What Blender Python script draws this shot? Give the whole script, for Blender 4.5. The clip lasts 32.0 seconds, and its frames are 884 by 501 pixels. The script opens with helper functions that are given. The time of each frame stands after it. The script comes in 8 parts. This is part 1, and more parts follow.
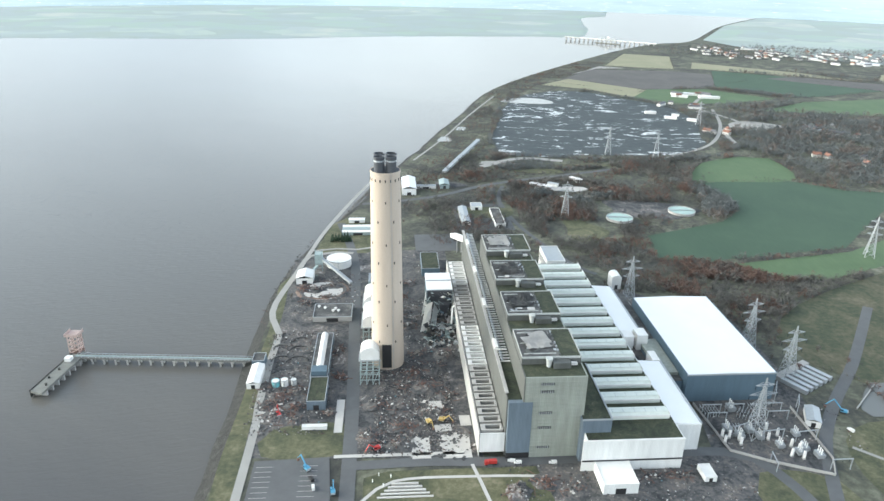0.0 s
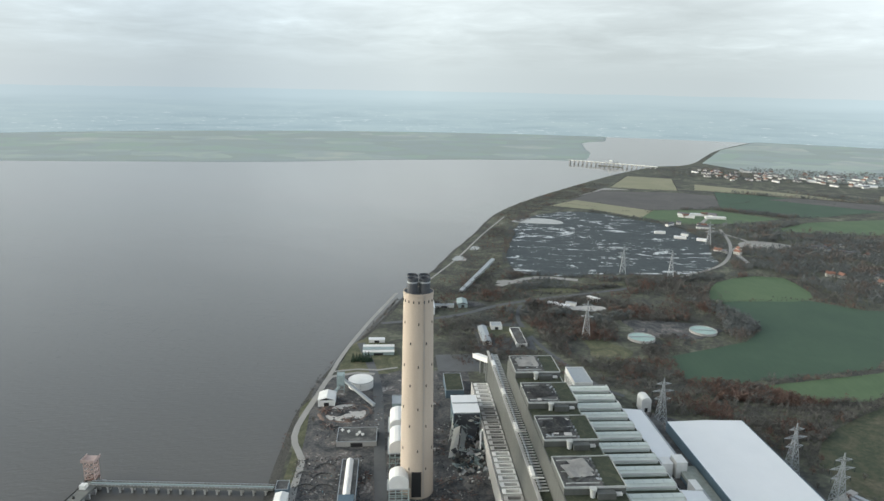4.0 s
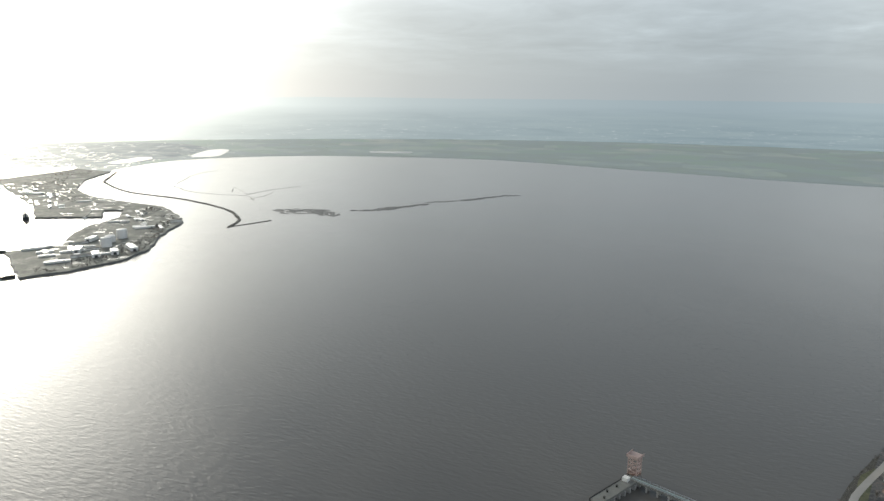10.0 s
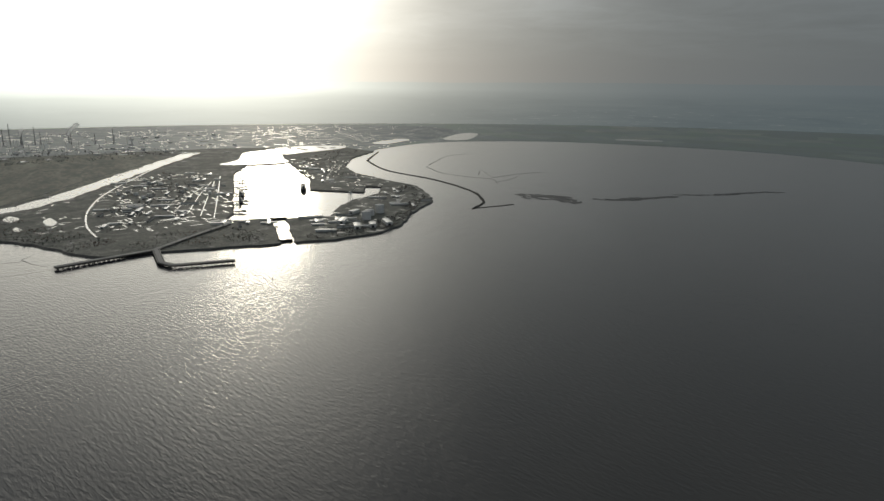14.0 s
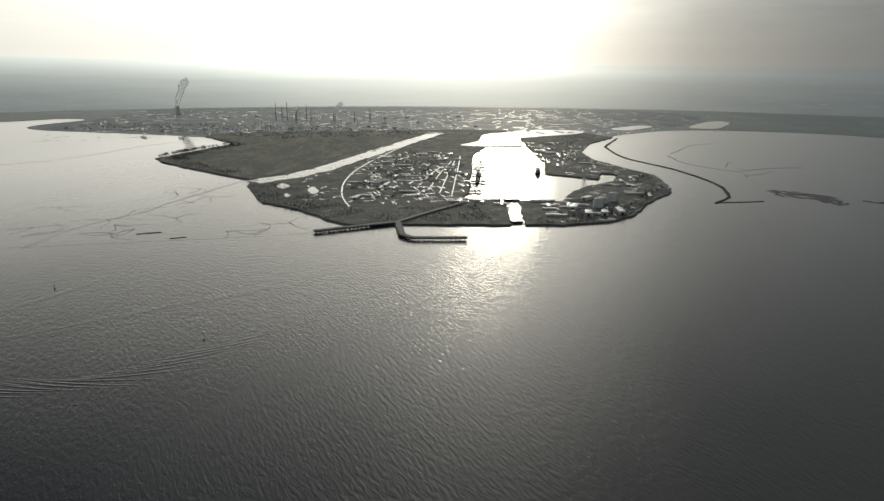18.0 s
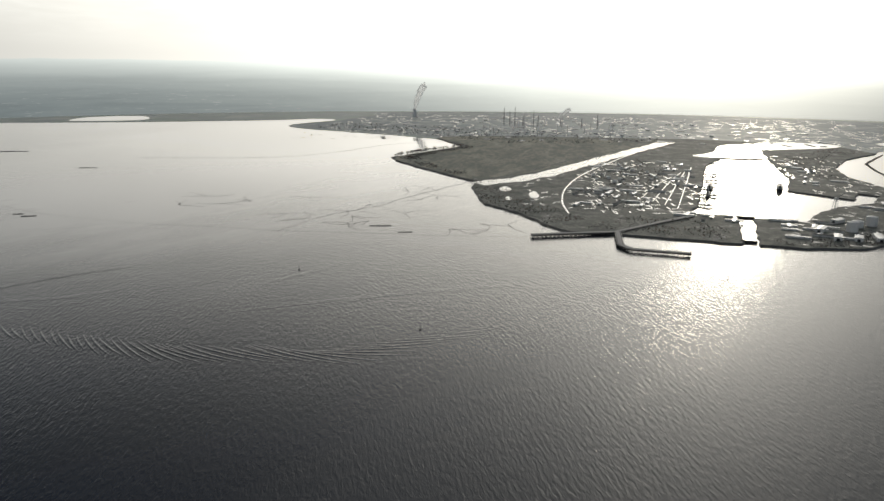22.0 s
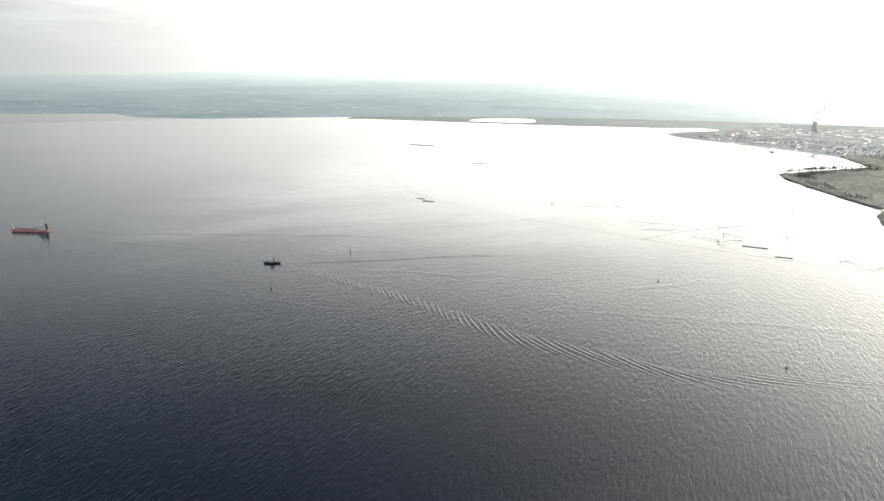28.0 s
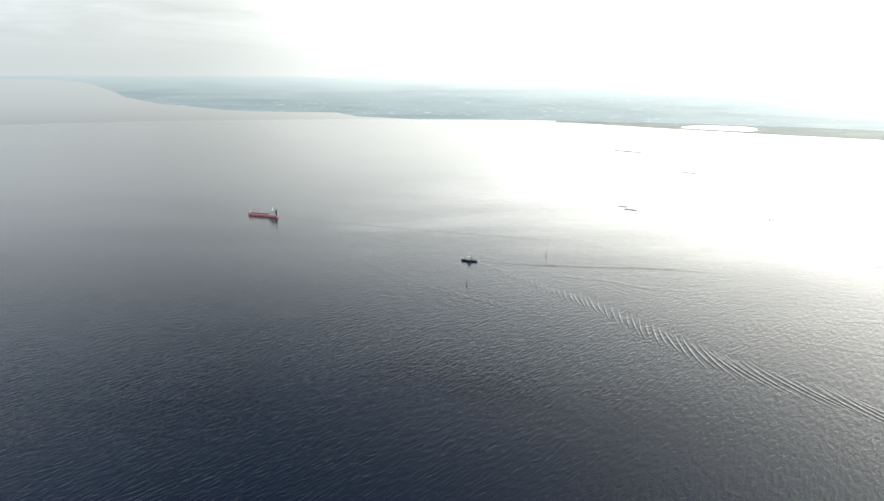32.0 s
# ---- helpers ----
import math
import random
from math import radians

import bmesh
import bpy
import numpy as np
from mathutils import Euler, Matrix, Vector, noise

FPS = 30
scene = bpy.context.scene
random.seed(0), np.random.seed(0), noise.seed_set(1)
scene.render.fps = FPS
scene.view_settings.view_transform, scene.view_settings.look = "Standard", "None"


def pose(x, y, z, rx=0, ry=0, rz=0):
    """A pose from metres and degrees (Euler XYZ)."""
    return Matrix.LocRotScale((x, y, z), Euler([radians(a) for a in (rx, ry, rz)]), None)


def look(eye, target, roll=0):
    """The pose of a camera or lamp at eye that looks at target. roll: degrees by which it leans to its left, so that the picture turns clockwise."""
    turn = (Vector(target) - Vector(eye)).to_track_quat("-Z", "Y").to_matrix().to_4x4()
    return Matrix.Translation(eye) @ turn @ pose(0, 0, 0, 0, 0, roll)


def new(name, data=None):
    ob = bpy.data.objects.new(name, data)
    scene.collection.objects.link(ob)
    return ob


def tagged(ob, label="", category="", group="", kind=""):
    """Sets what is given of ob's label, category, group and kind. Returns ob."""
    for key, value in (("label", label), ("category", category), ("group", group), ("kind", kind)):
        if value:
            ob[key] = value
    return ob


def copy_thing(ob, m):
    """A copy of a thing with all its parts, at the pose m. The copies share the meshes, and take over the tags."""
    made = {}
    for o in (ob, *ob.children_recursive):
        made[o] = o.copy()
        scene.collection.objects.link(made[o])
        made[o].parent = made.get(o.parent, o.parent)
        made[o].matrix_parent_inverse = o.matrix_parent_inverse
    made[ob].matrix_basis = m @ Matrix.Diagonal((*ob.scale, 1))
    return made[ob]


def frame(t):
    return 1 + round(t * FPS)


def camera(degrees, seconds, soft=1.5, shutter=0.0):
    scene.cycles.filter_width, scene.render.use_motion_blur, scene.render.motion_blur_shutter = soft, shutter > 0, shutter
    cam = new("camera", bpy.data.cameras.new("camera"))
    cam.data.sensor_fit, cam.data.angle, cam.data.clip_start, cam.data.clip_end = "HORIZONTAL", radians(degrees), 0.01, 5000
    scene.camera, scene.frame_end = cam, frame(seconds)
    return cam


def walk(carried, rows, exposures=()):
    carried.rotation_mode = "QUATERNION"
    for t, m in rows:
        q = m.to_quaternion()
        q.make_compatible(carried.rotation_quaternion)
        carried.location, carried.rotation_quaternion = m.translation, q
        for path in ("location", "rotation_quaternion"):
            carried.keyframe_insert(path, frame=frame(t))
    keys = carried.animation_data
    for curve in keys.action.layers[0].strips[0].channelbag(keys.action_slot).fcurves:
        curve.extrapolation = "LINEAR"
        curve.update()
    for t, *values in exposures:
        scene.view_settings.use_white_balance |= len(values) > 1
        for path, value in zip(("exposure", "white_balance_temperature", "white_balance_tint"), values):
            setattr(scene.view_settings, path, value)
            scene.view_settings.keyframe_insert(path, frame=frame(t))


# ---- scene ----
cam = camera(65.1, 32.0)
PATH = [
    (0, (70.86, 3.25, 322.54), (70.9, 923.1, -69.7), 1.11),
    (0.5, (68.21, 3.71, 322.77), (66.9, 934.9, -41.8), 1.02),
    (1, (65.57, 4.17, 323.00), (63.6, 945.0, -16.0), 1.00),
    (1.5, (62.92, 4.63, 323.23), (59.8, 954.4, 10.4), 1.00),
    (2, (60.27, 5.09, 323.46), (55.8, 963.9, 39.5), 1.00),
    (2.5, (57.62, 5.55, 323.68), (51.4, 971.9, 66.6), 0.99),
    (4.5, (44.31, 5.95, 324.74), (36.3, 978.6, 92.7), 1.12),
    (5, (40.99, 6.05, 325.00), (15.6, 978.3, 92.4), 1.19),
    (5.5, (37.42, 5.85, 325.14), (-39.5, 975.2, 91.8), 1.05),
    (6, (33.85, 5.64, 325.27), (-118.3, 965.9, 91.4), 0.91),
    (6.5, (30.10, 5.25, 325.34), (-190.2, 952.4, 92.1), 0.82),
    (7, (26.34, 4.85, 325.41), (-265.9, 932.4, 92.4), 0.89),
    (7.5, (22.47, 4.45, 325.42), (-334.0, 910.0, 95.4), 0.62),
    (8, (18.59, 4.05, 325.43), (-406.4, 879.8, 96.3), 0.49),
    (8.5, (15.11, 3.64, 325.44), (-476.1, 844.4, 97.8), 0.25),
    (9, (11.63, 3.24, 325.46), (-540.1, 805.5, 97.4), 0.17),
    (9.5, (9.39, 2.85, 325.53), (-602.7, 761.3, 101.7), 0.58),
    (10, (7.15, 2.46, 325.61), (-658.0, 715.0, 102.4), 0.51),
    (10.5, (4.91, 2.08, 325.69), (-708.2, 666.7, 102.5), 0.29),
    (11, (3.93, 1.66, 325.78), (-751.2, 619.0, 105.0), 0.38),
    (11.5, (2.95, 1.25, 325.88), (-785.8, 575.6, 106.7), 0.34),
    (12, (1.96, 0.83, 325.97), (-817.2, 531.4, 108.0), 0.21),
    (12.5, (0.98, 0.42, 326.07), (-837.6, 500.6, 110.3), 0.29),
    (13, (0.00, -0.00, 326.16), (-847.5, 483.1, 106.3), 0.25),
    (13.5, (0.10, -0.07, 326.21), (-854.7, 464.6, 94.9), 0.28),
    (15.5, (0.50, -0.36, 326.39), (-899.3, 341.3, 55.1), 0.43),
    (16, (0.60, -0.43, 326.44), (-914.9, 297.3, 55.8), 0.38),
    (16.5, (0.70, -0.50, 326.48), (-927.5, 255.3, 56.4), 0.34),
    (17, (0.80, -0.57, 326.53), (-938.8, 210.7, 57.3), 0.35),
    (17.5, (0.90, -0.64, 326.57), (-947.2, 168.9, 57.6), 0.32),
    (18, (1.00, -0.71, 326.62), (-953.6, 129.6, 58.7), 0.32),
    (18.5, (1.10, -0.79, 326.66), (-957.5, 97.1, 59.4), 0.25),
    (19, (1.20, -0.86, 326.71), (-960.5, 63.4, 60.1), 0.26),
    (19.5, (1.41, -0.81, 326.70), (-962.2, 24.6, 60.6), 0.25),
    (20, (1.62, -0.75, 326.69), (-962.4, -20.1, 61.6), 0.17),
    (20.5, (1.82, -0.70, 326.68), (-961.0, -57.5, 62.4), 0.19),
    (21, (2.03, -0.65, 326.67), (-958.0, -96.1, 63.5), 0.21),
    (21.5, (2.24, -0.60, 326.66), (-953.6, -133.2, 64.4), 0.18),
    (22, (2.44, -0.55, 326.65), (-946.3, -177.9, 65.1), 0.21),
    (22.5, (2.65, -0.50, 326.64), (-936.5, -224.4, 66.2), 0.06),
    (23, (2.86, -0.45, 326.63), (-923.8, -271.6, 66.3), 0.18),
    (23.5, (3.06, -0.40, 326.62), (-909.6, -316.6, 67.6), 0.10),
    (24, (3.27, -0.35, 326.61), (-895.1, -355.3, 67.9), 0.18),
    (24.5, (3.48, -0.30, 326.60), (-880.8, -389.2, 68.2), 0.26),
    (25, (3.68, -0.24, 326.59), (-864.5, -424.7, 69.5), 0.17),
    (25.5, (3.89, -0.19, 326.58), (-847.9, -456.8, 69.8), 0.17),
    (26, (4.10, -0.14, 326.57), (-824.1, -499.0, 71.1), 0.16),
    (26.5, (4.22, -0.25, 326.60), (-800.6, -536.2, 71.9), 0.20),
    (28.5, (4.74, -0.66, 326.68), (-707.7, -655.0, 73.1), 0.17),
    (29, (4.86, -0.76, 326.71), (-689.1, -675.0, 74.1), 0.11),
    (29.5, (4.99, -0.86, 326.73), (-658.6, -705.4, 75.2), 0.05),
    (30, (5.12, -0.97, 326.75), (-625.6, -735.2, 75.5), 0.07),
    (30.5, (5.25, -1.07, 326.77), (-594.0, -761.3, 76.0), 0.13),
    (31, (5.38, -1.17, 326.80), (-560.4, -786.7, 76.1), 0.22),
    (31.5, (5.50, -1.28, 326.82), (-538.9, -801.9, 76.5), 0.11),
    (32, (5.63, -1.38, 326.84), (-516.5, -816.5, 75.9), 0.41),
]
EXPOSURES = [(0, 1.06, 6130, 6), (1, 0.9, 6150, 6), (2.5, 0.52, 6340, 6), (4.5, 0.22, 6420, 7), (6, 0.22, 6460, 7), (8, 0.06, 6480, 7), (10, -0.22, 6500, 8), (11.5, -0.72, 6520, 8), (13, -1.58, 6560, 8), (15.5, -2.2, 6560, 8), (19, -1.92, 6550, 8), (22, -1.62, 6550, 10), (25, -1.05, 6500, 10), (29, -0.14, 6500, 9), (32, 0.1, 6480, 8)
]
walk(cam, [(t, look(eye, target, roll)) for t, eye, target, roll in PATH], EXPOSURES)
SKY, SUN_POWER = 1.0, 0.6

# ---- exposure is keyed in walk(); world, sun ----
SUN_AZ, SUN_EL = radians(76.9), radians(9.2)
SUN_DIR = Vector((-math.sin(SUN_AZ) * math.cos(SUN_EL), math.cos(SUN_AZ) * math.cos(SUN_EL), math.sin(SUN_EL)))


class Nodes:
    """A short way to write node trees."""

    def __init__(self, tree):
        self.tree = tree
        tree.nodes.clear()

    def add(self, kind, **sockets):
        node = self.tree.nodes.new(kind)
        for key, value in sockets.items():
            self.put(node, key, value)
        return node

    def put(self, node, key, value):
        socket = node.inputs[int(key[1:])] if key[0] == "i" and key[1:].isdigit() else node.inputs[key.replace("_", " ")]
        if isinstance(value, bpy.types.NodeSocket):
            self.tree.links.new(value, socket)
        else:
            socket.default_value = value

    def math(self, op, a, b=0.0, c=0.0, clamp=False):
        node = self.add("ShaderNodeMath", i0=a, i1=b, i2=c)
        node.operation, node.use_clamp = op, clamp
        return node.outputs[0]

    def vec(self, op, a, b=(0, 0, 0)):
        node = self.add("ShaderNodeVectorMath", i0=a, i1=b)
        node.operation = op
        return node

    def ramp(self, fac, stops, interp="LINEAR"):
        node = self.add("ShaderNodeValToRGB", Fac=fac)
        cr = node.color_ramp
        cr.interpolation = interp
        while len(cr.elements) < len(stops):
            cr.elements.new(0.5)
        for el, (at, col) in zip(cr.elements, stops):
            el.position = at
            el.color = (col, col, col, 1) if isinstance(col, (int, float)) else (*col, 1)
        return node.outputs[0]

    def mix(self, fac, a, b, blend="MIX"):
        node = self.tree.nodes.new("ShaderNodeMix")
        node.data_type, node.blend_type = "RGBA", blend
        for i, v in ((0, fac), (6, a), (7, b)):
            if isinstance(v, bpy.types.NodeSocket):
                self.tree.links.new(v, node.inputs[i])
            else:
                node.inputs[i].default_value = (*v, 1) if i and len(v) == 3 else v
        return node.outputs[2]

    def noise(self, vector, scale, detail=4.0, rough=0.55, distortion=0.0):
        return self.add("ShaderNodeTexNoise", Vector=vector, Scale=scale, Detail=detail, Roughness=rough, Distortion=distortion).outputs[0]


def sky_light(n, towards):
    """The overcast sky: a layered stratus deck with the low sun glowing through its southern half; below it the misty lowland that ends the view."""
    look_z = n.add("ShaderNodeSeparateXYZ", i0=towards)
    raised = n.add("ShaderNodeCombineXYZ", i0=look_z.outputs[0], i1=look_z.outputs[1], i2=n.math("MAXIMUM", look_z.outputs[2], 0.012)).outputs[0]
    way = n.vec("NORMALIZE", raised).outputs[0]
    sep = n.add("ShaderNodeSeparateXYZ", i0=way)
    height = sep.outputs[2]
    flat = n.math("ADD", n.math("ABSOLUTE", height), 0.10)
    plane = n.add("ShaderNodeCombineXYZ", i0=n.math("DIVIDE", sep.outputs[0], flat), i1=n.math("DIVIDE", sep.outputs[1], flat))
    big = n.noise(plane.outputs[0], 0.55, 6.0, 0.55, 0.4)
    fine = n.noise(plane.outputs[0], 2.1, 5.0, 0.6, 0.6)
    cloud = n.math("ADD", n.math("MULTIPLY", big, 0.7), n.math("MULTIPLY", fine, 0.3))
    cloud = n.math("ADD", 0.52, n.math("MULTIPLY", n.math("SUBTRACT", cloud, 0.52), n.ramp(height, [(0.012, 0.0), (0.07, 1.0)])))
    shade = n.ramp(cloud, [(0.34, 0.80), (0.48, 0.94), (0.56, 1.04), (0.66, 1.24)])
    up = n.ramp(height, [(0.0, (0.62, 0.69, 0.72)), (0.06, (0.72, 0.79, 0.82)), (0.11, (0.82, 0.89, 0.92)), (0.17, (1.10, 1.18, 1.22)), (0.26, (1.0, 1.08, 1.14)), (0.38, (0.34, 0.46, 0.61)), (0.60, (0.18, 0.28, 0.41)), (0.85, (0.27, 0.315, 0.37)), (1.0, (0.30, 0.335, 0.38))])
    # unseen high south-west darkened for its water reflection; thick bank north of the sun
    west = n.ramp(n.vec("DOT_PRODUCT", way, (-0.342, -0.94, 0)).outputs["Value"], [(0.45, 0.0), (0.74, 1.0)])
    thick = n.math("SUBTRACT", 1.0, n.math("MULTIPLY", n.math("MULTIPLY", west, n.ramp(height, [(0.28, 0.0), (0.46, 1.0)])), 0.78))
    bank = n.ramp(n.vec("DOT_PRODUCT", way, (-math.sin(radians(37)), math.cos(radians(37)), 0)).outputs["Value"], [(0.82, (1.0, 1.0, 1.0)), (0.96, (0.62, 0.65, 0.69))])
    ends = n.math("MULTIPLY", n.ramp(n.vec("DOT_PRODUCT", way, (0.05, -1.0, 0)).outputs["Value"], [(0.72, 1.0), (0.97, 0.70)]), n.ramp(n.vec("DOT_PRODUCT", way, (0.30, 0.95, 0)).outputs["Value"], [(0.86, 1.0), (0.99, 0.76)]))
    thick = n.math("MULTIPLY", thick, ends)
    veil = n.mix(1.0, n.mix(1.0, up, shade, "MULTIPLY"), n.mix(1.0, n.mix(n.ramp(height, [(0.22, 0.0), (0.36, 1.0)]), bank, (1, 1, 1)), thick, "MULTIPLY"), "MULTIPLY")
    facing = n.vec("DOT_PRODUCT", way, tuple(SUN_DIR)).outputs["Value"]
    sunward = n.math("MAXIMUM", facing, 0.0)
    south = n.vec("DOT_PRODUCT", way, (-math.cos(SUN_AZ), -math.sin(SUN_AZ), 0)).outputs["Value"]
    side = n.ramp(n.math("ADD", n.math("MULTIPLY", south, 0.5), 0.5), [(0.08, 0.02), (0.24, 0.07), (0.38, 0.18), (0.51, 0.50), (0.64, 1.0)])
    low = n.ramp(height, [(0.0, 1.05), (0.12, 1.35), (0.24, 1.15), (0.40, 0.18), (1.0, 0.02)])
    high = n.ramp(height, [(0.0, 0.0), (0.25, 0.2), (0.40, 1.0), (0.65, 0.7), (1.0, 0.15)])
    near = n.math("ADD", n.math("MULTIPLY", facing, 0.5), 0.5)
    broad = n.math("MULTIPLY", n.math("MULTIPLY", side, 3.3), n.math("ADD", n.math("MULTIPLY", n.math("MULTIPLY", n.math("POWER", near, 4.5), 1.35), low), n.math("MULTIPLY", n.math("MULTIPLY", n.math("POWER", near, 9.0), 1.5), high)))
    disc = n.math("ADD", n.math("MULTIPLY", n.math("MULTIPLY", n.math("POWER", sunward, 30.0), 2.6), n.math("ADD", side, 0.25)), n.math("ADD", n.math("MULTIPLY", n.math("POWER", sunward, 70.0), 1.8), n.math("MULTIPLY", n.math("POWER", sunward, 260.0), 4.0)))
    # shaft of glow added over the sun, largely unseen, to lengthen its water glint
    level = n.vec("NORMALIZE", n.vec("MULTIPLY", towards, (1, 1, 0)).outputs[0]).outputs[0]
    abeam = n.math("MAXIMUM", n.vec("DOT_PRODUCT", level, (-math.sin(SUN_AZ), math.cos(SUN_AZ), 0)).outputs["Value"], 0.0)
    shaft = n.math("MULTIPLY", n.math("POWER", abeam, 60.0), n.ramp(height, [(0.05, 0.4), (0.20, 2.4), (0.36, 6.0), (0.52, 3.4), (0.75, 0.1)]))
    glow = n.math("ADD", n.math("ADD", broad, disc), shaft)
    glowing = n.mix(1.0, (1.0, 0.948, 0.835), n.add("ShaderNodeCombineColor", i0=glow, i1=glow, i2=glow).outputs[0], "MULTIPLY")
    over = n.mix(1.0, veil, n.mix(1.0, glowing, n.ramp(cloud, [(0.36, 0.93), (0.62, 1.04)]), "MULTIPLY"), "ADD")
    # unseen brighter eastern sky, added to fill surfaces that face it
    east = n.math("MULTIPLY", n.ramp(n.vec("DOT_PRODUCT", way, (0.95, -0.30, 0)).outputs["Value"], [(0.06, 0.0), (0.6, 1.0)]), n.ramp(height, [(0.0, 0.5), (0.22, 1.0), (0.8, 0.8)]))
    over = n.mix(1.0, over, n.mix(1.0, (0.40, 0.42, 0.45), n.add("ShaderNodeCombineColor", i0=east, i1=east, i2=east).outputs[0], "MULTIPLY"), "ADD")
    # lowland and hills painted beyond the last shore, haze mixed into their colour with distance
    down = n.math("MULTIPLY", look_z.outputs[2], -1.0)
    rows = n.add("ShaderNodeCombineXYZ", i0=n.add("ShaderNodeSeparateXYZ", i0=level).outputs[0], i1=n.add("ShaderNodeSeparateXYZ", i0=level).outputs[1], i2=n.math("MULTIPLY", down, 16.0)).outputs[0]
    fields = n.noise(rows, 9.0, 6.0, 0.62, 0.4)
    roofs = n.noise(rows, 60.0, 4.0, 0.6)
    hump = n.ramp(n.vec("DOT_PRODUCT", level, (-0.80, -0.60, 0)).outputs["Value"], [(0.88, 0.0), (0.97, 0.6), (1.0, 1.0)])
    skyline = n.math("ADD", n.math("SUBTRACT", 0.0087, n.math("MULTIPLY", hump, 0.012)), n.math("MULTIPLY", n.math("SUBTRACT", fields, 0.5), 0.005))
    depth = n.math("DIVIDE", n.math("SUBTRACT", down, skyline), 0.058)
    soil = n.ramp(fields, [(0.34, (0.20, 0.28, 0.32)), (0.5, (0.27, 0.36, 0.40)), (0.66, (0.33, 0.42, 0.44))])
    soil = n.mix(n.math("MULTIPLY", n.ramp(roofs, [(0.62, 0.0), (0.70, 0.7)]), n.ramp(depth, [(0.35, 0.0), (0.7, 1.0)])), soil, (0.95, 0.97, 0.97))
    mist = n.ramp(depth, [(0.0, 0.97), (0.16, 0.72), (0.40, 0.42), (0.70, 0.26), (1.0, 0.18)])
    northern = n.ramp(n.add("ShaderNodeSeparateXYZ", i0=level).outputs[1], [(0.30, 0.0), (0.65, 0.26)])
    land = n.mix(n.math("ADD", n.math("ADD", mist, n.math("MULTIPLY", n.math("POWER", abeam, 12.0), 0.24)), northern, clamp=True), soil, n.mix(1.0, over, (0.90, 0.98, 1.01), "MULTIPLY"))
    south_way = n.math("DIVIDE", n.math("SUBTRACT", n.vec("DOT_PRODUCT", level, (0, -1, 0)).outputs["Value"], 0.8), 0.2)
    shoreline = n.ramp(south_way, [(0.0, 0.075), (0.145, 0.070), (0.50, 0.063), (0.56, 0.0578), (0.72, 0.0558), (0.82, 0.053), (0.91, 0.0445), (0.945, 0.036), (0.957, 0.027), (0.972, 0.0175), (0.99, 0.013)])
    sea = n.math("GREATER_THAN", down, n.math("ADD", shoreline, n.math("MULTIPLY", n.math("SUBTRACT", fields, 0.5), 0.004)))
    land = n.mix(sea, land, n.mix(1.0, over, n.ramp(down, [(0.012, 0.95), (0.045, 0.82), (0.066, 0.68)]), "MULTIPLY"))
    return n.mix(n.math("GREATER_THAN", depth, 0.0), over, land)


world = bpy.data.worlds.new("overcast_sky")
scene.world = world
world.use_nodes = True
n = Nodes(world.node_tree)
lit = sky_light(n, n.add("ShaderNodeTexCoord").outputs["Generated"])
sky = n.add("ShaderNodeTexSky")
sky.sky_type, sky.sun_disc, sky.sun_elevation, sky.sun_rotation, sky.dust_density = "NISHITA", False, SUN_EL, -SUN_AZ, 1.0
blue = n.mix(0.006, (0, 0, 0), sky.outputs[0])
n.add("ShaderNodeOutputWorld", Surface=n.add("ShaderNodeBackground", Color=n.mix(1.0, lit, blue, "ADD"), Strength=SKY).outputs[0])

sun = new("sun", bpy.data.lights.new("sun", "SUN"))
sun.data.energy, sun.data.angle, sun.data.color = SUN_POWER, radians(7.0), (1.0, 0.90, 0.72)
sun.matrix_world = look(SUN_DIR * 300, (0, 0, 0))

# ---- materials ----
def material(name):
    m = bpy.data.materials.new(name)
    m.use_nodes = True
    return m, Nodes(m.node_tree)


def surface(name, base, dark=None, scale=0.2, fine=3.0, rough=0.8, metal=0.0, bump=0.15, amount=0.5, spec=0.5, streak=False, vary=0.0, stretch=(1, 1, 1)):
    """A weathered surface: two scales of stain between base and dark, fine grain and relief. Sizes in metres."""
    m, n = material(name)
    where = n.add("ShaderNodeTexCoord").outputs["Object"] if streak else n.add("ShaderNodeNewGeometry").outputs["Position"]
    where = n.vec("MULTIPLY", where, stretch).outputs[0]
    if streak:
        where_s = n.vec("MULTIPLY", where, (1.0, 1.0, 0.12)).outputs[0]
    else:
        where_s = where
    dark = dark or tuple(c * 0.55 for c in base)
    wide = n.noise(where_s, scale, 5.0, 0.6)
    small = n.noise(where, fine, 4.0, 0.65)
    both = n.math("ADD", n.math("MULTIPLY", wide, 0.7), n.math("MULTIPLY", small, 0.3))
    fac = n.ramp(both, [(0.5 - 0.22, 0.0), (0.5 + 0.18, 1.0)])
    col = n.mix(n.math("ADD", n.math("MULTIPLY", fac, amount), 1.0 - amount), (*dark, 1), (*base, 1))
    if vary:
        r = n.add("ShaderNodeObjectInfo").outputs["Random"]
        col = n.mix(1.0, col, n.ramp(r, [(0.0, 1.0 - vary), (1.0, 1.0 + vary)]), "MULTIPLY")
    b = n.add("ShaderNodeBump", Strength=bump, Distance=0.3, Height=small).outputs[0]
    p = n.add("ShaderNodeBsdfPrincipled", Base_Color=col, Roughness=rough, Metallic=metal, Normal=b)
    p.inputs["Specular IOR Level"].default_value = spec
    n.add("ShaderNodeOutputMaterial", Surface=p.outputs[0])
    return m


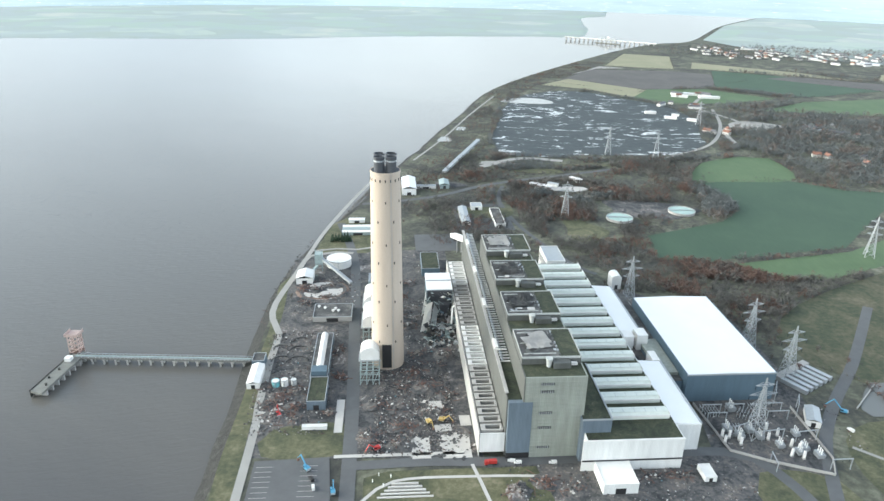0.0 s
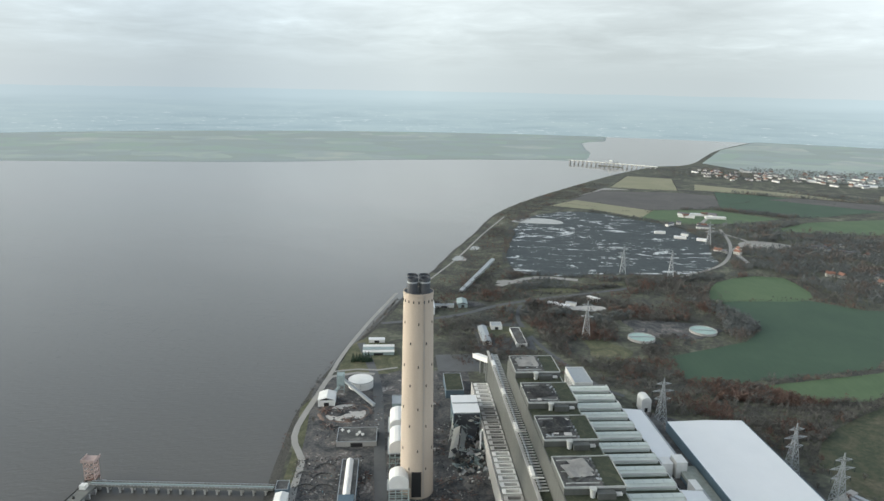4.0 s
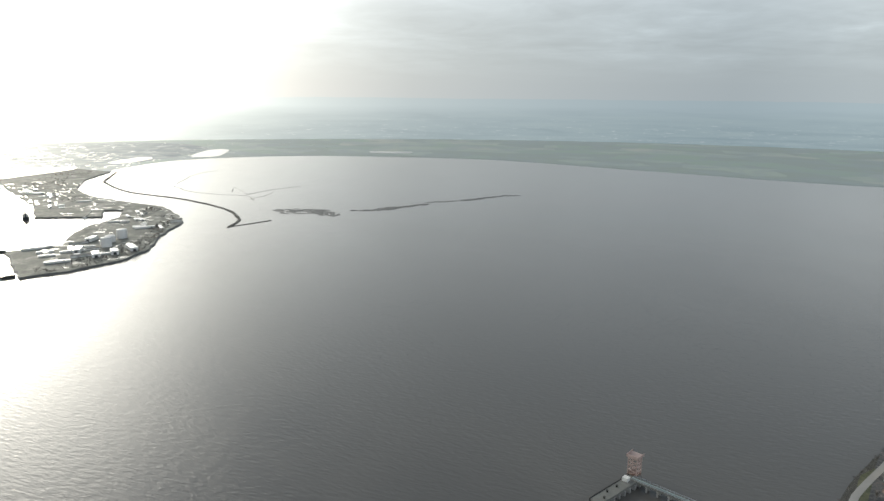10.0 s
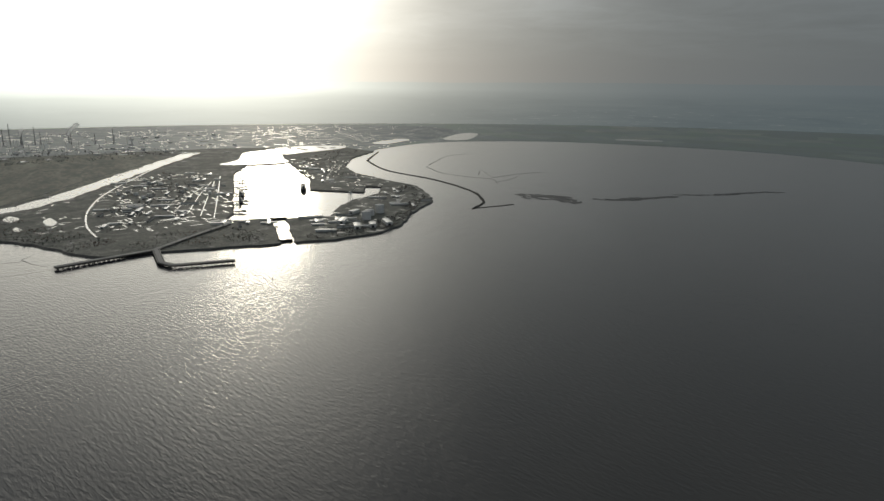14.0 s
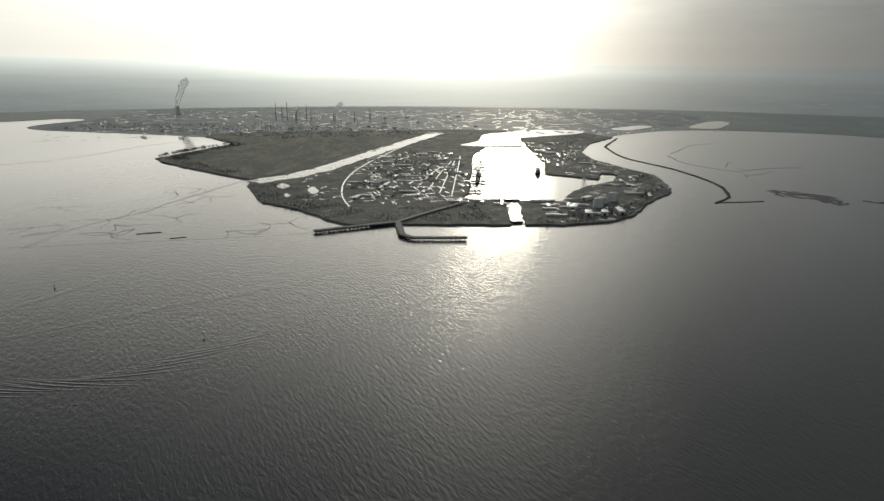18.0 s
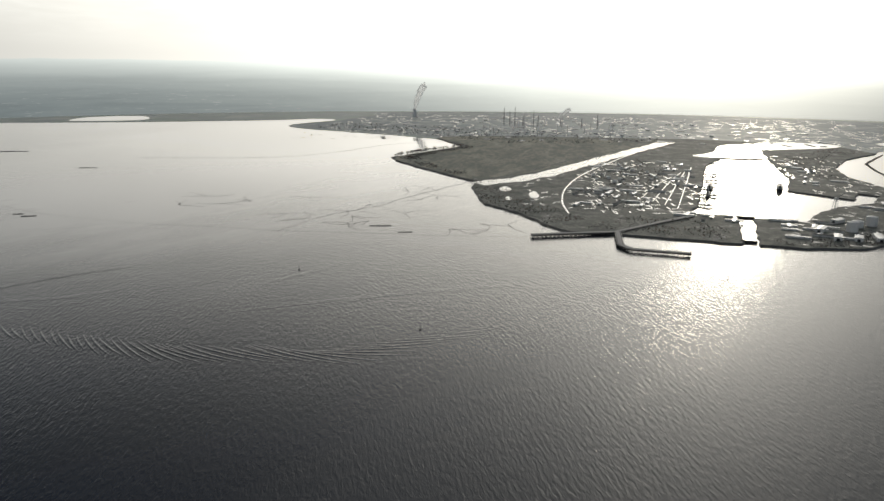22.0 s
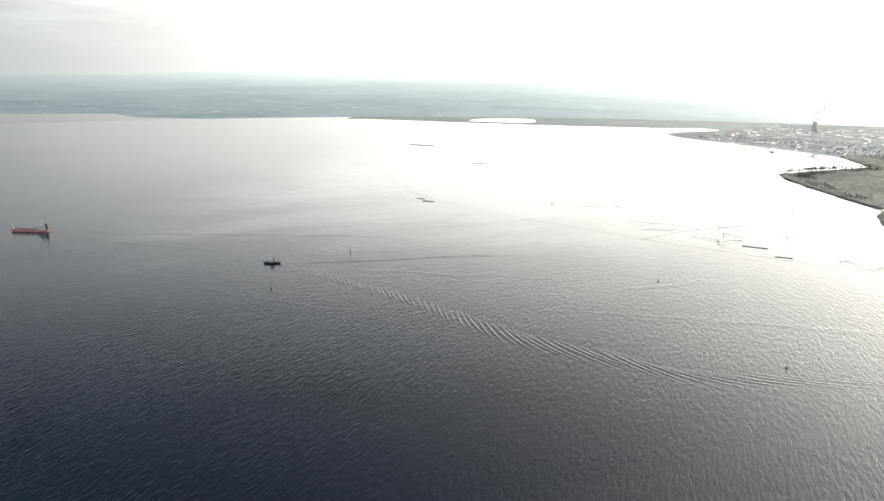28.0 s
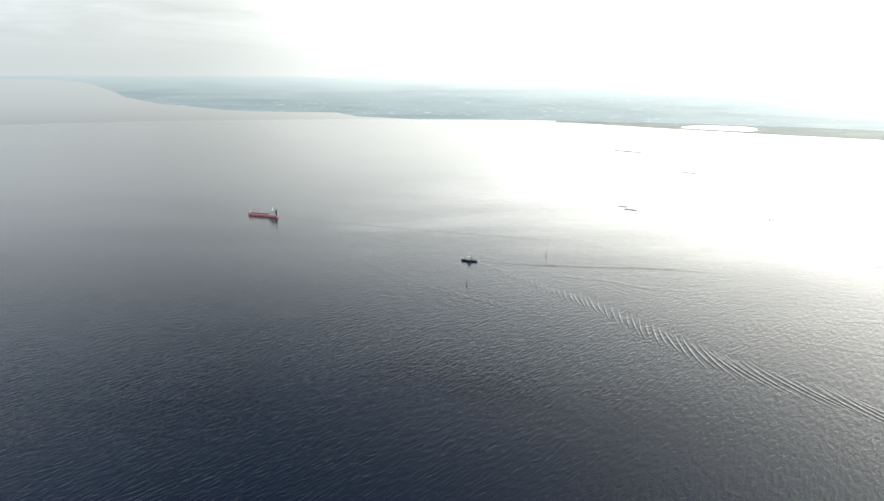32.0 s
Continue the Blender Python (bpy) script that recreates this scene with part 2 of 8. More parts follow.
def ribbed(name, base, dark, pitch=0.9, rough=0.55, metal=0.0, amount=0.4, vertical=True):
    """Profiled sheet cladding: ribs every pitch metres, streaked with dirt."""
    m, n = material(name)
    where = n.add("ShaderNodeTexCoord").outputs["Object"]
    sep = n.add("ShaderNodeSeparateXYZ", i0=where)
    along = n.math("ADD", sep.outputs[0], sep.outputs[1]) if vertical else sep.outputs[2]
    rib = n.math("PINGPONG", along, pitch / 2)
    stain = n.noise(n.vec("MULTIPLY", where, (1, 1, 0.15)).outputs[0], 0.25, 6.0, 0.62)
    col = n.mix(n.math("ADD", n.math("MULTIPLY", n.ramp(stain, [(0.3, 0.0), (0.68, 1.0)]), amount), 1 - amount), (*dark, 1), (*base, 1))
    line = n.ramp(n.math("DIVIDE", rib, pitch / 2), [(0.0, 0.80), (0.25, 1.0)])
    col = n.mix(1.0, col, line, "MULTIPLY")
    b = n.add("ShaderNodeBump", Strength=0.5, Distance=0.1, Height=rib).outputs[0]
    p = n.add("ShaderNodeBsdfPrincipled", Base_Color=col, Roughness=rough, Metallic=metal, Normal=b)
    n.add("ShaderNodeOutputMaterial", Surface=p.outputs[0])
    return m


def water_material(name, base, rough, wave=1.0, ior=1.33, silted=(0.126, 0.118, 0.107)):
    m, n = material(name)
    pos = n.add("ShaderNodeNewGeometry").outputs["Position"]
    crests = n.add("ShaderNodeMapping", Vector=pos, Rotation=(0, 0, radians(-19))).outputs[0]
    turned = n.add("ShaderNodeMapping", Vector=pos, Rotation=(0, 0, radians(28))).outputs[0]
    ripple = n.noise(n.vec("MULTIPLY", crests, (0.085, 0.28, 1)).outputs[0], 1.0, 2.0, 0.5, 0.5)
    chop = n.noise(n.vec("MULTIPLY", crests, (0.30, 0.75, 1)).outputs[0], 1.0, 2.0, 0.55, 0.3)
    patch = n.noise(n.vec("MULTIPLY", turned, (0.0016, 0.0042, 1)).outputs[0], 1.0, 4.0, 0.55, 0.6)
    # smooth wet mud flats off the far shore, silt-brown water off the near one
    flat = n.add("ShaderNodeMapping", Vector=n.vec("ADD", pos, (2350, 1200, 0)).outputs[0], Rotation=(0, 0, radians(-49.5)), Scale=(1 / 1750, 1 / 1020, 0)).outputs[0]
    reach = n.math("ADD", n.vec("LENGTH", flat).outputs["Value"], n.math("MULTIPLY", n.math("SUBTRACT", n.noise(n.vec("MULTIPLY", turned, (0.0022, 0.005, 1)).outputs[0], 1.0, 5.0, 0.6), 0.5), 0.9))
    mud = n.ramp(reach, [(0.62, 1.0), (1.25, 0.0)])
    north = n.ramp(n.math("ADD", n.math("DIVIDE", n.add("ShaderNodeSeparateXYZ", i0=pos).outputs[1], 1600.0), n.math("ADD", 0.45, n.math("MULTIPLY", n.math("SUBTRACT", patch, 0.5), 0.4))), [(0.25, 0.0), (0.75, 1.0)])
    calm = n.math("MULTIPLY", n.ramp(patch, [(0.38, 0.72), (0.62, 1.0)]), n.math("MULTIPLY", n.math("SUBTRACT", 1.0, n.math("MULTIPLY", mud, 0.75)), n.ramp(n.math("DIVIDE", n.vec("LENGTH", pos).outputs["Value"], 4000.0), [(0.22, 1.0), (0.60, 0.35)])))
    y = n.add("ShaderNodeSeparateXYZ", i0=pos).outputs[1]
    wind = n.ramp(n.math("ADD", n.math("DIVIDE", y, 4000.0), 0.5), [(0.30, 0.8), (0.44, 1.0), (0.53, 1.0), (0.60, 0.6)])
    h = n.math("ADD", n.math("MULTIPLY", ripple, 0.95), n.math("MULTIPLY", chop, 0.28))
    b = n.add("ShaderNodeBump", Strength=n.math("MULTIPLY", n.math("MULTIPLY", calm, wind), 0.66 * wave), Distance=1.0, Height=h).outputs[0]
    silt = n.noise(pos, 0.004, 5.0, 0.6, 0.8)
    col = n.mix(n.ramp(silt, [(0.35, 0.0), (0.65, 1.0)]), (*base, 1), (*[c * 1.25 for c in base], 1))
    col = n.mix(north, col, (*silted, 1))
    # flats paled beyond bare mud, to carry distance haze
    col = n.mix(mud, col, (0.26, 0.255, 0.245, 1))
    rr = n.math("ADD", n.math("MULTIPLY", calm, rough * 0.65), rough * 0.35)
    p = n.add("ShaderNodeBsdfPrincipled", Base_Color=col, Roughness=rr, IOR=ior, Normal=b)
    n.add("ShaderNodeOutputMaterial", Surface=p.outputs[0])
    return m


def field_material(name, a, b, gloss=0.5):
    """Pasture or ploughed land with drills and damp patches."""
    m, n = material(name)
    pos = n.add("ShaderNodeNewGeometry").outputs["Position"]
    wide = n.noise(pos, 0.012, 5.0, 0.6, 0.5)
    small = n.noise(n.vec("MULTIPLY", pos, (0.5, 0.08, 1)).outputs[0], 0.6, 4.0, 0.6)
    f = n.math("ADD", n.math("MULTIPLY", wide, 0.65), n.math("MULTIPLY", small, 0.35))
    col = n.mix(n.ramp(f, [(0.34, 0.0), (0.66, 1.0)]), (*a, 1), (*b, 1))
    p = n.add("ShaderNodeBsdfPrincipled", Base_Color=col, Roughness=0.75)
    p.inputs["Specular IOR Level"].default_value = gloss
    n.add("ShaderNodeOutputMaterial", Surface=p.outputs[0])
    return m


def mottled(name, stops, scale, fine=8.0, rough=0.85, bump=0.4, distortion=0.6, stretch=(1, 1, 1), spec=0.4):
    """Several colours in patches: scrub, rubble, coal yard, mud."""
    m, n = material(name)
    pos = n.vec("MULTIPLY", n.add("ShaderNodeNewGeometry").outputs["Position"], stretch).outputs[0]
    wide = n.noise(pos, scale, 6.0, 0.62, distortion)
    small = n.noise(pos, scale * fine, 5.0, 0.65)
    f = n.math("ADD", n.math("MULTIPLY", wide, 0.62), n.math("MULTIPLY", small, 0.38))
    col = n.ramp(f, stops)
    bmp = n.add("ShaderNodeBump", Strength=bump, Distance=1.0, Height=small).outputs[0]
    p = n.add("ShaderNodeBsdfPrincipled", Base_Color=col, Roughness=rough, Normal=bmp)
    p.inputs["Specular IOR Level"].default_value = spec
    n.add("ShaderNodeOutputMaterial", Surface=p.outputs[0])
    return m


def coal_material(name):
    """Black coal fines in long rows, with bright puddles lying between them."""
    m, n = material(name)
    pos = n.add("ShaderNodeNewGeometry").outputs["Position"]
    turned = n.add("ShaderNodeMapping", Vector=pos, Rotation=(0, 0, radians(10)), Scale=(0.020, 0.050, 1)).outputs[0]
    long = n.noise(turned, 1.0, 6.0, 0.66, 1.1)
    grain = n.noise(pos, 0.15, 4.0, 0.6)
    at = n.add("ShaderNodeSeparateXYZ", i0=pos)
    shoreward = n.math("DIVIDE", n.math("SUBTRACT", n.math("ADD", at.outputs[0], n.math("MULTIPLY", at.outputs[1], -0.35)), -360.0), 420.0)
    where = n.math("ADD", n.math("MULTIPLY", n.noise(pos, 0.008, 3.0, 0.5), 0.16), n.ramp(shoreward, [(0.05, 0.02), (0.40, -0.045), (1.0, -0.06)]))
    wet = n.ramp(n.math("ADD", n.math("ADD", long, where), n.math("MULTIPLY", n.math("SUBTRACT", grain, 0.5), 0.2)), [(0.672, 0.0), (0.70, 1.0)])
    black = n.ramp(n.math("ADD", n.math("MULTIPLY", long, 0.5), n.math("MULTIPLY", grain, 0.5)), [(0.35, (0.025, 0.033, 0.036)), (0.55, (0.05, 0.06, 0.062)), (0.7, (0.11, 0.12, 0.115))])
    # sky shine on the puddles is painted as matt pale colour
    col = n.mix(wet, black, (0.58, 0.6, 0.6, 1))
    p = n.add("ShaderNodeBsdfPrincipled", Base_Color=col, Roughness=0.75)
    n.add("ShaderNodeOutputMaterial", Surface=p.outputs[0])
    return m


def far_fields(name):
    """A patchwork of distant fields, hedges and bare woods, base colours paled with haze."""
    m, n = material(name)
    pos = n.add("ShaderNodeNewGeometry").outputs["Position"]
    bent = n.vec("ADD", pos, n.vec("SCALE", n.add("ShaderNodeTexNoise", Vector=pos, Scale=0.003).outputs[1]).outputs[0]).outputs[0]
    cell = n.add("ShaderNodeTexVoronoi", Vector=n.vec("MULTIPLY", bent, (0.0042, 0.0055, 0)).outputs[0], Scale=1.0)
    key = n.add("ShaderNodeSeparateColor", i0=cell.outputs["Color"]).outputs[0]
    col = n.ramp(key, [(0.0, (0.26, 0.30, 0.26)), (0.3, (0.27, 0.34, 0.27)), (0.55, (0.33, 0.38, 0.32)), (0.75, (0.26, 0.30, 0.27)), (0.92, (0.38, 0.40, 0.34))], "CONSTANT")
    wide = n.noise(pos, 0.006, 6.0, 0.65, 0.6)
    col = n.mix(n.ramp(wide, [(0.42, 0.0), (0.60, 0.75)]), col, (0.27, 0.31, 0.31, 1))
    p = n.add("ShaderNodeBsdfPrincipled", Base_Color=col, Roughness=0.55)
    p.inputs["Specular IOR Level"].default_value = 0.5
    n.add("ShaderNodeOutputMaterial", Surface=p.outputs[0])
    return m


WATER = water_material("estuary_water", (0.006, 0.014, 0.030), 0.17)
BASIN = water_material("dock_water", (0.05, 0.055, 0.055), 0.10, 0.3, silted=(0.16, 0.16, 0.15))
SCRUB = mottled("winter_scrub", [(0.34, (0.026, 0.028, 0.026)), (0.45, (0.055, 0.055, 0.046)), (0.54, (0.095, 0.098, 0.068)), (0.66, (0.20, 0.195, 0.15))], 0.016, 10.0, distortion=1.2)
GRASS = mottled("rough_grass", [(0.34, (0.04, 0.042, 0.028)), (0.46, (0.075, 0.082, 0.045)), (0.56, (0.12, 0.115, 0.065)), (0.68, (0.20, 0.18, 0.12))], 0.035, 9.0, distortion=1.2)
MOOR = mottled("rough_moor", [(0.34, (0.026, 0.032, 0.022)), (0.46, (0.052, 0.062, 0.034)), (0.56, (0.09, 0.085, 0.052)), (0.68, (0.15, 0.125, 0.085))], 0.018, 12.0, distortion=1.4)
YARD = mottled("demolition_ground", [(0.34, (0.022, 0.024, 0.027)), (0.44, (0.05, 0.051, 0.053)), (0.52, (0.10, 0.098, 0.096)), (0.58, (0.135, 0.115, 0.105)), (0.65, (0.34, 0.325, 0.31))], 0.045, 10.0, distortion=1.4)
ASPHALT = surface("asphalt", (0.115, 0.117, 0.12), (0.05, 0.05, 0.052), 0.08, 2.0, 0.85)
TRACK = surface("gravel_track", (0.33, 0.32, 0.30), (0.20, 0.19, 0.17), 0.06, 1.5, 0.9)
ROCK = mottled("rock_armour", [(0.3, (0.012, 0.013, 0.012)), (0.5, (0.03, 0.03, 0.027)), (0.75, (0.09, 0.088, 0.08))], 0.25, 6.0, 0.8, 0.9)
CONCRETE = surface("concrete", (0.40, 0.39, 0.37), (0.22, 0.21, 0.20), 0.15, 2.5, 0.85, streak=True)
COPING = surface("weathered_coping", (0.56, 0.57, 0.55), (0.20, 0.21, 0.19), 0.12, 1.0, 0.8, amount=0.8)
SHEET = surface("torn_roof_sheet", (0.62, 0.60, 0.57), (0.30, 0.28, 0.26), 0.12, 1.0, 0.7, amount=0.8)
PALE_CONCRETE = surface("pale_concrete", (0.50, 0.48, 0.45), (0.30, 0.28, 0.26), 0.1, 2.0, 0.85)
CHIMNEY = surface("chimney_concrete", (0.57, 0.48, 0.39), (0.32, 0.255, 0.205), 0.06, 1.2, 0.85, streak=True, amount=0.6)
FLUE = surface("flue_steel", (0.075, 0.08, 0.09), (0.03, 0.03, 0.035), 0.3, 3.0, 0.6)
# Near-black; on openings and recesses it paints the shade inside.
DARK = surface("dark_opening", (0.02, 0.02, 0.022), (0.01, 0.01, 0.01), 0.5, 4.0, 0.7)
WHITE = ribbed("white_cladding", (0.78, 0.78, 0.76), (0.45, 0.45, 0.43), 1.0)
WHITE_ROOF = surface("white_sheet_roof", (0.76, 0.76, 0.76), (0.62, 0.63, 0.64), 0.05, 1.0, 0.45, amount=0.35)
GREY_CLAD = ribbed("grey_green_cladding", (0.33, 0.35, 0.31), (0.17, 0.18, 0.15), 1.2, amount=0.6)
# Darker than GREY_CLAD; used on the west walls and roof parts.
DARK_CLAD = ribbed("dark_grey_cladding", (0.115, 0.12, 0.112), (0.055, 0.055, 0.05), 1.2, amount=0.6)
BLUE_CLAD = ribbed("blue_grey_cladding", (0.145, 0.185, 0.225), (0.075, 0.095, 0.115), 1.0, amount=0.5)
SLATE_CLAD = ribbed("slate_cladding", (0.10, 0.15, 0.19), (0.06, 0.09, 0.11), 0.8)
MOSS = mottled("mossy_roof", [(0.34, (0.018, 0.022, 0.016)), (0.5, (0.04, 0.048, 0.028)), (0.68, (0.09, 0.09, 0.055))], 0.15, 6.0)
FELT = mottled("grey_roof_felt", [(0.34, (0.035, 0.035, 0.036)), (0.5, (0.085, 0.085, 0.083)), (0.66, (0.20, 0.19, 0.18))], 0.10, 6.0)
RIDGE = surface("ridge_glazing", (0.70, 0.73, 0.67), (0.44, 0.48, 0.42), 0.2, 2.0, 0.45)
STEEL = surface("painted_steel", (0.34, 0.42, 0.42), (0.16, 0.16, 0.15), 0.4, 4.0, 0.6)
GALV = surface("galvanised_steel", (0.42, 0.44, 0.45), (0.28, 0.29, 0.30), 0.4, 4.0, 0.5, metal=0.4)
RUST = surface("rusted_steel", (0.17, 0.10, 0.078), (0.07, 0.045, 0.038), 0.4, 3.0, 0.85)
TIMBER = surface("jetty_deck", (0.20, 0.20, 0.18), (0.08, 0.08, 0.075), 0.2, 2.0, 0.85)
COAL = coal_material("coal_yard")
PASTURE = field_material("green_pasture", (0.030, 0.062, 0.034), (0.044, 0.082, 0.044))
LIME = field_material("bright_grass", (0.055, 0.10, 0.042), (0.09, 0.135, 0.06))
STUBBLE = field_material("pale_stubble", (0.20, 0.20, 0.12), (0.27, 0.25, 0.16))
PLOUGH = field_material("ploughed_field", (0.07, 0.065, 0.06), (0.11, 0.10, 0.09))
# haze over the lowland is put into these base colours
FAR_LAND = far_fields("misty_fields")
# The palest stop paints wet glints as light specks.
PORT_LAND = mottled("port_ground", [(0.36, (0.045, 0.052, 0.044)), (0.46, (0.085, 0.095, 0.078)), (0.54, (0.14, 0.145, 0.12)), (0.60, (0.24, 0.235, 0.21)), (0.66, (0.55, 0.55, 0.53))], 0.014, 12.0, 0.72, 0.1, distortion=1.3, spec=0.4)
# Paled and blued: haze over the works put into the base colours.
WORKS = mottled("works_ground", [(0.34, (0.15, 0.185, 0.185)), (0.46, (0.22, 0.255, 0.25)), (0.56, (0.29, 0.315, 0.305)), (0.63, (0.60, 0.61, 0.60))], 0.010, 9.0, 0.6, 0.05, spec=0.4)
# Base colours lifted to carry haze over the marsh.
MARSH = mottled("salt_marsh", [(0.36, (0.10, 0.11, 0.09)), (0.47, (0.16, 0.165, 0.13)), (0.54, (0.25, 0.24, 0.18)), (0.64, (0.34, 0.32, 0.24))], 0.0045, 9.0, 0.75, 0.1, distortion=1.6, stretch=(0.6, 1.5, 1), spec=0.4)
CREEK = surface("creek_mud", (0.07, 0.068, 0.062), (0.035, 0.034, 0.03), 0.05, 1.0, 0.6)
TREE = surface("winter_twigs", (0.155, 0.148, 0.135), (0.045, 0.044, 0.042), 0.02, 0.25, 0.9, amount=0.9)
AUTUMN = surface("autumn_leaves", (0.165, 0.105, 0.082), (0.07, 0.045, 0.038), 0.03, 0.3, 0.9, amount=0.8)
WET_ROOF = surface("wet_sheet_roof", (0.42, 0.43, 0.44), (0.24, 0.25, 0.26), 0.05, 1.0, 0.24, amount=0.5, spec=0.7)
QUAY = mottled("quay_stone", [(0.3, (0.05, 0.052, 0.048)), (0.5, (0.10, 0.10, 0.095)), (0.75, (0.17, 0.165, 0.155))], 0.2, 6.0, 0.6, 0.3)
CONIFER = surface("conifer_needles", (0.025, 0.055, 0.028), (0.010, 0.02, 0.012), 0.3, 2.0, 0.9)
BARK = surface("bark", (0.10, 0.08, 0.06), (0.05, 0.04, 0.03), 0.5, 4.0, 0.9)
ROOF_SLATE = surface("slate_roof", (0.13, 0.13, 0.14), (0.08, 0.08, 0.085), 0.2, 2.0, 0.7, vary=0.3)
ROOF_TILE = surface("red_tile_roof", (0.24, 0.12, 0.085), (0.14, 0.08, 0.06), 0.2, 2.0, 0.8, vary=0.3)
RENDER_WALL = surface("pale_render", (0.62, 0.60, 0.55), (0.40, 0.38, 0.35), 0.2, 2.0, 0.8, vary=0.25)
RED_PAINT = surface("red_paint", (0.45, 0.035, 0.03), (0.22, 0.03, 0.025), 0.3, 3.0, 0.45)
BLUE_PAINT = surface("blue_paint", (0.10, 0.32, 0.48), (0.06, 0.18, 0.26), 0.3, 3.0, 0.45)
TURQUOISE = surface("turquoise_paint", (0.20, 0.52, 0.55), (0.12, 0.30, 0.32), 0.3, 3.0, 0.45)
YELLOW_PAINT = surface("yellow_paint", (0.50, 0.36, 0.12), (0.28, 0.2, 0.08), 0.3, 3.0, 0.5)
BLACK_HULL = surface("black_hull_paint", (0.025, 0.028, 0.035), (0.012, 0.012, 0.015), 0.2, 2.0, 0.45)
OFF_WHITE = surface("off_white_paint", (0.78, 0.77, 0.74), (0.52, 0.50, 0.47), 0.15, 2.0, 0.5)
GLASS = surface("dark_window", (0.03, 0.04, 0.05), (0.015, 0.02, 0.025), 0.5, 3.0, 0.12)
WET = mottled("wet_asphalt", [(0.3, (0.10, 0.10, 0.10)), (0.6, (0.25, 0.25, 0.24))], 0.05, 6.0, 0.13, 0.01, spec=0.8)
PALE_RED = surface("faded_red_hull", (0.70, 0.30, 0.30), (0.52, 0.16, 0.155), 0.1, 1.0, 0.45)
SHALLOWS = mottled("shallow_creek", [(0.38, (0.05, 0.05, 0.045)), (0.48, (0.13, 0.13, 0.12)), (0.6, (0.24, 0.24, 0.23))], 0.03, 6.0, 0.22, 0.02, spec=0.5)
STEAM, n = material("white_steam")
steam = n.add("ShaderNodeMixShader", i0=0.82, i1=n.add("ShaderNodeBsdfDiffuse", Color=(0.98, 0.98, 0.98, 1)).outputs[0], i2=n.add("ShaderNodeBsdfTranslucent", Color=(0.98, 0.98, 0.98, 1)).outputs[0])
thin = n.add("ShaderNodeMixShader", i0=0.5, i1=steam.outputs[0], i2=n.add("ShaderNodeBsdfTransparent", Color=(1, 1, 1, 1)).outputs[0])
n.add("ShaderNodeOutputMaterial", Surface=thin.outputs[0])
from mathutils.geometry import tessellate_polygon

# ---- building helpers ----
GROUND = 5.0
PLANT = Matrix.Translation((27, 506, GROUND)) @ Matrix.Rotation(radians(4.5), 4, "Z")


def site(a, b, z=0.0, turn=0.0):
    """A pose on the power station's own grid: a metres across, b metres along, from the chimney."""
    return PLANT @ pose(a, b, z, 0, 0, turn)


def spot(x, y, z=GROUND, turn=0.0):
    return pose(x, y, z, 0, 0, turn)


def thing(name, m, label, category, group="", kind=""):
    ob = new(name)
    ob.empty_display_size = 0.5
    ob.matrix_world = m
    return tagged(ob, label, category, group, kind)


def mesh_of(bm, mats, smooth=False):
    me = bpy.data.meshes.new("mesh")
    bm.to_mesh(me)
    bm.free()
    for m in mats if isinstance(mats, (list, tuple)) else (mats,):
        me.materials.append(m)
    if smooth:
        me.polygons.foreach_set("use_smooth", [True] * len(me.polygons))
    return me


def part(name, bm, mat, parent, label="", smooth=False):
    ob = new(name, bm if isinstance(bm, bpy.types.Mesh) else mesh_of(bm, mat, smooth))
    ob.parent = parent
    if label:
        ob["label"] = label
    return ob


def solid(name, bm, mat, m, label, category, group="", kind="", smooth=False):
    ob = new(name, mesh_of(bm, mat, smooth))
    ob.matrix_world = m
    return tagged(ob, label, category, group, kind)


def box(bm, x0, x1, y0, y1, z0, z1, mi=0):
    v = [bm.verts.new((x, y, z)) for z in (z0, z1) for x, y in ((x0, y0), (x1, y0), (x1, y1), (x0, y1))]
    for f in ((0, 3, 2, 1), (4, 5, 6, 7), (0, 1, 5, 4), (1, 2, 6, 5), (2, 3, 7, 6), (3, 0, 4, 7)):
        bm.faces.new([v[i] for i in f]).material_index = mi
    return bm


def boxed(*boxes):
    bm = bmesh.new()
    for b in boxes:
        box(bm, *b)
    return bm


def prism(bm, outline, z0, z1, mi=0, top=None):
    """Walls and caps over a plan outline (counter-clockwise); top gives a height per corner."""
    lo = [bm.verts.new((x, y, z0)) for x, y in outline]
    hi = [bm.verts.new((x, y, top[i] if top else z1)) for i, (x, y) in enumerate(outline)]
    k = len(outline)
    for i in range(k):
        bm.faces.new((lo[i], lo[(i + 1) % k], hi[(i + 1) % k], hi[i])).material_index = mi
    bm.faces.new(lo[::-1]).material_index = mi
    bm.faces.new(hi).material_index = mi
    return bm


def lathe(bm, profile, n=16, x=0.0, y=0.0, cap=True):
    """Turn (radius, height) pairs round an upright axis."""
    rings = [[bm.verts.new((x + r * math.cos(2 * math.pi * i / n), y + r * math.sin(2 * math.pi * i / n), z)) for i in range(n)] for r, z in profile]
    for lo, hi in zip(rings, rings[1:]):
        for i in range(n):
            bm.faces.new((lo[i], lo[(i + 1) % n], hi[(i + 1) % n], hi[i]))
    if cap:
        bm.faces.new(rings[-1])
        bm.faces.new(rings[0][::-1])
    return bm


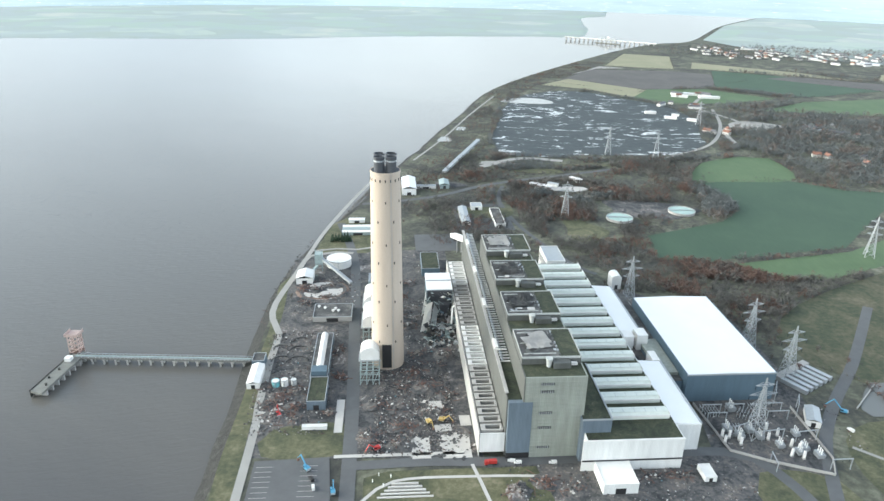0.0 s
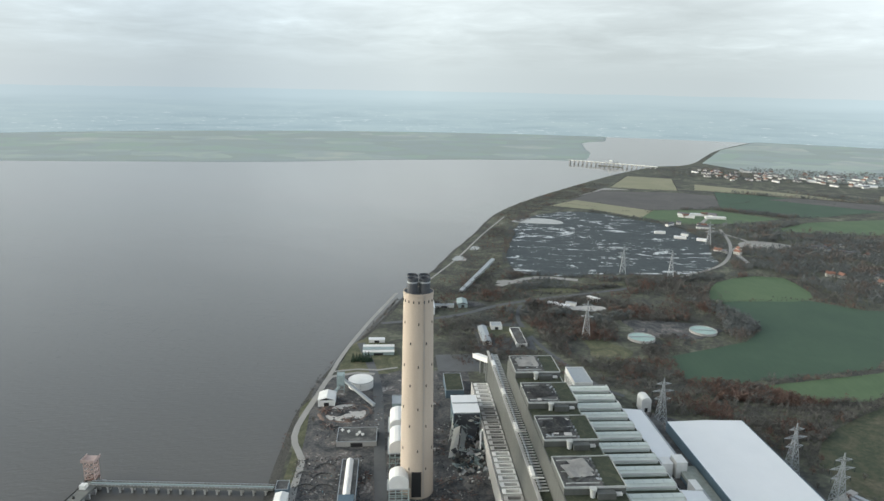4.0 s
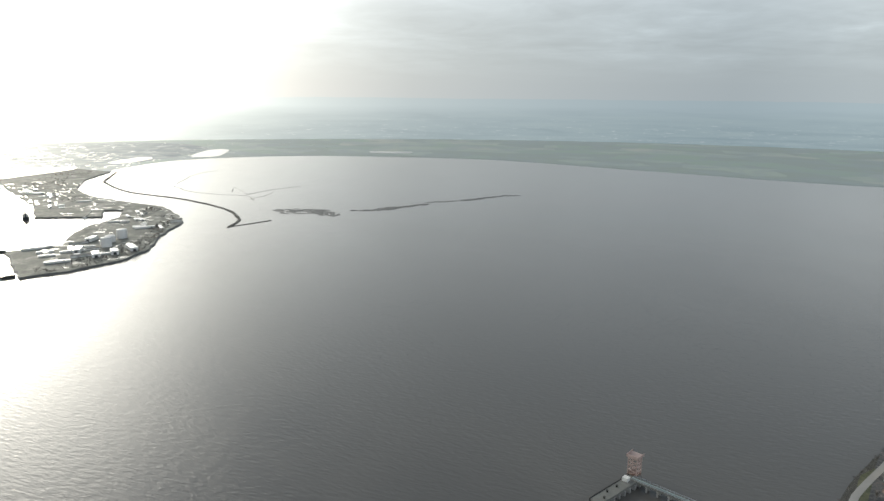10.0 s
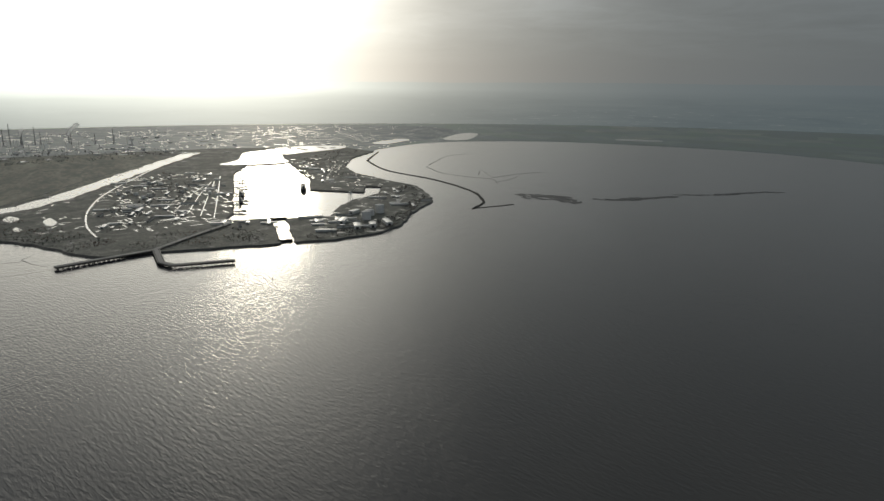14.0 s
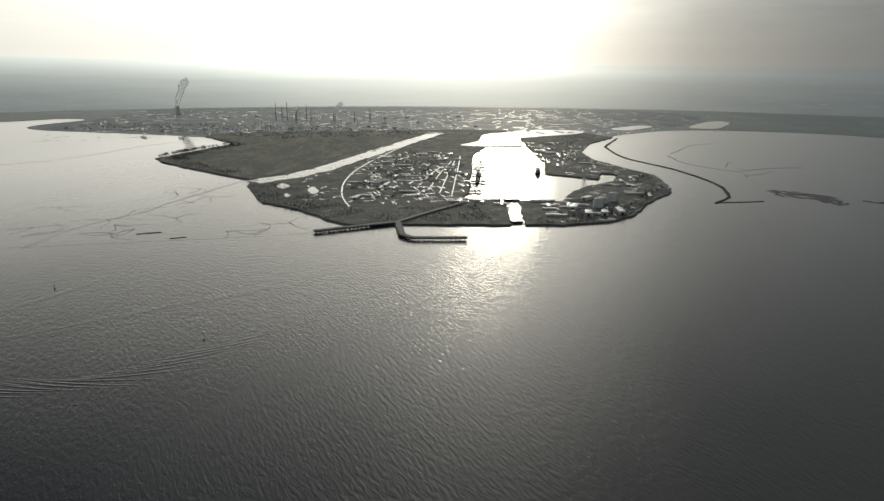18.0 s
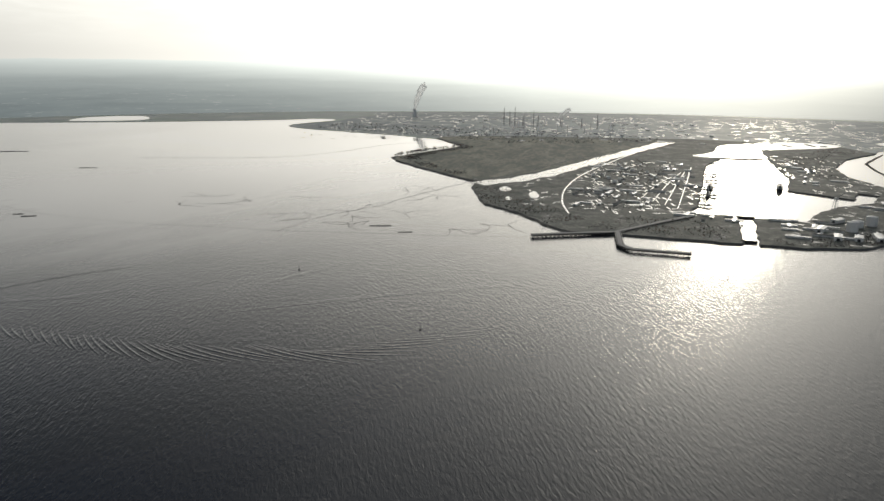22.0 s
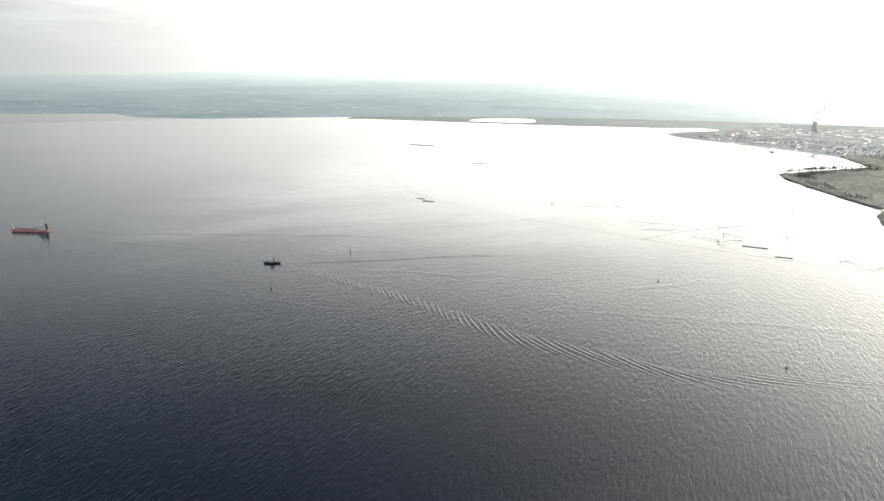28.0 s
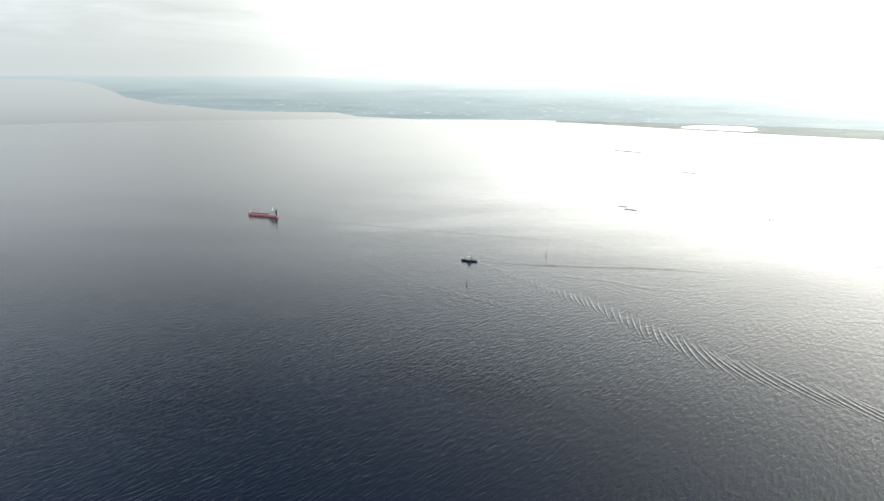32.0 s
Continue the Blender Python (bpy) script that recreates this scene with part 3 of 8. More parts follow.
def beam(bm, p, q, w, h=None):
    """A square bar from p to q."""
    p, q = Vector(p), Vector(q)
    d = (q - p).normalized()
    side = d.cross((0, 0, 1))
    side = side.normalized() if side.length > 1e-3 else Vector((1, 0, 0))
    up = side.cross(d)
    h = h or w
    v = [bm.verts.new(e + side * sx * w / 2 + up * sy * h / 2) for e in (p, q) for sx, sy in ((-1, -1), (1, -1), (1, 1), (-1, 1))]
    for f in ((0, 3, 2, 1), (4, 5, 6, 7), (0, 1, 5, 4), (1, 2, 6, 5), (2, 3, 7, 6), (3, 0, 4, 7)):
        bm.faces.new([v[i] for i in f])
    return bm


def gable(bm, x0, x1, y0, y1, z0, z1, along="y", over=0.0):
    """A pitched roof with thickness over a rectangle; z1 is the ridge."""
    t = 0.35
    if along == "y":
        xm = (x0 + x1) / 2
        prof = [(x0 - over, z0), (xm, z1), (x1 + over, z0), (x1 + over, z0 + t), (xm, z1 + t), (x0 - over, z0 + t)]
        a = [bm.verts.new((x, y0 - over, z)) for x, z in prof]
        b = [bm.verts.new((x, y1 + over, z)) for x, z in prof]
    else:
        ym = (y0 + y1) / 2
        prof = [(y0 - over, z0), (ym, z1), (y1 + over, z0), (y1 + over, z0 + t), (ym, z1 + t), (y0 - over, z0 + t)]
        a = [bm.verts.new((x0 - over, y, z)) for y, z in prof]
        b = [bm.verts.new((x1 + over, y, z)) for y, z in prof]
    k = 6
    for i in range(k):
        bm.faces.new((a[i], a[(i + 1) % k], b[(i + 1) % k], b[i]))
    bm.faces.new(a[::-1])
    bm.faces.new(b)
    bmesh.ops.recalc_face_normals(bm, faces=bm.faces)
    return bm


def smooth_line(points, step, closed=False, rough=0.0):
    """A soft curve through plan points, broken up a little."""
    pts = [Vector((*p, 0)) for p in points]
    k = len(pts)
    out = []
    for i in range(k if closed else k - 1):
        if closed:
            p0, p1, p2, p3 = pts[i - 1], pts[i], pts[(i + 1) % k], pts[(i + 2) % k]
        else:
            p0, p1, p2, p3 = pts[max(i - 1, 0)], pts[i], pts[i + 1], pts[min(i + 2, k - 1)]
        m = max(1, int((p2 - p1).length / step))
        for j in range(m):
            t = j / m
            q = 0.5 * ((2 * p1) + (p2 - p0) * t + (2 * p0 - 5 * p1 + 4 * p2 - p3) * t * t + (3 * p1 - p0 - 3 * p2 + p3) * t * t * t)
            if rough:
                nz = noise.noise_vector(q * (0.35 / step))
                q = q + Vector((nz.x, nz.y, 0)) * rough
            out.append((q.x, q.y))
    if not closed:
        out.append((pts[-1].x, pts[-1].y))
    return out


def sheet(bm, outline, z, mi=0):
    """A flat plan polygon cut into triangles."""
    flat_pts = [Vector((x, y, z)) for x, y in outline]
    verts = [bm.verts.new(p) for p in flat_pts]
    for tri in tessellate_polygon([flat_pts]):
        try:
            f = bm.faces.new([verts[i] for i in tri])
            f.normal_update()
            if f.normal.z < 0:
                f.normal_flip()
            f.material_index = mi
        except ValueError:
            pass
    return verts


def ribbon(bm, line, width, z, mi=0, taper=False):
    """A strip of road, creek or bank along a plan line."""
    left, right = [], []
    k = len(line)
    for i, (x, y) in enumerate(line):
        ax, ay = line[max(i - 1, 0)]
        bx, by = line[min(i + 1, k - 1)]
        d = math.hypot(bx - ax, by - ay) or 1.0
        w = width / 2 * ((1 - i / (k - 1)) * 0.9 + 0.1 if taper else 1.0)
        nx, ny = -(by - ay) / d * w, (bx - ax) / d * w
        left.append(bm.verts.new((x + nx, y + ny, z)))
        right.append(bm.verts.new((x - nx, y - ny, z)))
    for i in range(k - 1):
        bm.faces.new((right[i], right[i + 1], left[i + 1], left[i])).material_index = mi
    return bm


def inset(line, d):
    """The plan line moved d metres to its left."""
    out, k = [], len(line)
    for i, (x, y) in enumerate(line):
        ax, ay = line[max(i - 1, 0)]
        bx, by = line[min(i + 1, k - 1)]
        ln = math.hypot(bx - ax, by - ay) or 1.0
        out.append((x - (by - ay) / ln * d, y + (bx - ax) / ln * d))
    return out


def land(name, outline, z, mat, label, category, skirt=None, kind="structure", edge=None):
    """A body of land with a sloping edge into the water; outline counter-clockwise."""
    bm = bmesh.new()
    top = sheet(bm, outline, z)
    k = len(outline)
    if skirt:
        out = []
        for i, (x, y) in enumerate(outline):
            ax, ay = outline[i - 1]
            bx, by = outline[(i + 1) % k]
            d = math.hypot(bx - ax, by - ay) or 1.0
            out.append(bm.verts.new((x + (by - ay) / d * skirt, y - (bx - ax) / d * skirt, -1.5)))
        for i in range(k):
            bm.faces.new((out[i], out[(i + 1) % k], top[(i + 1) % k], top[i])).material_index = 1
    return solid(name, bm, [mat, edge or ROCK], Matrix.Identity(4), label, category, kind=kind)

# ---- water, land and distance ----
def arc(r, a0, a1, step=3.0):
    k = max(2, int(abs(a1 - a0) / step))
    return [(r * math.cos(radians(a0 + (a1 - a0) * i / k)), r * math.sin(radians(a0 + (a1 - a0) * i / k))) for i in range(k + 1)]


bm = bmesh.new()
rim = [[bm.verts.new((r * math.cos(radians(a)), r * math.sin(radians(a)), 0)) for a in range(0, 360, 4)] for r in (300, 1500, 4900)]
bm.faces.new(rim[0])
for lo, hi in zip(rim, rim[1:]):
    for i in range(90):
        bm.faces.new((lo[i], hi[i], hi[(i + 1) % 90], lo[(i + 1) % 90]))
bmesh.ops.recalc_face_normals(bm, faces=bm.faces)
solid("water", bm, WATER, Matrix.Identity(4), "wide grey tidal estuary with small wind ripples", "water", kind="structure")

# the near shore, from beyond the bridge to behind the camera
COAST = [(1900, 4380), (1511, 3836), (1120, 3100), (905, 2935), (691, 2672), (510, 2394), (361, 2155), (235, 1929), (161, 1748), (110, 1536), (62, 1366),
         (26, 1215), (2, 1140), (-37, 961), (-55, 881), (-74, 814), (-89, 742), (-97, 680), (-100, 610), (-98, 548), (-91, 480), (-89, 430), (-86, 376),
         (-78, 300), (-40, 170), (60, 40), (250, -60), (700, -150), (2000, -300), (4600, -420)]
NEAR = smooth_line(COAST, 18, False, 3.0)
land("ground", inset(NEAR, 9.0) + arc(4896, -5, 66), GROUND, SCRUB, "brown winter scrub and rough grass on the near shore", "ground", 13)

# the far shore with its bays, the refinery land and marsh
FAR_SHORE = [(1010, 4400), (831, 4206), (740, 3520), (640, 3200), (507, 3206), (247, 3172), (-207, 3085), (-700, 2910), (-1250, 2830), (-1560, 2790), (-2174, 2700), (-2650, 2420),
             (-3000, 2100), (-3170, 1600), (-2980, 1190), (-2800, 1000), (-2800, 300), (-2900, -300), (-3063, -619), (-3258, -1029), (-3411, -1382), (-3611, -1493),
             (-3950, -1360), (-4020, -1560), (-3900, -1680), (-3564, -2451), (-3270, -3400), (-3160, -3560)]
shore = smooth_line(FAR_SHORE, 60, False, 8.0)
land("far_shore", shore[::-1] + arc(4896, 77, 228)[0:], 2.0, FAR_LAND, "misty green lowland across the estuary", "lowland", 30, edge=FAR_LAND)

PORT = [(-1930, -262), (-1840, -262), (-1616, -201), (-1532, -113), (-1424, -48), (-1369, -2), (-1366, 89), (-1342, 235), (-1331, 322), (-1590, 366), (-1600, 262), (-1690, 296), (-2380, 430),
        (-2700, 560), (-2760, 700), (-2159, 630), (-1950, 566), (-1850, 692), (-1944, 735), (-1915, 780), (-1810, 726), (-1734, 619), (-1640, 543), (-1556, 500),
        (-1566, 398), (-1327, 352), (-1320, 429), (-1334, 529), (-1379, 597), (-1519, 696), (-1614, 790), (-1687, 832), (-1889, 876), (-2054, 839), (-2231, 810),
        (-2417, 833), (-2662, 951), (-2860, 1120), (-3100, 1050), (-3250, 500), (-3200, -400), (-3060, -600), (-2780, -436), (-2384, -631), (-2175, -489), (-2015, -347)]


def ragged(poly, step, rough):
    """The closed outline cut into short lengths, each corner shifted a little."""
    out = []
    for (x0, y0), (x1, y1) in zip(poly, poly[1:] + poly[:1]):
        d = math.hypot(x1 - x0, y1 - y0)
        k = max(1, int(d / step))
        for i in range(k):
            p = Vector((x0 + (x1 - x0) * i / k, y0 + (y1 - y0) * i / k, 0))
            nz = noise.noise_vector(p * (0.5 / step)) if d > 60 else Vector()
            out.append((p.x + nz.x * rough, p.y + nz.y * rough))
    return out


land("port_land", ragged(PORT, 16, 7.0), 3.2, PORT_LAND, "flat dark port land round an enclosed dock basin", "port", 5, edge=QUAY)

# marsh north of the creek, and the bright creek between
bm = bmesh.new()
sheet(bm, smooth_line([(-1965, -290), (-2110, -130), (-2600, 140), (-2950, 280), (-3150, 100), (-3150, -480), (-3055, -590), (-2780, -420), (-2390, -612), (-2180, -478), (-2020, -340)], 60, True), 3.45)
solid("salt_marsh", bm, MARSH, Matrix.Identity(4), "dull olive salt marsh beside a tidal creek", "marsh", kind="structure")
bm = bmesh.new()
ribbon(bm, smooth_line([(-1880, -255), (-2040, -110), (-2300, 20), (-2600, 160), (-2900, 300), (-3100, 400)], 24, False, 16.0), 62, 3.6)
solid("tidal_creek", bm, SHALLOWS, Matrix.Identity(4), "bright shallow tidal creek between marsh and port", "creek", kind="structure")

# mud flat, just awash
bm = bmesh.new()
sheet(bm, smooth_line([(-1700, -230), (-1500, -110), (-1330, -60), (-1290, -330), (-1270, -700), (-1330, -1200), (-1650, -1700), (-2300, -2250), (-3250, -2900), (-3500, -2400), (-3820, -1700),
                       (-3900, -1480), (-3560, -1480), (-3380, -1390), (-3230, -1020), (-3040, -600), (-2780, -440), (-2400, -640), (-2100, -430), (-1900, -270)], 50, True, 10.0), 0.15)
solid("mud_flat", bm, WATER, Matrix.Identity(4), "wet shining mud flat with branching creeks", "mudflat", kind="structure")

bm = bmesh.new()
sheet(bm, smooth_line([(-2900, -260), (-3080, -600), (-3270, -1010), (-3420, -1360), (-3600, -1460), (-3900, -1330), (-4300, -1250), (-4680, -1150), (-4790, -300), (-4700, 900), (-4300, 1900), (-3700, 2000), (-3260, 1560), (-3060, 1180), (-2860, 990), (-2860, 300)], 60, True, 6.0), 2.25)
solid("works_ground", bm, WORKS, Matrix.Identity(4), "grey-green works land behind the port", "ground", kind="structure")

OUTLINES = []


def patch(name, outline, z, mat, label, category, step=30, rough=3.0, kind="structure"):
    bm = bmesh.new()
    line = smooth_line(outline, step, True, rough)
    if name in ("field", "coal_yard"):
        OUTLINES.append([tuple(p[:2]) for p in line])
    sheet(bm, line, z)
    return solid(name, bm, mat, Matrix.Identity(4), label, category, kind=kind)


def straight(name, outline, z, mat, label, category):
    bm = bmesh.new()
    if name == "field":
        OUTLINES.append(list(outline))
    sheet(bm, outline, z)
    return solid(name, bm, mat, Matrix.Identity(4), label, category, kind="structure")


def plan(*ab):
    """Plan points on the plant's grid, as world x and y."""
    return [tuple((PLANT @ Vector((a, b, 0)))[:2]) for a, b in ab]


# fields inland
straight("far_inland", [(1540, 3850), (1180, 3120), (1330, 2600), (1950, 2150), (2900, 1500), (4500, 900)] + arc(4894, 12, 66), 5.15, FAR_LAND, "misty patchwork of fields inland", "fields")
straight("field", [(319, 733), (327, 807), (440, 862), (484, 912), (470, 1015), (490, 1090), (620, 1050), (677, 1009), (760, 1000), (560, 780), (380, 732)], 5.20, PASTURE, "deep green pasture behind the power station", "field")
patch("field", [(450, 1026), (490, 1120), (510, 1150), (590, 1195), (640, 1187), (628, 1060), (500, 1040)], 5.25, LIME, "bright green pasture with a hedge along it", "field", 40)
straight("field", [(395, 722), (560, 768), (700, 860), (640, 760), (500, 690), (440, 684)], 5.25, LIME, "strip of bright rough grass beside the pasture", "field")
straight("field", [(582, 2286), (714, 2596), (865, 2545), (790, 2240)], 5.3, STUBBLE, "pale stubble field near the shore", "field")
straight("field", [(370, 1950), (520, 2200), (774, 2196), (1000, 2080), (760, 1900), (529, 1830)], 5.25, PLOUGH, "dark ploughed field", "field")
straight("field", [(330, 1900), (420, 2010), (600, 1850), (540, 1745), (440, 1850)], 5.35, STUBBLE, "narrow pale field beside the coal yard", "field")
straight("field", [(529, 1740), (600, 1860), (766, 1880), (900, 1760), (766, 1690), (637, 1672)], 5.3, LIME, "bright field below a farm", "field")
straight("field", [(800, 1900), (900, 2220), (1100, 2120), (1250, 1900), (1000, 1790)], 5.3, PASTURE, "green field with a hedge", "field")
straight("field", [(805, 1604), (950, 1720), (1250, 1800), (1500, 1700), (1150, 1560)], 5.3, LIME, "bright green field beyond the wood", "field")
straight("field", [(850, 2260), (900, 2400), (1180, 2200), (1300, 2050), (1130, 2140)], 5.35, STUBBLE, "pale field below the town", "field")
straight("field", [(1200, 1250), (1500, 1500), (1700, 1300), (1300, 1100)], 5.3, PASTURE, "green field beyond the wood", "field")
patch("field", [(380, 560), (480, 660), (700, 760), (800, 640), (560, 500), (430, 480)], 5.2, MOOR, "rough olive pasture beside the pylon line", "field", 40)
straight("field", [(1010, 2080), (1120, 2130), (1320, 2020), (1600, 1830), (1500, 1740), (1270, 1890)], 5.40, PLOUGH, "dark ploughed strip below the town", "field")
straight("field", [(1530, 1720), (1640, 1820), (2000, 1640), (1900, 1450), (1720, 1330)], 5.42, LIME, "pale green field inland", "field")
straight("field", [(1330, 2060), (1420, 2200), (1750, 2100), (1900, 1900), (1700, 1800)], 5.44, STUBBLE, "pale field near the town", "field")
straight("field", [(430, 2070), (560, 2270), (640, 2240), (540, 2215)], 5.46, TRACK, "bare pale ground near the shore", "field")
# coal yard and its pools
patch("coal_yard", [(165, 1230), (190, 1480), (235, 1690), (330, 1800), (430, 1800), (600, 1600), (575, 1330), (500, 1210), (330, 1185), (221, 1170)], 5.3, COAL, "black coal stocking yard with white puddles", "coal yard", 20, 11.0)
patch("pool", [(203, 1655), (240, 1705), (300, 1700), (330, 1660), (310, 1635), (250, 1640)], 5.5, BASIN, "pale shallow pool at the edge of the coal yard", "pool", 12)
patch("pool", [(58, 1262), (66, 1300), (80, 1296), (84, 1262)], 5.5, BASIN, "small pale pool behind the sea wall", "pool", 8)
patch("pool", [(95, 1350), (100, 1385), (112, 1382), (110, 1352)], 5.5, BASIN, "small pale pool behind the sea wall", "pool", 8)

# the power station's own ground
straight("yard", plan((-104, -118), (-104, 220), (-24, 240), (66, 240), (66, -128), (-20, -122)), 5.10, YARD, "bare demolition yard littered with rubble", "yard")
straight("yard", plan((66, -180), (66, -128), (130, -126), (228, -126), (240, -60), (330, -60), (300, -150), (240, -185)), 5.12, YARD, "dark ground round the turbine hall", "yard")
straight("yard", plan((228, -60), (228, 140), (330, 60), (330, -60)), 5.10, YARD, "dark ground beside the white store", "yard")
patch("grass_bank", plan((-112, -190), (-112, -40), (-108, 60), (-112, 150), (-104, 172), (-100, 60), (-100, -60), (-98, -190)), 5.16, GRASS, "strip of yellowed grass along the sea wall", "grass", 14, 1.0)
patch("lawn", plan((-86, -118), (-82, -88), (-30, -84), (-28, -116)), 5.20, GRASS, "patchy yellow-green lawn in the yard", "grass", 14, 1.5)
straight("lawn", plan((-16, -190), (-16, -142), (0, -136), (100, -136), (110, -190)), 5.16, GRASS, "green and yellow lawn before the works", "grass")
patch("lawn", plan((240, -190), (250, -150), (286, -152), (300, -160), (300, -200)), 5.2, GRASS, "rough green grass beside the switchyard", "grass", 14, 1.5)
patch("lawn", plan((330, -190), (330, -120), (380, -100), (440, -140), (440, -200)), 5.2, GRASS, "rough grass beyond the works road", "grass", 14, 1.5)
patch("lawn", plan((-84, 236), (-80, 262), (-68, 330), (-40, 345), (-14, 300), (-14, 240), (-60, 232)), 5.2, GRASS, "yellow-green grass round the shore buildings", "grass", 14, 1.5)
straight("car_park", plan((-90, -190), (-90, -122), (-40, -120), (-34, -190)), 5.24, ASPHALT, "worn empty car park with faded bays", "car park")


CLEARED = []


def road(name, line, width, z, mat, label, step=15):
    CLEARED.append((line, width))
    bm = bmesh.new()
    ribbon(bm, smooth_line(line, step), width, z)
    return solid(name, bm, mat, Matrix.Identity(4), label, "road", kind="structure")


straight("hardstanding", plan((32, 238), (32, 288), (82, 290), (82, 236)), 5.22, ASPHALT, "cracked grey hardstanding behind the works", "hardstanding")
straight("hardstanding", plan((88, 300), (88, 400), (160, 400), (160, 300)), 5.22, ASPHALT, "worn hardstanding between office rows", "hardstanding")


road("road", plan((-26, -200), (-27, -60), (-31, 60), (-34, 160), (-40, 230), (-60, 330)), 10, 5.30, ASPHALT, "dark asphalt works road through the yard")
road("road", plan((-27, -130), (30, -128), (66, -130), (150, -130), (235, -128), (262, -150), (275, -200)), 9, 5.32, ASPHALT, "dark asphalt road across the front of the works")
road("shore_track", plan((-96, -200), (-96, -90), (-98, -60), (-99, 10), (-98, 50), (-108, 78), (-110, 110), (-98, 180), (-88, 226), (-60, 236), (-40, 232)), 6, 5.36, TRACK, "pale gravel track along the sea wall")
road("road", plan((270, -220), (300, -150), (318, -115), (352, -72), (400, -20), (480, 80)), 9, 5.36, ASPHALT, "grey works road past the switchyard")
road("road", [(-40, 905), (20, 925), (73, 952), (126, 996), (194, 1032), (275, 1067), (352, 1102)], 9, 5.4, ASPHALT, "old railway bed and road curving through scrub")
road("road", [(240, 690), (215, 720), (170, 830), (150, 930), (160, 1000)], 6, 5.4, ASPHALT, "pale track beside the works boundary")
road("track", [(620, 1280), (640, 1400), (700, 1480), (660, 1640), (740, 1800)], 9, 5.4, TRACK, "pale road winding past the wood")
road("shore_track", [(20, 1130), (70, 1290), (125, 1500), (190, 1720)], 4, 5.42, TRACK, "narrow pale track behind the sea wall")
road("track", [(133, 1101), (201, 1155), (272, 1144)], 14, 5.44, TRACK, "strip of pale bared gravel in the scrub")
road("track", [(455, 1175), (568, 1277), (647, 1440), (690, 1611)], 7, 5.48, TRACK, "pale track beside the coal yard")
for k, (x, y, rx, ry, m, lb) in enumerate(((255, 990, 34, 15, PALE_CONCRETE, "pale littered yard in the scrub"), (352, 905, 62, 42, YARD, "bare brown ground round the settling tanks"), (160, 1124, 34, 10, TRACK, "bared pale gravel"), (720, 1450, 56, 36, TRACK, "pale farmyard"), (230, 1080, 40, 12, GRASS, "olive grass clearing in the scrub"),
                                               (310, 1120, 44, 10, GRASS, "olive grass clearing in the scrub"), (130, 880, 40, 26, GRASS, "rough grass clearing behind the works"), (80, 1000, 24, 16, YARD, "dark bared ground near the conveyor"), (250, 820, 26, 40, GRASS, "rough grass clearing beside the works"))):
    patch("clearing", [(x + rx * math.cos(a) * (1 + 0.25 * math.sin(3 * a + k)), y + ry * math.sin(a) * (1 + 0.2 * math.cos(2 * a + k))) for a in [i * 0.785 for i in range(8)]], 5.50 + 0.004 * k, m, lb, "clearing", 10, 3.0)
    CLEARED.append(([(x - rx * 0.6, y), (x + rx * 0.6, y)], ry * 1.2))
road("path", plan((-20, -168), (4, -146), (60, -144), (104, -146)), 2.4, 5.30, PALE_CONCRETE, "pale concrete garden path", 10)
road("path", plan((57, -132), (61, -150), (67, -180)), 2.4, 5.34, PALE_CONCRETE, "pale concrete path across the lawn", 10)
road("path", plan((330, -128), (352, -150), (372, -182)), 3.0, 5.36, TRACK, "pale straight path over rough grass", 10)
road("shore_track", plan((-98, 176), (-90, 230), (-80, 290), (-68, 345), (-52, 410), (-34, 475), (-14, 545)), 5, 5.42, TRACK, "pale gravel track along the sea wall")
road("shore_track", plan((-86, 240), (-60, 246), (-36, 243), (-14, 250)), 4, 5.44, TRACK, "pale gravel track round the shore lawn")
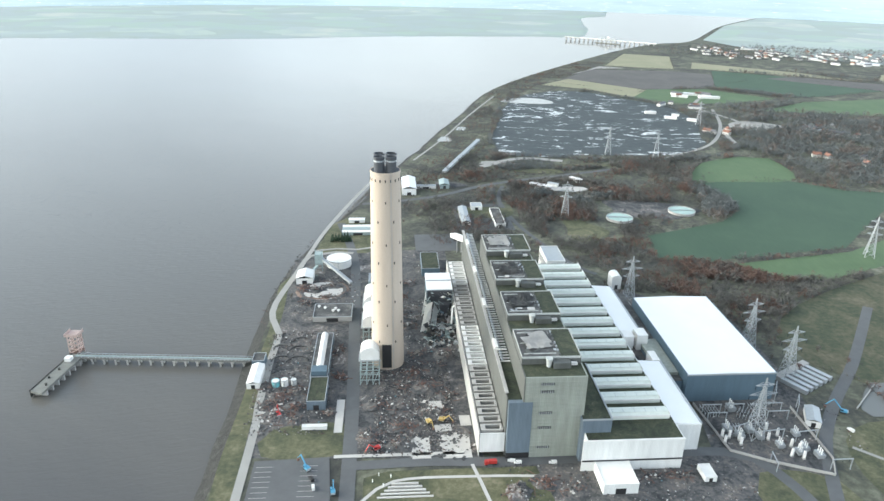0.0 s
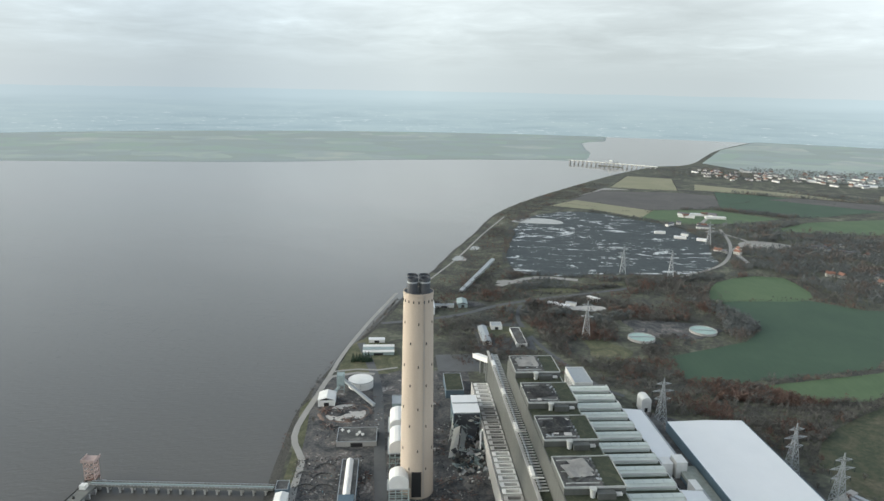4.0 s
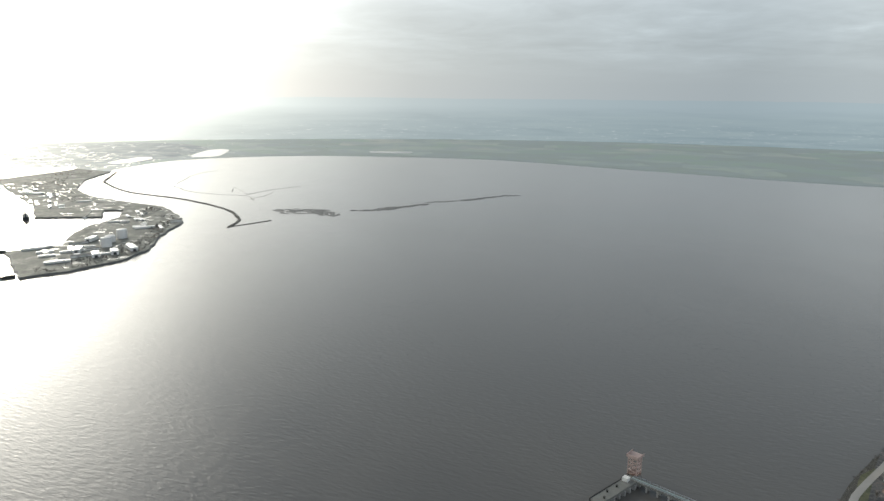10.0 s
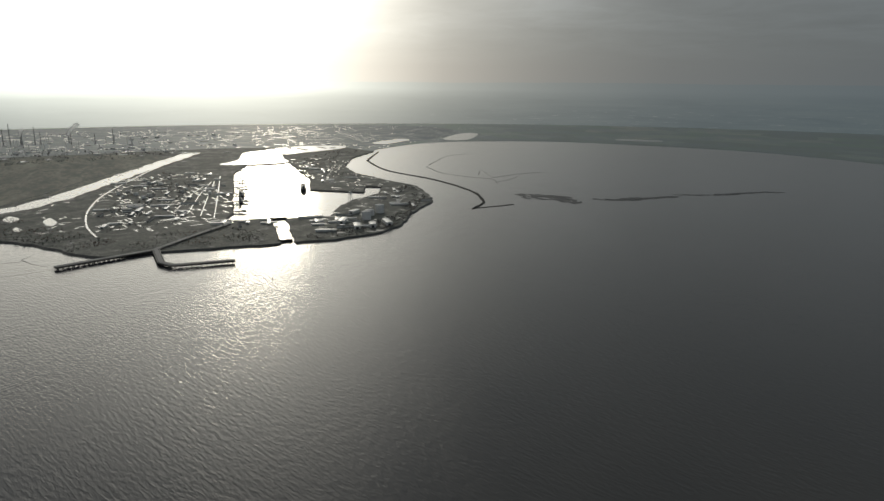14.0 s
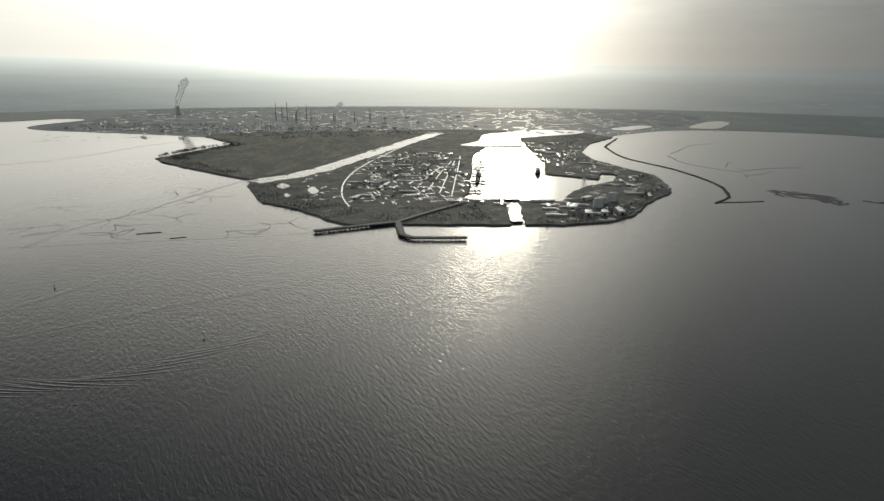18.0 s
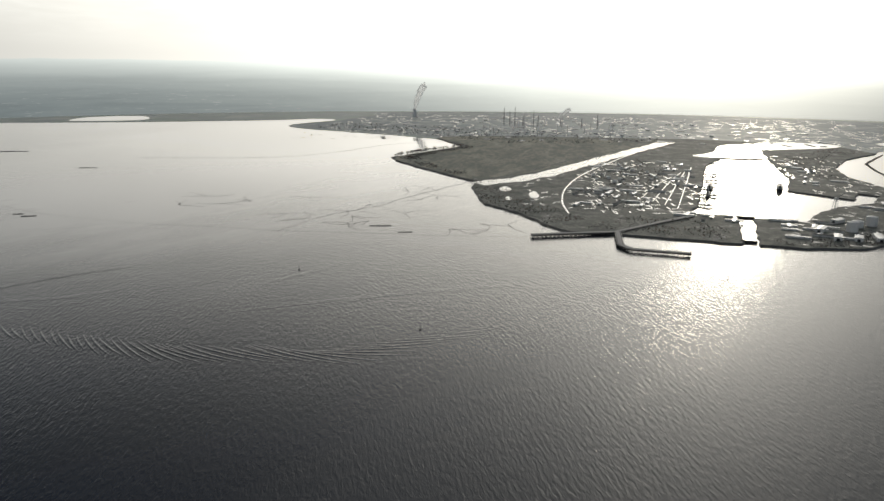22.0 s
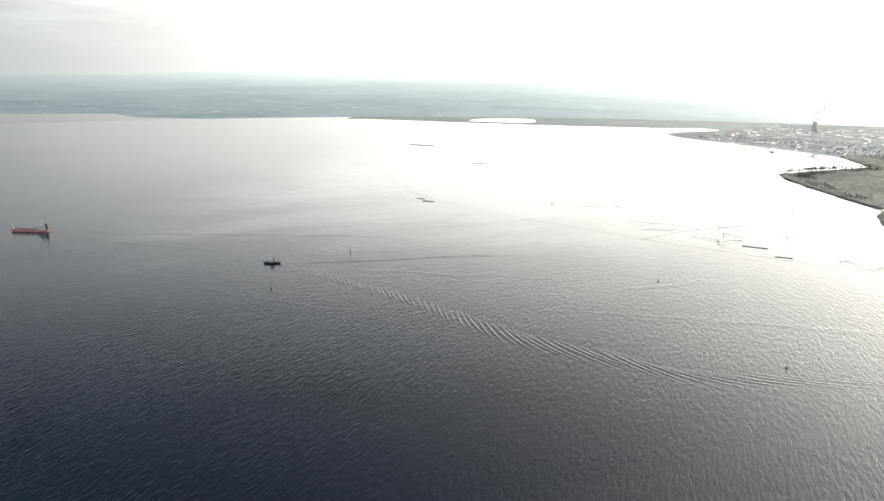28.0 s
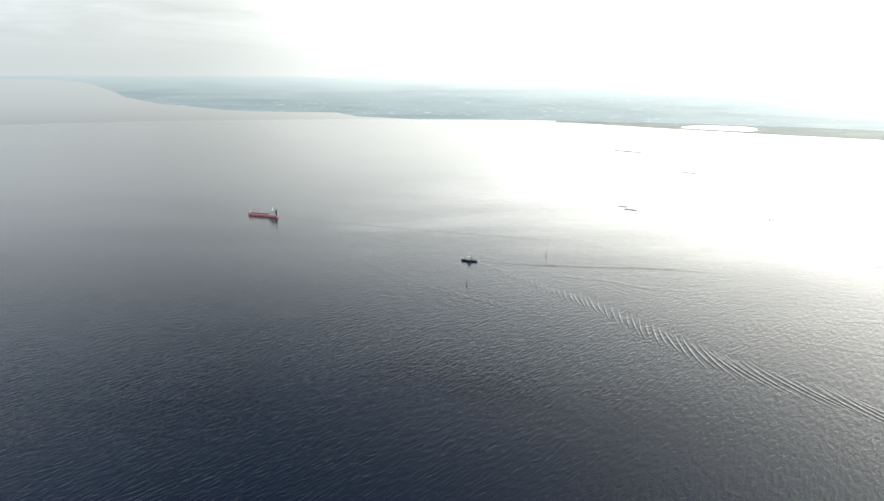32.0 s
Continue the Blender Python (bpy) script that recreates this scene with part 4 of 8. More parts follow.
# ---- power station ----
def build_chimney():
    t = thing("chimney", site(0, 0), "tall buff concrete power station chimney with four dark flues", "chimney")
    bm = bmesh.new()
    lathe(bm, [(13.4, 0), (12.9, 40), (12.3, 90), (11.7, 140), (11.3, 166), (11.5, 166.6), (11.5, 168.6), (10.9, 168.6), (10.8, 167.0)], 48)
    part("shaft", bm, CHIMNEY, t, smooth=False)
    hole = boxed((-0.42, 0.42, -0.5, 0.3, -1.0, 1.0))
    hole_me = mesh_of(hole, DARK)
    rows = [(162.5, 18, 0.0), (145.6, 6, 0.0), (129.9, 6, 0.5), (111.5, 6, 0.0), (95.9, 6, 0.5), (77.0, 6, 0.0), (62.3, 6, 0.5), (41.8, 6, 0.0), (26.0, 6, 0.5)]
    for z, k, off in rows:
        r = 13.4 - 2.1 * z / 166
        for i in range(k):
            a = (i + off) * 2 * math.pi / k
            w = part("window", hole_me, None, t)
            w.matrix_local = Matrix.Rotation(a, 4, "Z") @ pose(0, r, z)
    # soot streaks' ledge ring and duct opening
    part("duct_opening", boxed((-4.5, 3.2, -13.75, -9.5, 2.5, 24.0)), DARK, t, "tall dark duct opening")
    flue = bmesh.new()
    lathe(flue, [(3.9, 165), (3.9, 175.0), (4.15, 175.2), (4.15, 175.9), (3.9, 176.0), (3.9, 178.4), (4.2, 178.6), (4.2, 180), (3.6, 180), (3.6, 170)], 24)
    me = mesh_of(flue, FLUE)
    for x in (-4.5, 4.5):
        for y in (-4.5, 4.5):
            f = part("flue", me, None, t)
            f.location = (x, y, 0)
            band = part("flue_band", mesh_of(lathe(bmesh.new(), [(4.05, 176.2), (4.05, 177.4)], 24), GALV), None, f, "paler steel band")
    bm = lathe(bmesh.new(), [(10.9, 168.0), (10.9, 168.3)], 32)
    part("cap", bm, FLUE, t)
    for a in (200, 20):
        bm = bmesh.new()
        for k in range(56):
            z = 3 + k * 3
            beam(bm, (-0.4, -13.7 + 2.1 * z / 166, z), (0.4, -13.7 + 2.1 * z / 166, z), 0.12)
        for s in (-0.4, 0.4):
            beam(bm, (s, -13.7, 2), (s, -11.65, 168), 0.14)
        part("ladder", bm, GALV, t).rotation_euler = (0, 0, radians(a))


build_chimney()


def build_coal_bay():
    """The low bay along the boiler house, with a row of open-topped boxes on its roof."""
    t = thing("mill_bay", site(62, -124), "long low white-walled bay with roof openings", "industrial building")
    L, W, H = 290, 18.6, 15
    part("wall", boxed((0, 0.6, 0, L, 0, H)), CONCRETE, t)
    part("wall", boxed((W - 0.6, W, 0, L, 0, H)), CONCRETE, t)
    part("wall", boxed((0.6, W - 0.6, L - 0.6, L, 0, H)), CONCRETE, t)
    front = part("front_wall", boxed((0.6, W - 0.6, 0, 0.6, 3.5, 19)), WHITE, t, "dirty white front wall")
    part("roof", boxed((0.6, W - 0.6, 0.6, L - 0.6, H - 0.6, H)), FELT, t, "grey roof deck")
    k = 0
    y = 3.0
    while y < L - 8:
        white = 80 < y < 146 or 228 < y < 284
        b = bmesh.new()
        d, w = 7.0, 15.0
        # a roof box: four walls round a recess
        box(b, 0, w, 0, 1.3, 0, 4.6)
        box(b, 0, w, d - 1.3, d, 0, 4.6)
        box(b, 0, 3.2, 1.3, d - 1.3, 0, 4.6)
        box(b, w - 1.5, w, 1.3, d - 1.3, 0, 4.6)
        bx = part("roof_box", b, OFF_WHITE if white else CONCRETE, t, "white sheeted roof box" if white else "")
        bx.location = (1.8, y, H)
        # dark floor paints the shade down an open box
        pit = part("recess", boxed((3.2, w - 1.5, 1.3, d - 1.3, 0.2, 1.4)), DARK if not white else PALE_CONCRETE, bx)
        y += 9.2
        k += 1
    part("parapet", boxed((0, 0.9, 0, L, H, 19.2)), CONCRETE, t)
    part("parapet", boxed((W - 0.8, W, 0, L, H, 19.0)), CONCRETE, t)


build_coal_bay()


def build_bunker_bay():
    t = thing("bunker_bay", site(79.7, -124), "tall narrow bunker bay with a mossy roof and pipes", "industrial building")
    L, W, H = 300, 10.2, 46
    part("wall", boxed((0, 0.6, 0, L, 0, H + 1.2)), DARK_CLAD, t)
    part("front_wall", boxed((0.8, 16.8, -3.6, 0, 5, H)), BLUE_CLAD, t, "blue-grey clad end wall")
    # solid dark block paints the shade under an open base
    part("front_wall", boxed((0.8, 16.8, -3.4, 0, 0, 5)), DARK, t, "dark open base")
    part("back_wall", boxed((0.6, W, L - 0.6, L, 0, H)), GREY_CLAD, t)
    part("roof", boxed((0.6, W, 0, L, H - 1.0, H)), MOSS, t, "mossy flat roof")
    part("gallery", boxed((-0.6, 1.9, 6, L + 4, H + 1.2, H + 1.9)), CONCRETE, t, "long roof edge gutter")
    for y0 in (62, 130, 196, 262):
        part("gallery_house", boxed((0.4, 3.0, y0, y0 + 13, H + 0.2, H + 3.4)), OFF_WHITE, t, "white gallery house")
    rung = mesh_of(boxed((2.6, 9.6, 0, 0.8, 0.5, 1.3)), OFF_WHITE)
    for i in range(72):
        if 8 < i:
            o = part("pipe_support", rung, None, t)
            o.location = (0, 10 + i * 4.0, H)
    for x, w in ((3.4, 0.9), (4.6, 0.4)):
        part("pipe", beam(bmesh.new(), (x, 46, H + 1.9), (x, L - 4, H + 1.9), w), GALV, t)
    for y in (60, 128):
        part("cross_pipe", beam(bmesh.new(), (1, y, H + 2.6), (8.5, y, H + 2.6), 0.9), OFF_WHITE, t)


build_bunker_bay()


def build_boiler_house():
    t = thing("boiler_house", site(90, -127), "massive grey-green clad boiler house with four raised roof blocks", "industrial building")
    L, W, H = 240, 42, 65
    part("wall", boxed((0, 0.8, 0, L, 0, H)), DARK_CLAD, t, "dark side wall")
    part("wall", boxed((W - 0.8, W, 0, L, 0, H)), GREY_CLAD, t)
    part("wall", boxed((0.8, W - 0.8, L - 0.8, L, 0, H)), GREY_CLAD, t)
    front = part("front_wall", boxed((0.8, W - 0.8, 0, 0.8, 0, H)), GREY_CLAD, t, "weathered grey-green front wall")
    for z in range(4, 64, 3):
        part("louvre_band", boxed((1.2, W - 1.2, -0.28, 0, z, z + 0.35)), GREY_CLAD, front)
    for z in (59, 53, 36, 24, 8):
        w = part("louvre", boxed((11, 20, -0.45, 0.1, z, z + 2.0)), DARK, front, "dark ventilation louvre")
        for i in range(6):
            part("vent_blade", boxed((11.2 + i * 1.5, 11.8 + i * 1.5, -0.6, -0.45, z, z + 2.0)), GALV, w)
    part("roof", boxed((0.8, W - 0.8, 0.8, L - 0.8, H - 1.2, H - 0.2)), MOSS, t, "mossy flat roof")
    for i in range(4):
        y0 = 16 + i * 61
        b = part("roof_block", boxed((0.4, W - 0.9, y0, y0 + 37.5, H - 0.2, H + 5.2)), DARK_CLAD, t, "raised roof block")
        part("coping", boxed((0.3, 0.75, y0 - 0.3, y0 + 37.8, H + 5.2, H + 5.9), (W - 1.2, W - 0.75, y0 - 0.3, y0 + 37.8, H + 5.2, H + 5.9),
                            (0.75, W - 1.2, y0 - 0.3, y0 + 0.2, H + 4.4, H + 5.9), (0.75, W - 1.2, y0 + 37.3, y0 + 37.8, H + 5.2, H + 5.9)), COPING, b, "weathered white coping")
        part("roof_cover", boxed((1.2, 26, y0 + 0.8, y0 + 36.8, H + 5.2, H + 5.5)), FELT, b)
        part("roof_cover", boxed((27.4, W - 1.6, y0 + 0.8, y0 + 36.8, H + 5.2, H + 5.6)), MOSS, b, "dark mossy roof cover")
        # the thin felt has lifted in one crumpled sheet
        sh = bmesh.new()
        torn = random.Random(40 + i)
        grid = []
        for u in range(9):
            row = []
            for v in range(9):
                q = Vector((u * 0.45, v * 0.45, 5.0 * i))
                row.append(sh.verts.new((-10 + u * 2.5 + torn.uniform(-0.15, 0.15), -10 + v * 2.6 + torn.uniform(-0.15, 0.15), 0.9 * noise.noise(q) + 0.12 * torn.random())))
            grid.append(row)
        for u in range(8):
            for v in range(8):
                if not (v > 5 and u < (3 + i % 3)) and not (u > 6 and v < 2):
                    sh.faces.new((grid[u][v], grid[u + 1][v], grid[u + 1][v + 1], grid[u][v + 1]))
        bmesh.ops.solidify(sh, geom=sh.faces[:], thickness=0.18)
        slab = part("loose_sheet", sh, SHEET if i in (0, 3) else FELT, b, "lifted crumpled roof sheet")
        slab.matrix_local = pose(14, y0 + 20, H + 6.9, 2, 3, 14 - 9 * (i % 2))
        for k in range(16):
            w, d = torn.uniform(1.0, 4.5), torn.uniform(1.5, 7)
            o = part("torn_sheet", boxed((-w / 2, w / 2, -d / 2, d / 2, 0, 0.12)), torn.choice((FELT, FELT, DARK_CLAD, GALV, SHEET)), b)
            o.matrix_local = pose(torn.uniform(3, 25), y0 + torn.uniform(3, 34), H + torn.uniform(5.7, 6.3), torn.uniform(-7, 7), torn.uniform(-7, 7), torn.uniform(0, 180))
        for k in range(7):
            o = part("vent", boxed((-0.5, 0.5, -0.6, 0.6, 0, 1.3)), torn.choice((GALV, DARK_CLAD)), b)
            o.location = (26.7, y0 + 3 + k * 5, H + 5.2)
        for k in range(3):
            o = part("kerb_wall", boxed((-11, 11, -0.2, 0.2, 0, 0.7)), COPING, b)
            o.location = (13.6, y0 + 4 + k * 14, H + 5.5)
        part("cowl", lathe(bmesh.new(), [(1.7, H - 0.2), (1.9, H + 3), (2.5, H + 6.2)], 14, 18.6, y0 - 2.6), COPING, b, "pale tapered vent cowl")
        part("plant_room", boxed((21, 33, y0 - 6, y0 - 0.5, H - 0.2, H + 4)), DARK_CLAD, b)
        part("vent_box", boxed((30, 38, y0 - 3, y0 - 0.5, H + 0.4, H + 2.0)), OFF_WHITE, b)


build_boiler_house()


def build_turbine_hall():
    t = thing("turbine_hall", site(132, -142), "long white turbine hall with ridged north-light roof", "industrial building")
    L, H = 286, 24
    X1 = 66
    part("wall", boxed((0, 0.6, 0, L, 0, H)), WHITE, t)
    part("wall", boxed((X1 - 0.6, X1, 0, L, 0, H)), WHITE, t)
    part("back_wall", boxed((0.6, X1 - 0.6, L - 0.6, L, 0, H)), WHITE, t)
    f = part("front_wall", boxed((-3, X1, -0.6, 0, 0, H)), WHITE, t, "white clad front wall")
    part("window_band", boxed((-2.8, X1 - 0.2, -0.72, -0.6, 7.6, 9.0)), DARK, f, "dark window band")
    part("sill", boxed((-3, X1, -0.85, -0.6, 7.1, 7.6)), OFF_WHITE, f)
    part("coping", boxed((-3, X1, -0.8, 0.4, H, H + 0.8)), OFF_WHITE, f)
    part("roof", boxed((0.6, X1 - 0.6, 0, L - 0.6, H - 1.0, H)), MOSS, t, "dark mossy valley roof")
    n = 14
    for i in range(n):
        y = 22 + i * 18.8
        b = bmesh.new()
        # a north-light: a broad low vault with a pale crown
        prof = [(0, 0), (0.4, 3.0), (2.2, 4.2), (7.0, 4.6), (9.6, 3.6), (10.6, 0)]
        a0 = [b.verts.new((0.6, py, pz)) for py, pz in prof]
        a1 = [b.verts.new((X1 - 3, py, pz)) for py, pz in prof]
        for j in range(5):
            b.faces.new((a0[j], a1[j], a1[j + 1], a0[j + 1]))
        b.faces.new(a0)
        b.faces.new(a1[::-1])
        bmesh.ops.recalc_face_normals(b, faces=b.faces)
        r = part("north_light", b, RIDGE, t, "grey ridged roof light")
        r.location = (0, y, H)
        part("glazing_strip", boxed((0.7, X1 - 3.1, 2.2, 6.9, 4.55, 4.75)), RIDGE, r)
        part("end_fascia", boxed((X1 - 3, X1 - 2.6, 0, 10.4, 0, 4.8)), OFF_WHITE, r)
        part("front_fascia", boxed((0.6, X1 - 2.6, -0.35, 0.0, 1.8, 3.4)), OFF_WHITE, r)
        for k in range(1, 8):
            part("seam", boxed((k * 7.8, k * 7.8 + 0.2, 2.3, 6.9, 4.75, 4.87)), GALV, r)
    # heater bay roof on the far side, sloping, in two lengths
    for y0, y1 in ((18, 98), (146, 234)):
        b = bmesh.new()
        prism(b, [(X1, y0), (X1 + 19, y0), (X1 + 19, y1), (X1, y1)], 0, 0, 0, [23.5, 22.0, 22.0, 23.5])
        s = part("side_bay", b, WHITE_ROOF, t, "white-roofed side bay")
        part("end_wall", boxed((X1 + 0.1, X1 + 19.1, y0 - 0.5, y0, 0, 21.6)), WHITE, s)
        part("side_wall", boxed((X1 + 19, X1 + 19.5, y0, y1, 0, 21.8)), WHITE, s)
        part("gutter", boxed((X1 + 18.6, X1 + 19.8, y0, y1, 22.0, 22.6)), GALV, s)
    # open gap between, half taken down
    part("broken_bay", boxed((X1, X1 + 19, 98, 146, 0, 12)), YARD, t, "broken open bay full of debris")
    for x0, y0, w, d, h in ((X1 + 1, 134, 9, 11, 24), (X1 + 12, 132, 9, 13, 26), (X1 + 14, 100, 6, 14, 22)):
        part("stub", boxed((x0, x0 + w, y0, y0 + d, 10, h)), OFF_WHITE, t, "white stub of wall")
    # front annexe against the boiler house
    ann = part("annexe", boxed((-2, 18, 9, 78, 0, 34)), BLUE_CLAD, t, "blue-grey annexe with a mossy roof")
    part("annexe_roof", boxed((-1.4, 17.4, 9.6, 78, 34, 34.3)), MOSS, ann)
    part("coping", boxed((17.4, 18.3, 8.7, 78, 34, 34.9), (-2, 17.4, 8.7, 9.5, 34, 34.9)), GALV, ann)


build_turbine_hall()


def build_store():
    t = thing("white_store", site(230, -68), "huge store with a clean white roof and slate walls", "warehouse")
    W, L, H = 71, 131, 24
    for b, lab in (((0, W, 0, 0.6, 0, H), "front_wall"), ((0, W, L - 0.6, L, 0, H), "back_wall"), ((0, 0.6, 0.6, L - 0.6, 0, H), "wall"), ((W - 0.6, W, 0.6, L - 0.6, 0, H), "wall")):
        w = part(lab, boxed(b), SLATE_CLAD, t)
    part("roof", prism(bmesh.new(), [(0.3, 0.3), (W / 2, 0.3), (W - 0.3, 0.3), (W - 0.3, L - 0.3), (W / 2, L - 0.3), (0.3, L - 0.3)], H - 0.5, 0, 0, [H + 0.4, H + 1.4, H + 0.4, H + 0.4, H + 1.4, H + 0.4]), WHITE_ROOF, t, "clean white roof")
    part("trim", boxed((-0.3, W + 0.3, -0.3, 0.3, H - 0.4, H + 0.7)), GALV, t)
    part("trim", boxed((-0.3, 0.3, 0.3, L, H - 0.4, H + 0.7)), SLATE_CLAD, t)
    part("trim", boxed((W - 0.3, W + 0.3, 0.3, L, H - 0.4, H + 0.7)), SLATE_CLAD, t)
    for i in range(1, 12):
        part("roof_seam", boxed((W / 2 - 0.5, W / 2 + 0.5, i * 10.9, i * 10.9 + 0.12, H + 1.3, H + 1.48)), WHITE_ROOF, t)
    ann = thing("link_building", site(214, -62), "grey-roofed link building beside the store", "industrial building")
    part("body", boxed((0, 15.5, 0, 150, 0, 15)), SLATE_CLAD, ann)
    part("roof", boxed((0, 15.5, 0, 150, 15, 15.5)), FELT, ann)
    part("lean_to", boxed((0, 15, 8, 60, 15.5, 18)), GREY_CLAD, ann)


build_store()
# ---- jetty ----
def build_jetty():
    t = thing("jetty", Matrix.Identity(4), "long concrete jetty on piles with a steel tower at its head", "jetty")
    y0, y1, x0, x1 = 499, 507, -236, -88
    deck = part("deck", boxed((x0, x1, y0 + 1, y1 - 1, 5.2, 6.4)), TIMBER, t)
    for s in (y0 + 1.0, y1 - 1.4):
        rail = part("rail", boxed((x0, x1, s, s + 0.4, 7.3, 7.6)), GALV, deck)
        for i in range(50):
            part("rail_post", boxed((x0 + i * 3, x0 + i * 3 + 0.3, s, s + 0.4, 6.4, 7.3)), GALV, rail)
    part("pipe_run", boxed((x0, x1, y0 + 3, y0 + 4.2, 6.4, 7.4)), STEEL, deck)
    for i in range(15):
        x = x0 + 4 + i * 9.8
        part("trestle", boxed((x, x + 1.3, y0 + 1.2, y0 + 2.4, -4, 5.2), (x, x + 1.3, y1 - 2.4, y1 - 1.2, -4, 5.2), (x - 0.2, x + 1.5, y0 + 0.8, y1 - 0.8, 4.2, 5.2)), CONCRETE, t)
    head = bmesh.new()
    prism(head, [(-246, 452), (-236, 449), (-230, 509), (-240, 516)], 4.2, 6.2)
    h = part("jetty_head", head, TIMBER, t, "angled jetty head")
    for i in range(9):
        y = 455 + i * 7
        x = -245 + i * 0.9
        part("pile_wall", boxed((x, x + 9.5, y, y + 1.6, -4, 4.2)), CONCRETE, h)
    part("fender_wall", boxed((-247, -246.2, 452, 512, 0.5, 6.6)), ROCK, h).matrix_local = Matrix.Translation((-246.5, 452, 0)) @ Matrix.Rotation(radians(-5.5), 4, "Z") @ Matrix.Translation((246.5, -452, 0))
    part("cabin", boxed((-241, -236, 494, 499, 6.2, 9.4)), OFF_WHITE, h, "small pale cabin")
    for x, y in ((-241, 470), (-239, 482), (-238, 460)):
        part("bollard", lathe(bmesh.new(), [(0.9, 6.2), (0.7, 7.4), (1.1, 7.8)], 10, x, y), ROCK, h)
    tw = part("tower", boxed((-243.5, -234.5, 507, 516, 5.8, 6.6)), RUST, t, "pinkish steel lattice tower")
    for x in (-243, -235):
        for y in (507.5, 515.5):
            part("tower_leg", boxed((x - 0.35, x + 0.35, y - 0.35, y + 0.35, -3, 22.5)), PINK, tw)
    for z in (10, 14, 18, 22):
        for p, q in (((-243, 507.5, z), (-235, 507.5, z)), ((-243, 515.5, z), (-235, 515.5, z)), ((-243, 507.5, z), (-243, 515.5, z)), ((-235, 507.5, z), (-235, 515.5, z)),
                     ((-243, 507.5, z - 4), (-235, 507.5, z)), ((-243, 515.5, z), (-235, 515.5, z - 4)), ((-243, 507.5, z), (-243, 515.5, z - 4)), ((-235, 507.5, z - 4), (-235, 515.5, z))):
            part("tower_brace", beam(bmesh.new(), p, q, 0.5), PINK, tw)
    part("tower_platform", boxed((-244.5, -233.5, 506, 517, 22.5, 23.3)), PINK, tw)
    part("tower_rail", boxed((-244.5, -244.2, 506, 517, 23.3, 25), (-233.8, -233.5, 506, 517, 23.3, 25), (-244.2, -233.8, 506, 506.3, 23.3, 25)), PINK, tw)


PINK = surface("faded_red_oxide", (0.50, 0.38, 0.34), (0.30, 0.22, 0.19), 0.4, 3.0, 0.7)
build_jetty()


# ---- pylons ----
def build_pylon():
    t = thing("pylon", spot(344, 539), "tall grey lattice electricity pylon with three pairs of arms", "pylon", "pylons")
    H, w0, w1 = 50.0, 5.2, 1.1
    wid = lambda z: w0 + (w1 - w0) * min(z / 38.0, 1.0)
    legs = []
    for sx in (-1, 1):
        for sy in (-1, 1):
            b = bmesh.new()
            beam(b, (sx * w0, sy * w0, 0), (sx * w1, sy * w1, 38), 0.42)
            beam(b, (sx * w1, sy * w1, 38), (sx * 0.15, sy * 0.15, H), 0.36)
            part("leg", b, GALV, t)
    levels = [0, 8, 15, 21, 26, 30.5, 34.5, 38, 42]
    for k, (za, zb) in enumerate(zip(levels, levels[1:])):
        a, c = wid(za), wid(zb)
        for sx, sy, tx, ty in ((-1, -1, 1, -1), (1, -1, 1, 1), (1, 1, -1, 1), (-1, 1, -1, -1)):
            for p, q in (((sx * a, sy * a, za), (tx * c, ty * c, zb)), ((tx * a, ty * a, za), (sx * c, sy * c, zb)), ((sx * c, sy * c, zb), (tx * c, ty * c, zb))):
                part("brace", beam(bmesh.new(), p, q, 0.24), GALV, t)
    for z, r in ((28, 8.5), (36, 11), (43.5, 7.5)):
        for s in (-1, 1):
            b = bmesh.new()
            w = wid(z)
            for q in (-1, 1):
                beam(b, (s * w, q * w, z), (s * r, 0, z + 0.6), 0.28)
                beam(b, (s * w, q * w, z + 2.2), (s * r, 0, z + 0.6), 0.28)
            beam(b, (s * r * 0.6, -w * 0.4, z + 0.4), (s * r * 0.6, w * 0.4, z + 0.4), 0.2)
            arm = part("cross_arm", b, GALV, t)
            part("insulator", lathe(bmesh.new(), [(0.14, z - 3.2), (0.3, z - 2.8), (0.14, z - 2.0), (0.3, z - 1.4), (0.14, z - 0.4), (0.1, z + 0.5)], 6, s * r, 0), GLASS, arm)
    return t


pyl = build_pylon()
pyl.matrix_world = spot(344, 539, turn=12)
for x, y, r in ((357, 491, 10), (259, 626, 8), (573, 754, -20), (233, 869, -10), (436, 1168, -15), (360, 1196, -10), (300, 415, 10), (600, 1440, -15)):
    copy_thing(pyl, spot(x, y, turn=r))
# ---- rubble and site clutter ----
def island_mix(name, stops, rough=0.85):
    m, n = material(name)
    r = n.add("ShaderNodeNewGeometry").outputs["Random Per Island"]
    pos = n.add("ShaderNodeNewGeometry").outputs["Position"]
    grime = n.ramp(n.noise(pos, 1.2, 4.0, 0.6), [(0.3, 0.55), (0.7, 1.15)])
    col = n.mix(1.0, n.ramp(r, stops, "CONSTANT"), grime, "MULTIPLY")
    n.add("ShaderNodeOutputMaterial", Surface=n.add("ShaderNodeBsdfPrincipled", Base_Color=col, Roughness=rough).outputs[0])
    return m


DEBRIS = island_mix("mixed_debris", [(0.0, (0.08, 0.078, 0.076)), (0.25, (0.18, 0.165, 0.15)), (0.45, (0.12, 0.085, 0.072)), (0.62, (0.04, 0.04, 0.045)), (0.82, (0.33, 0.31, 0.29)), (0.93, (0.56, 0.55, 0.52)), (0.985, (0.12, 0.22, 0.25))])
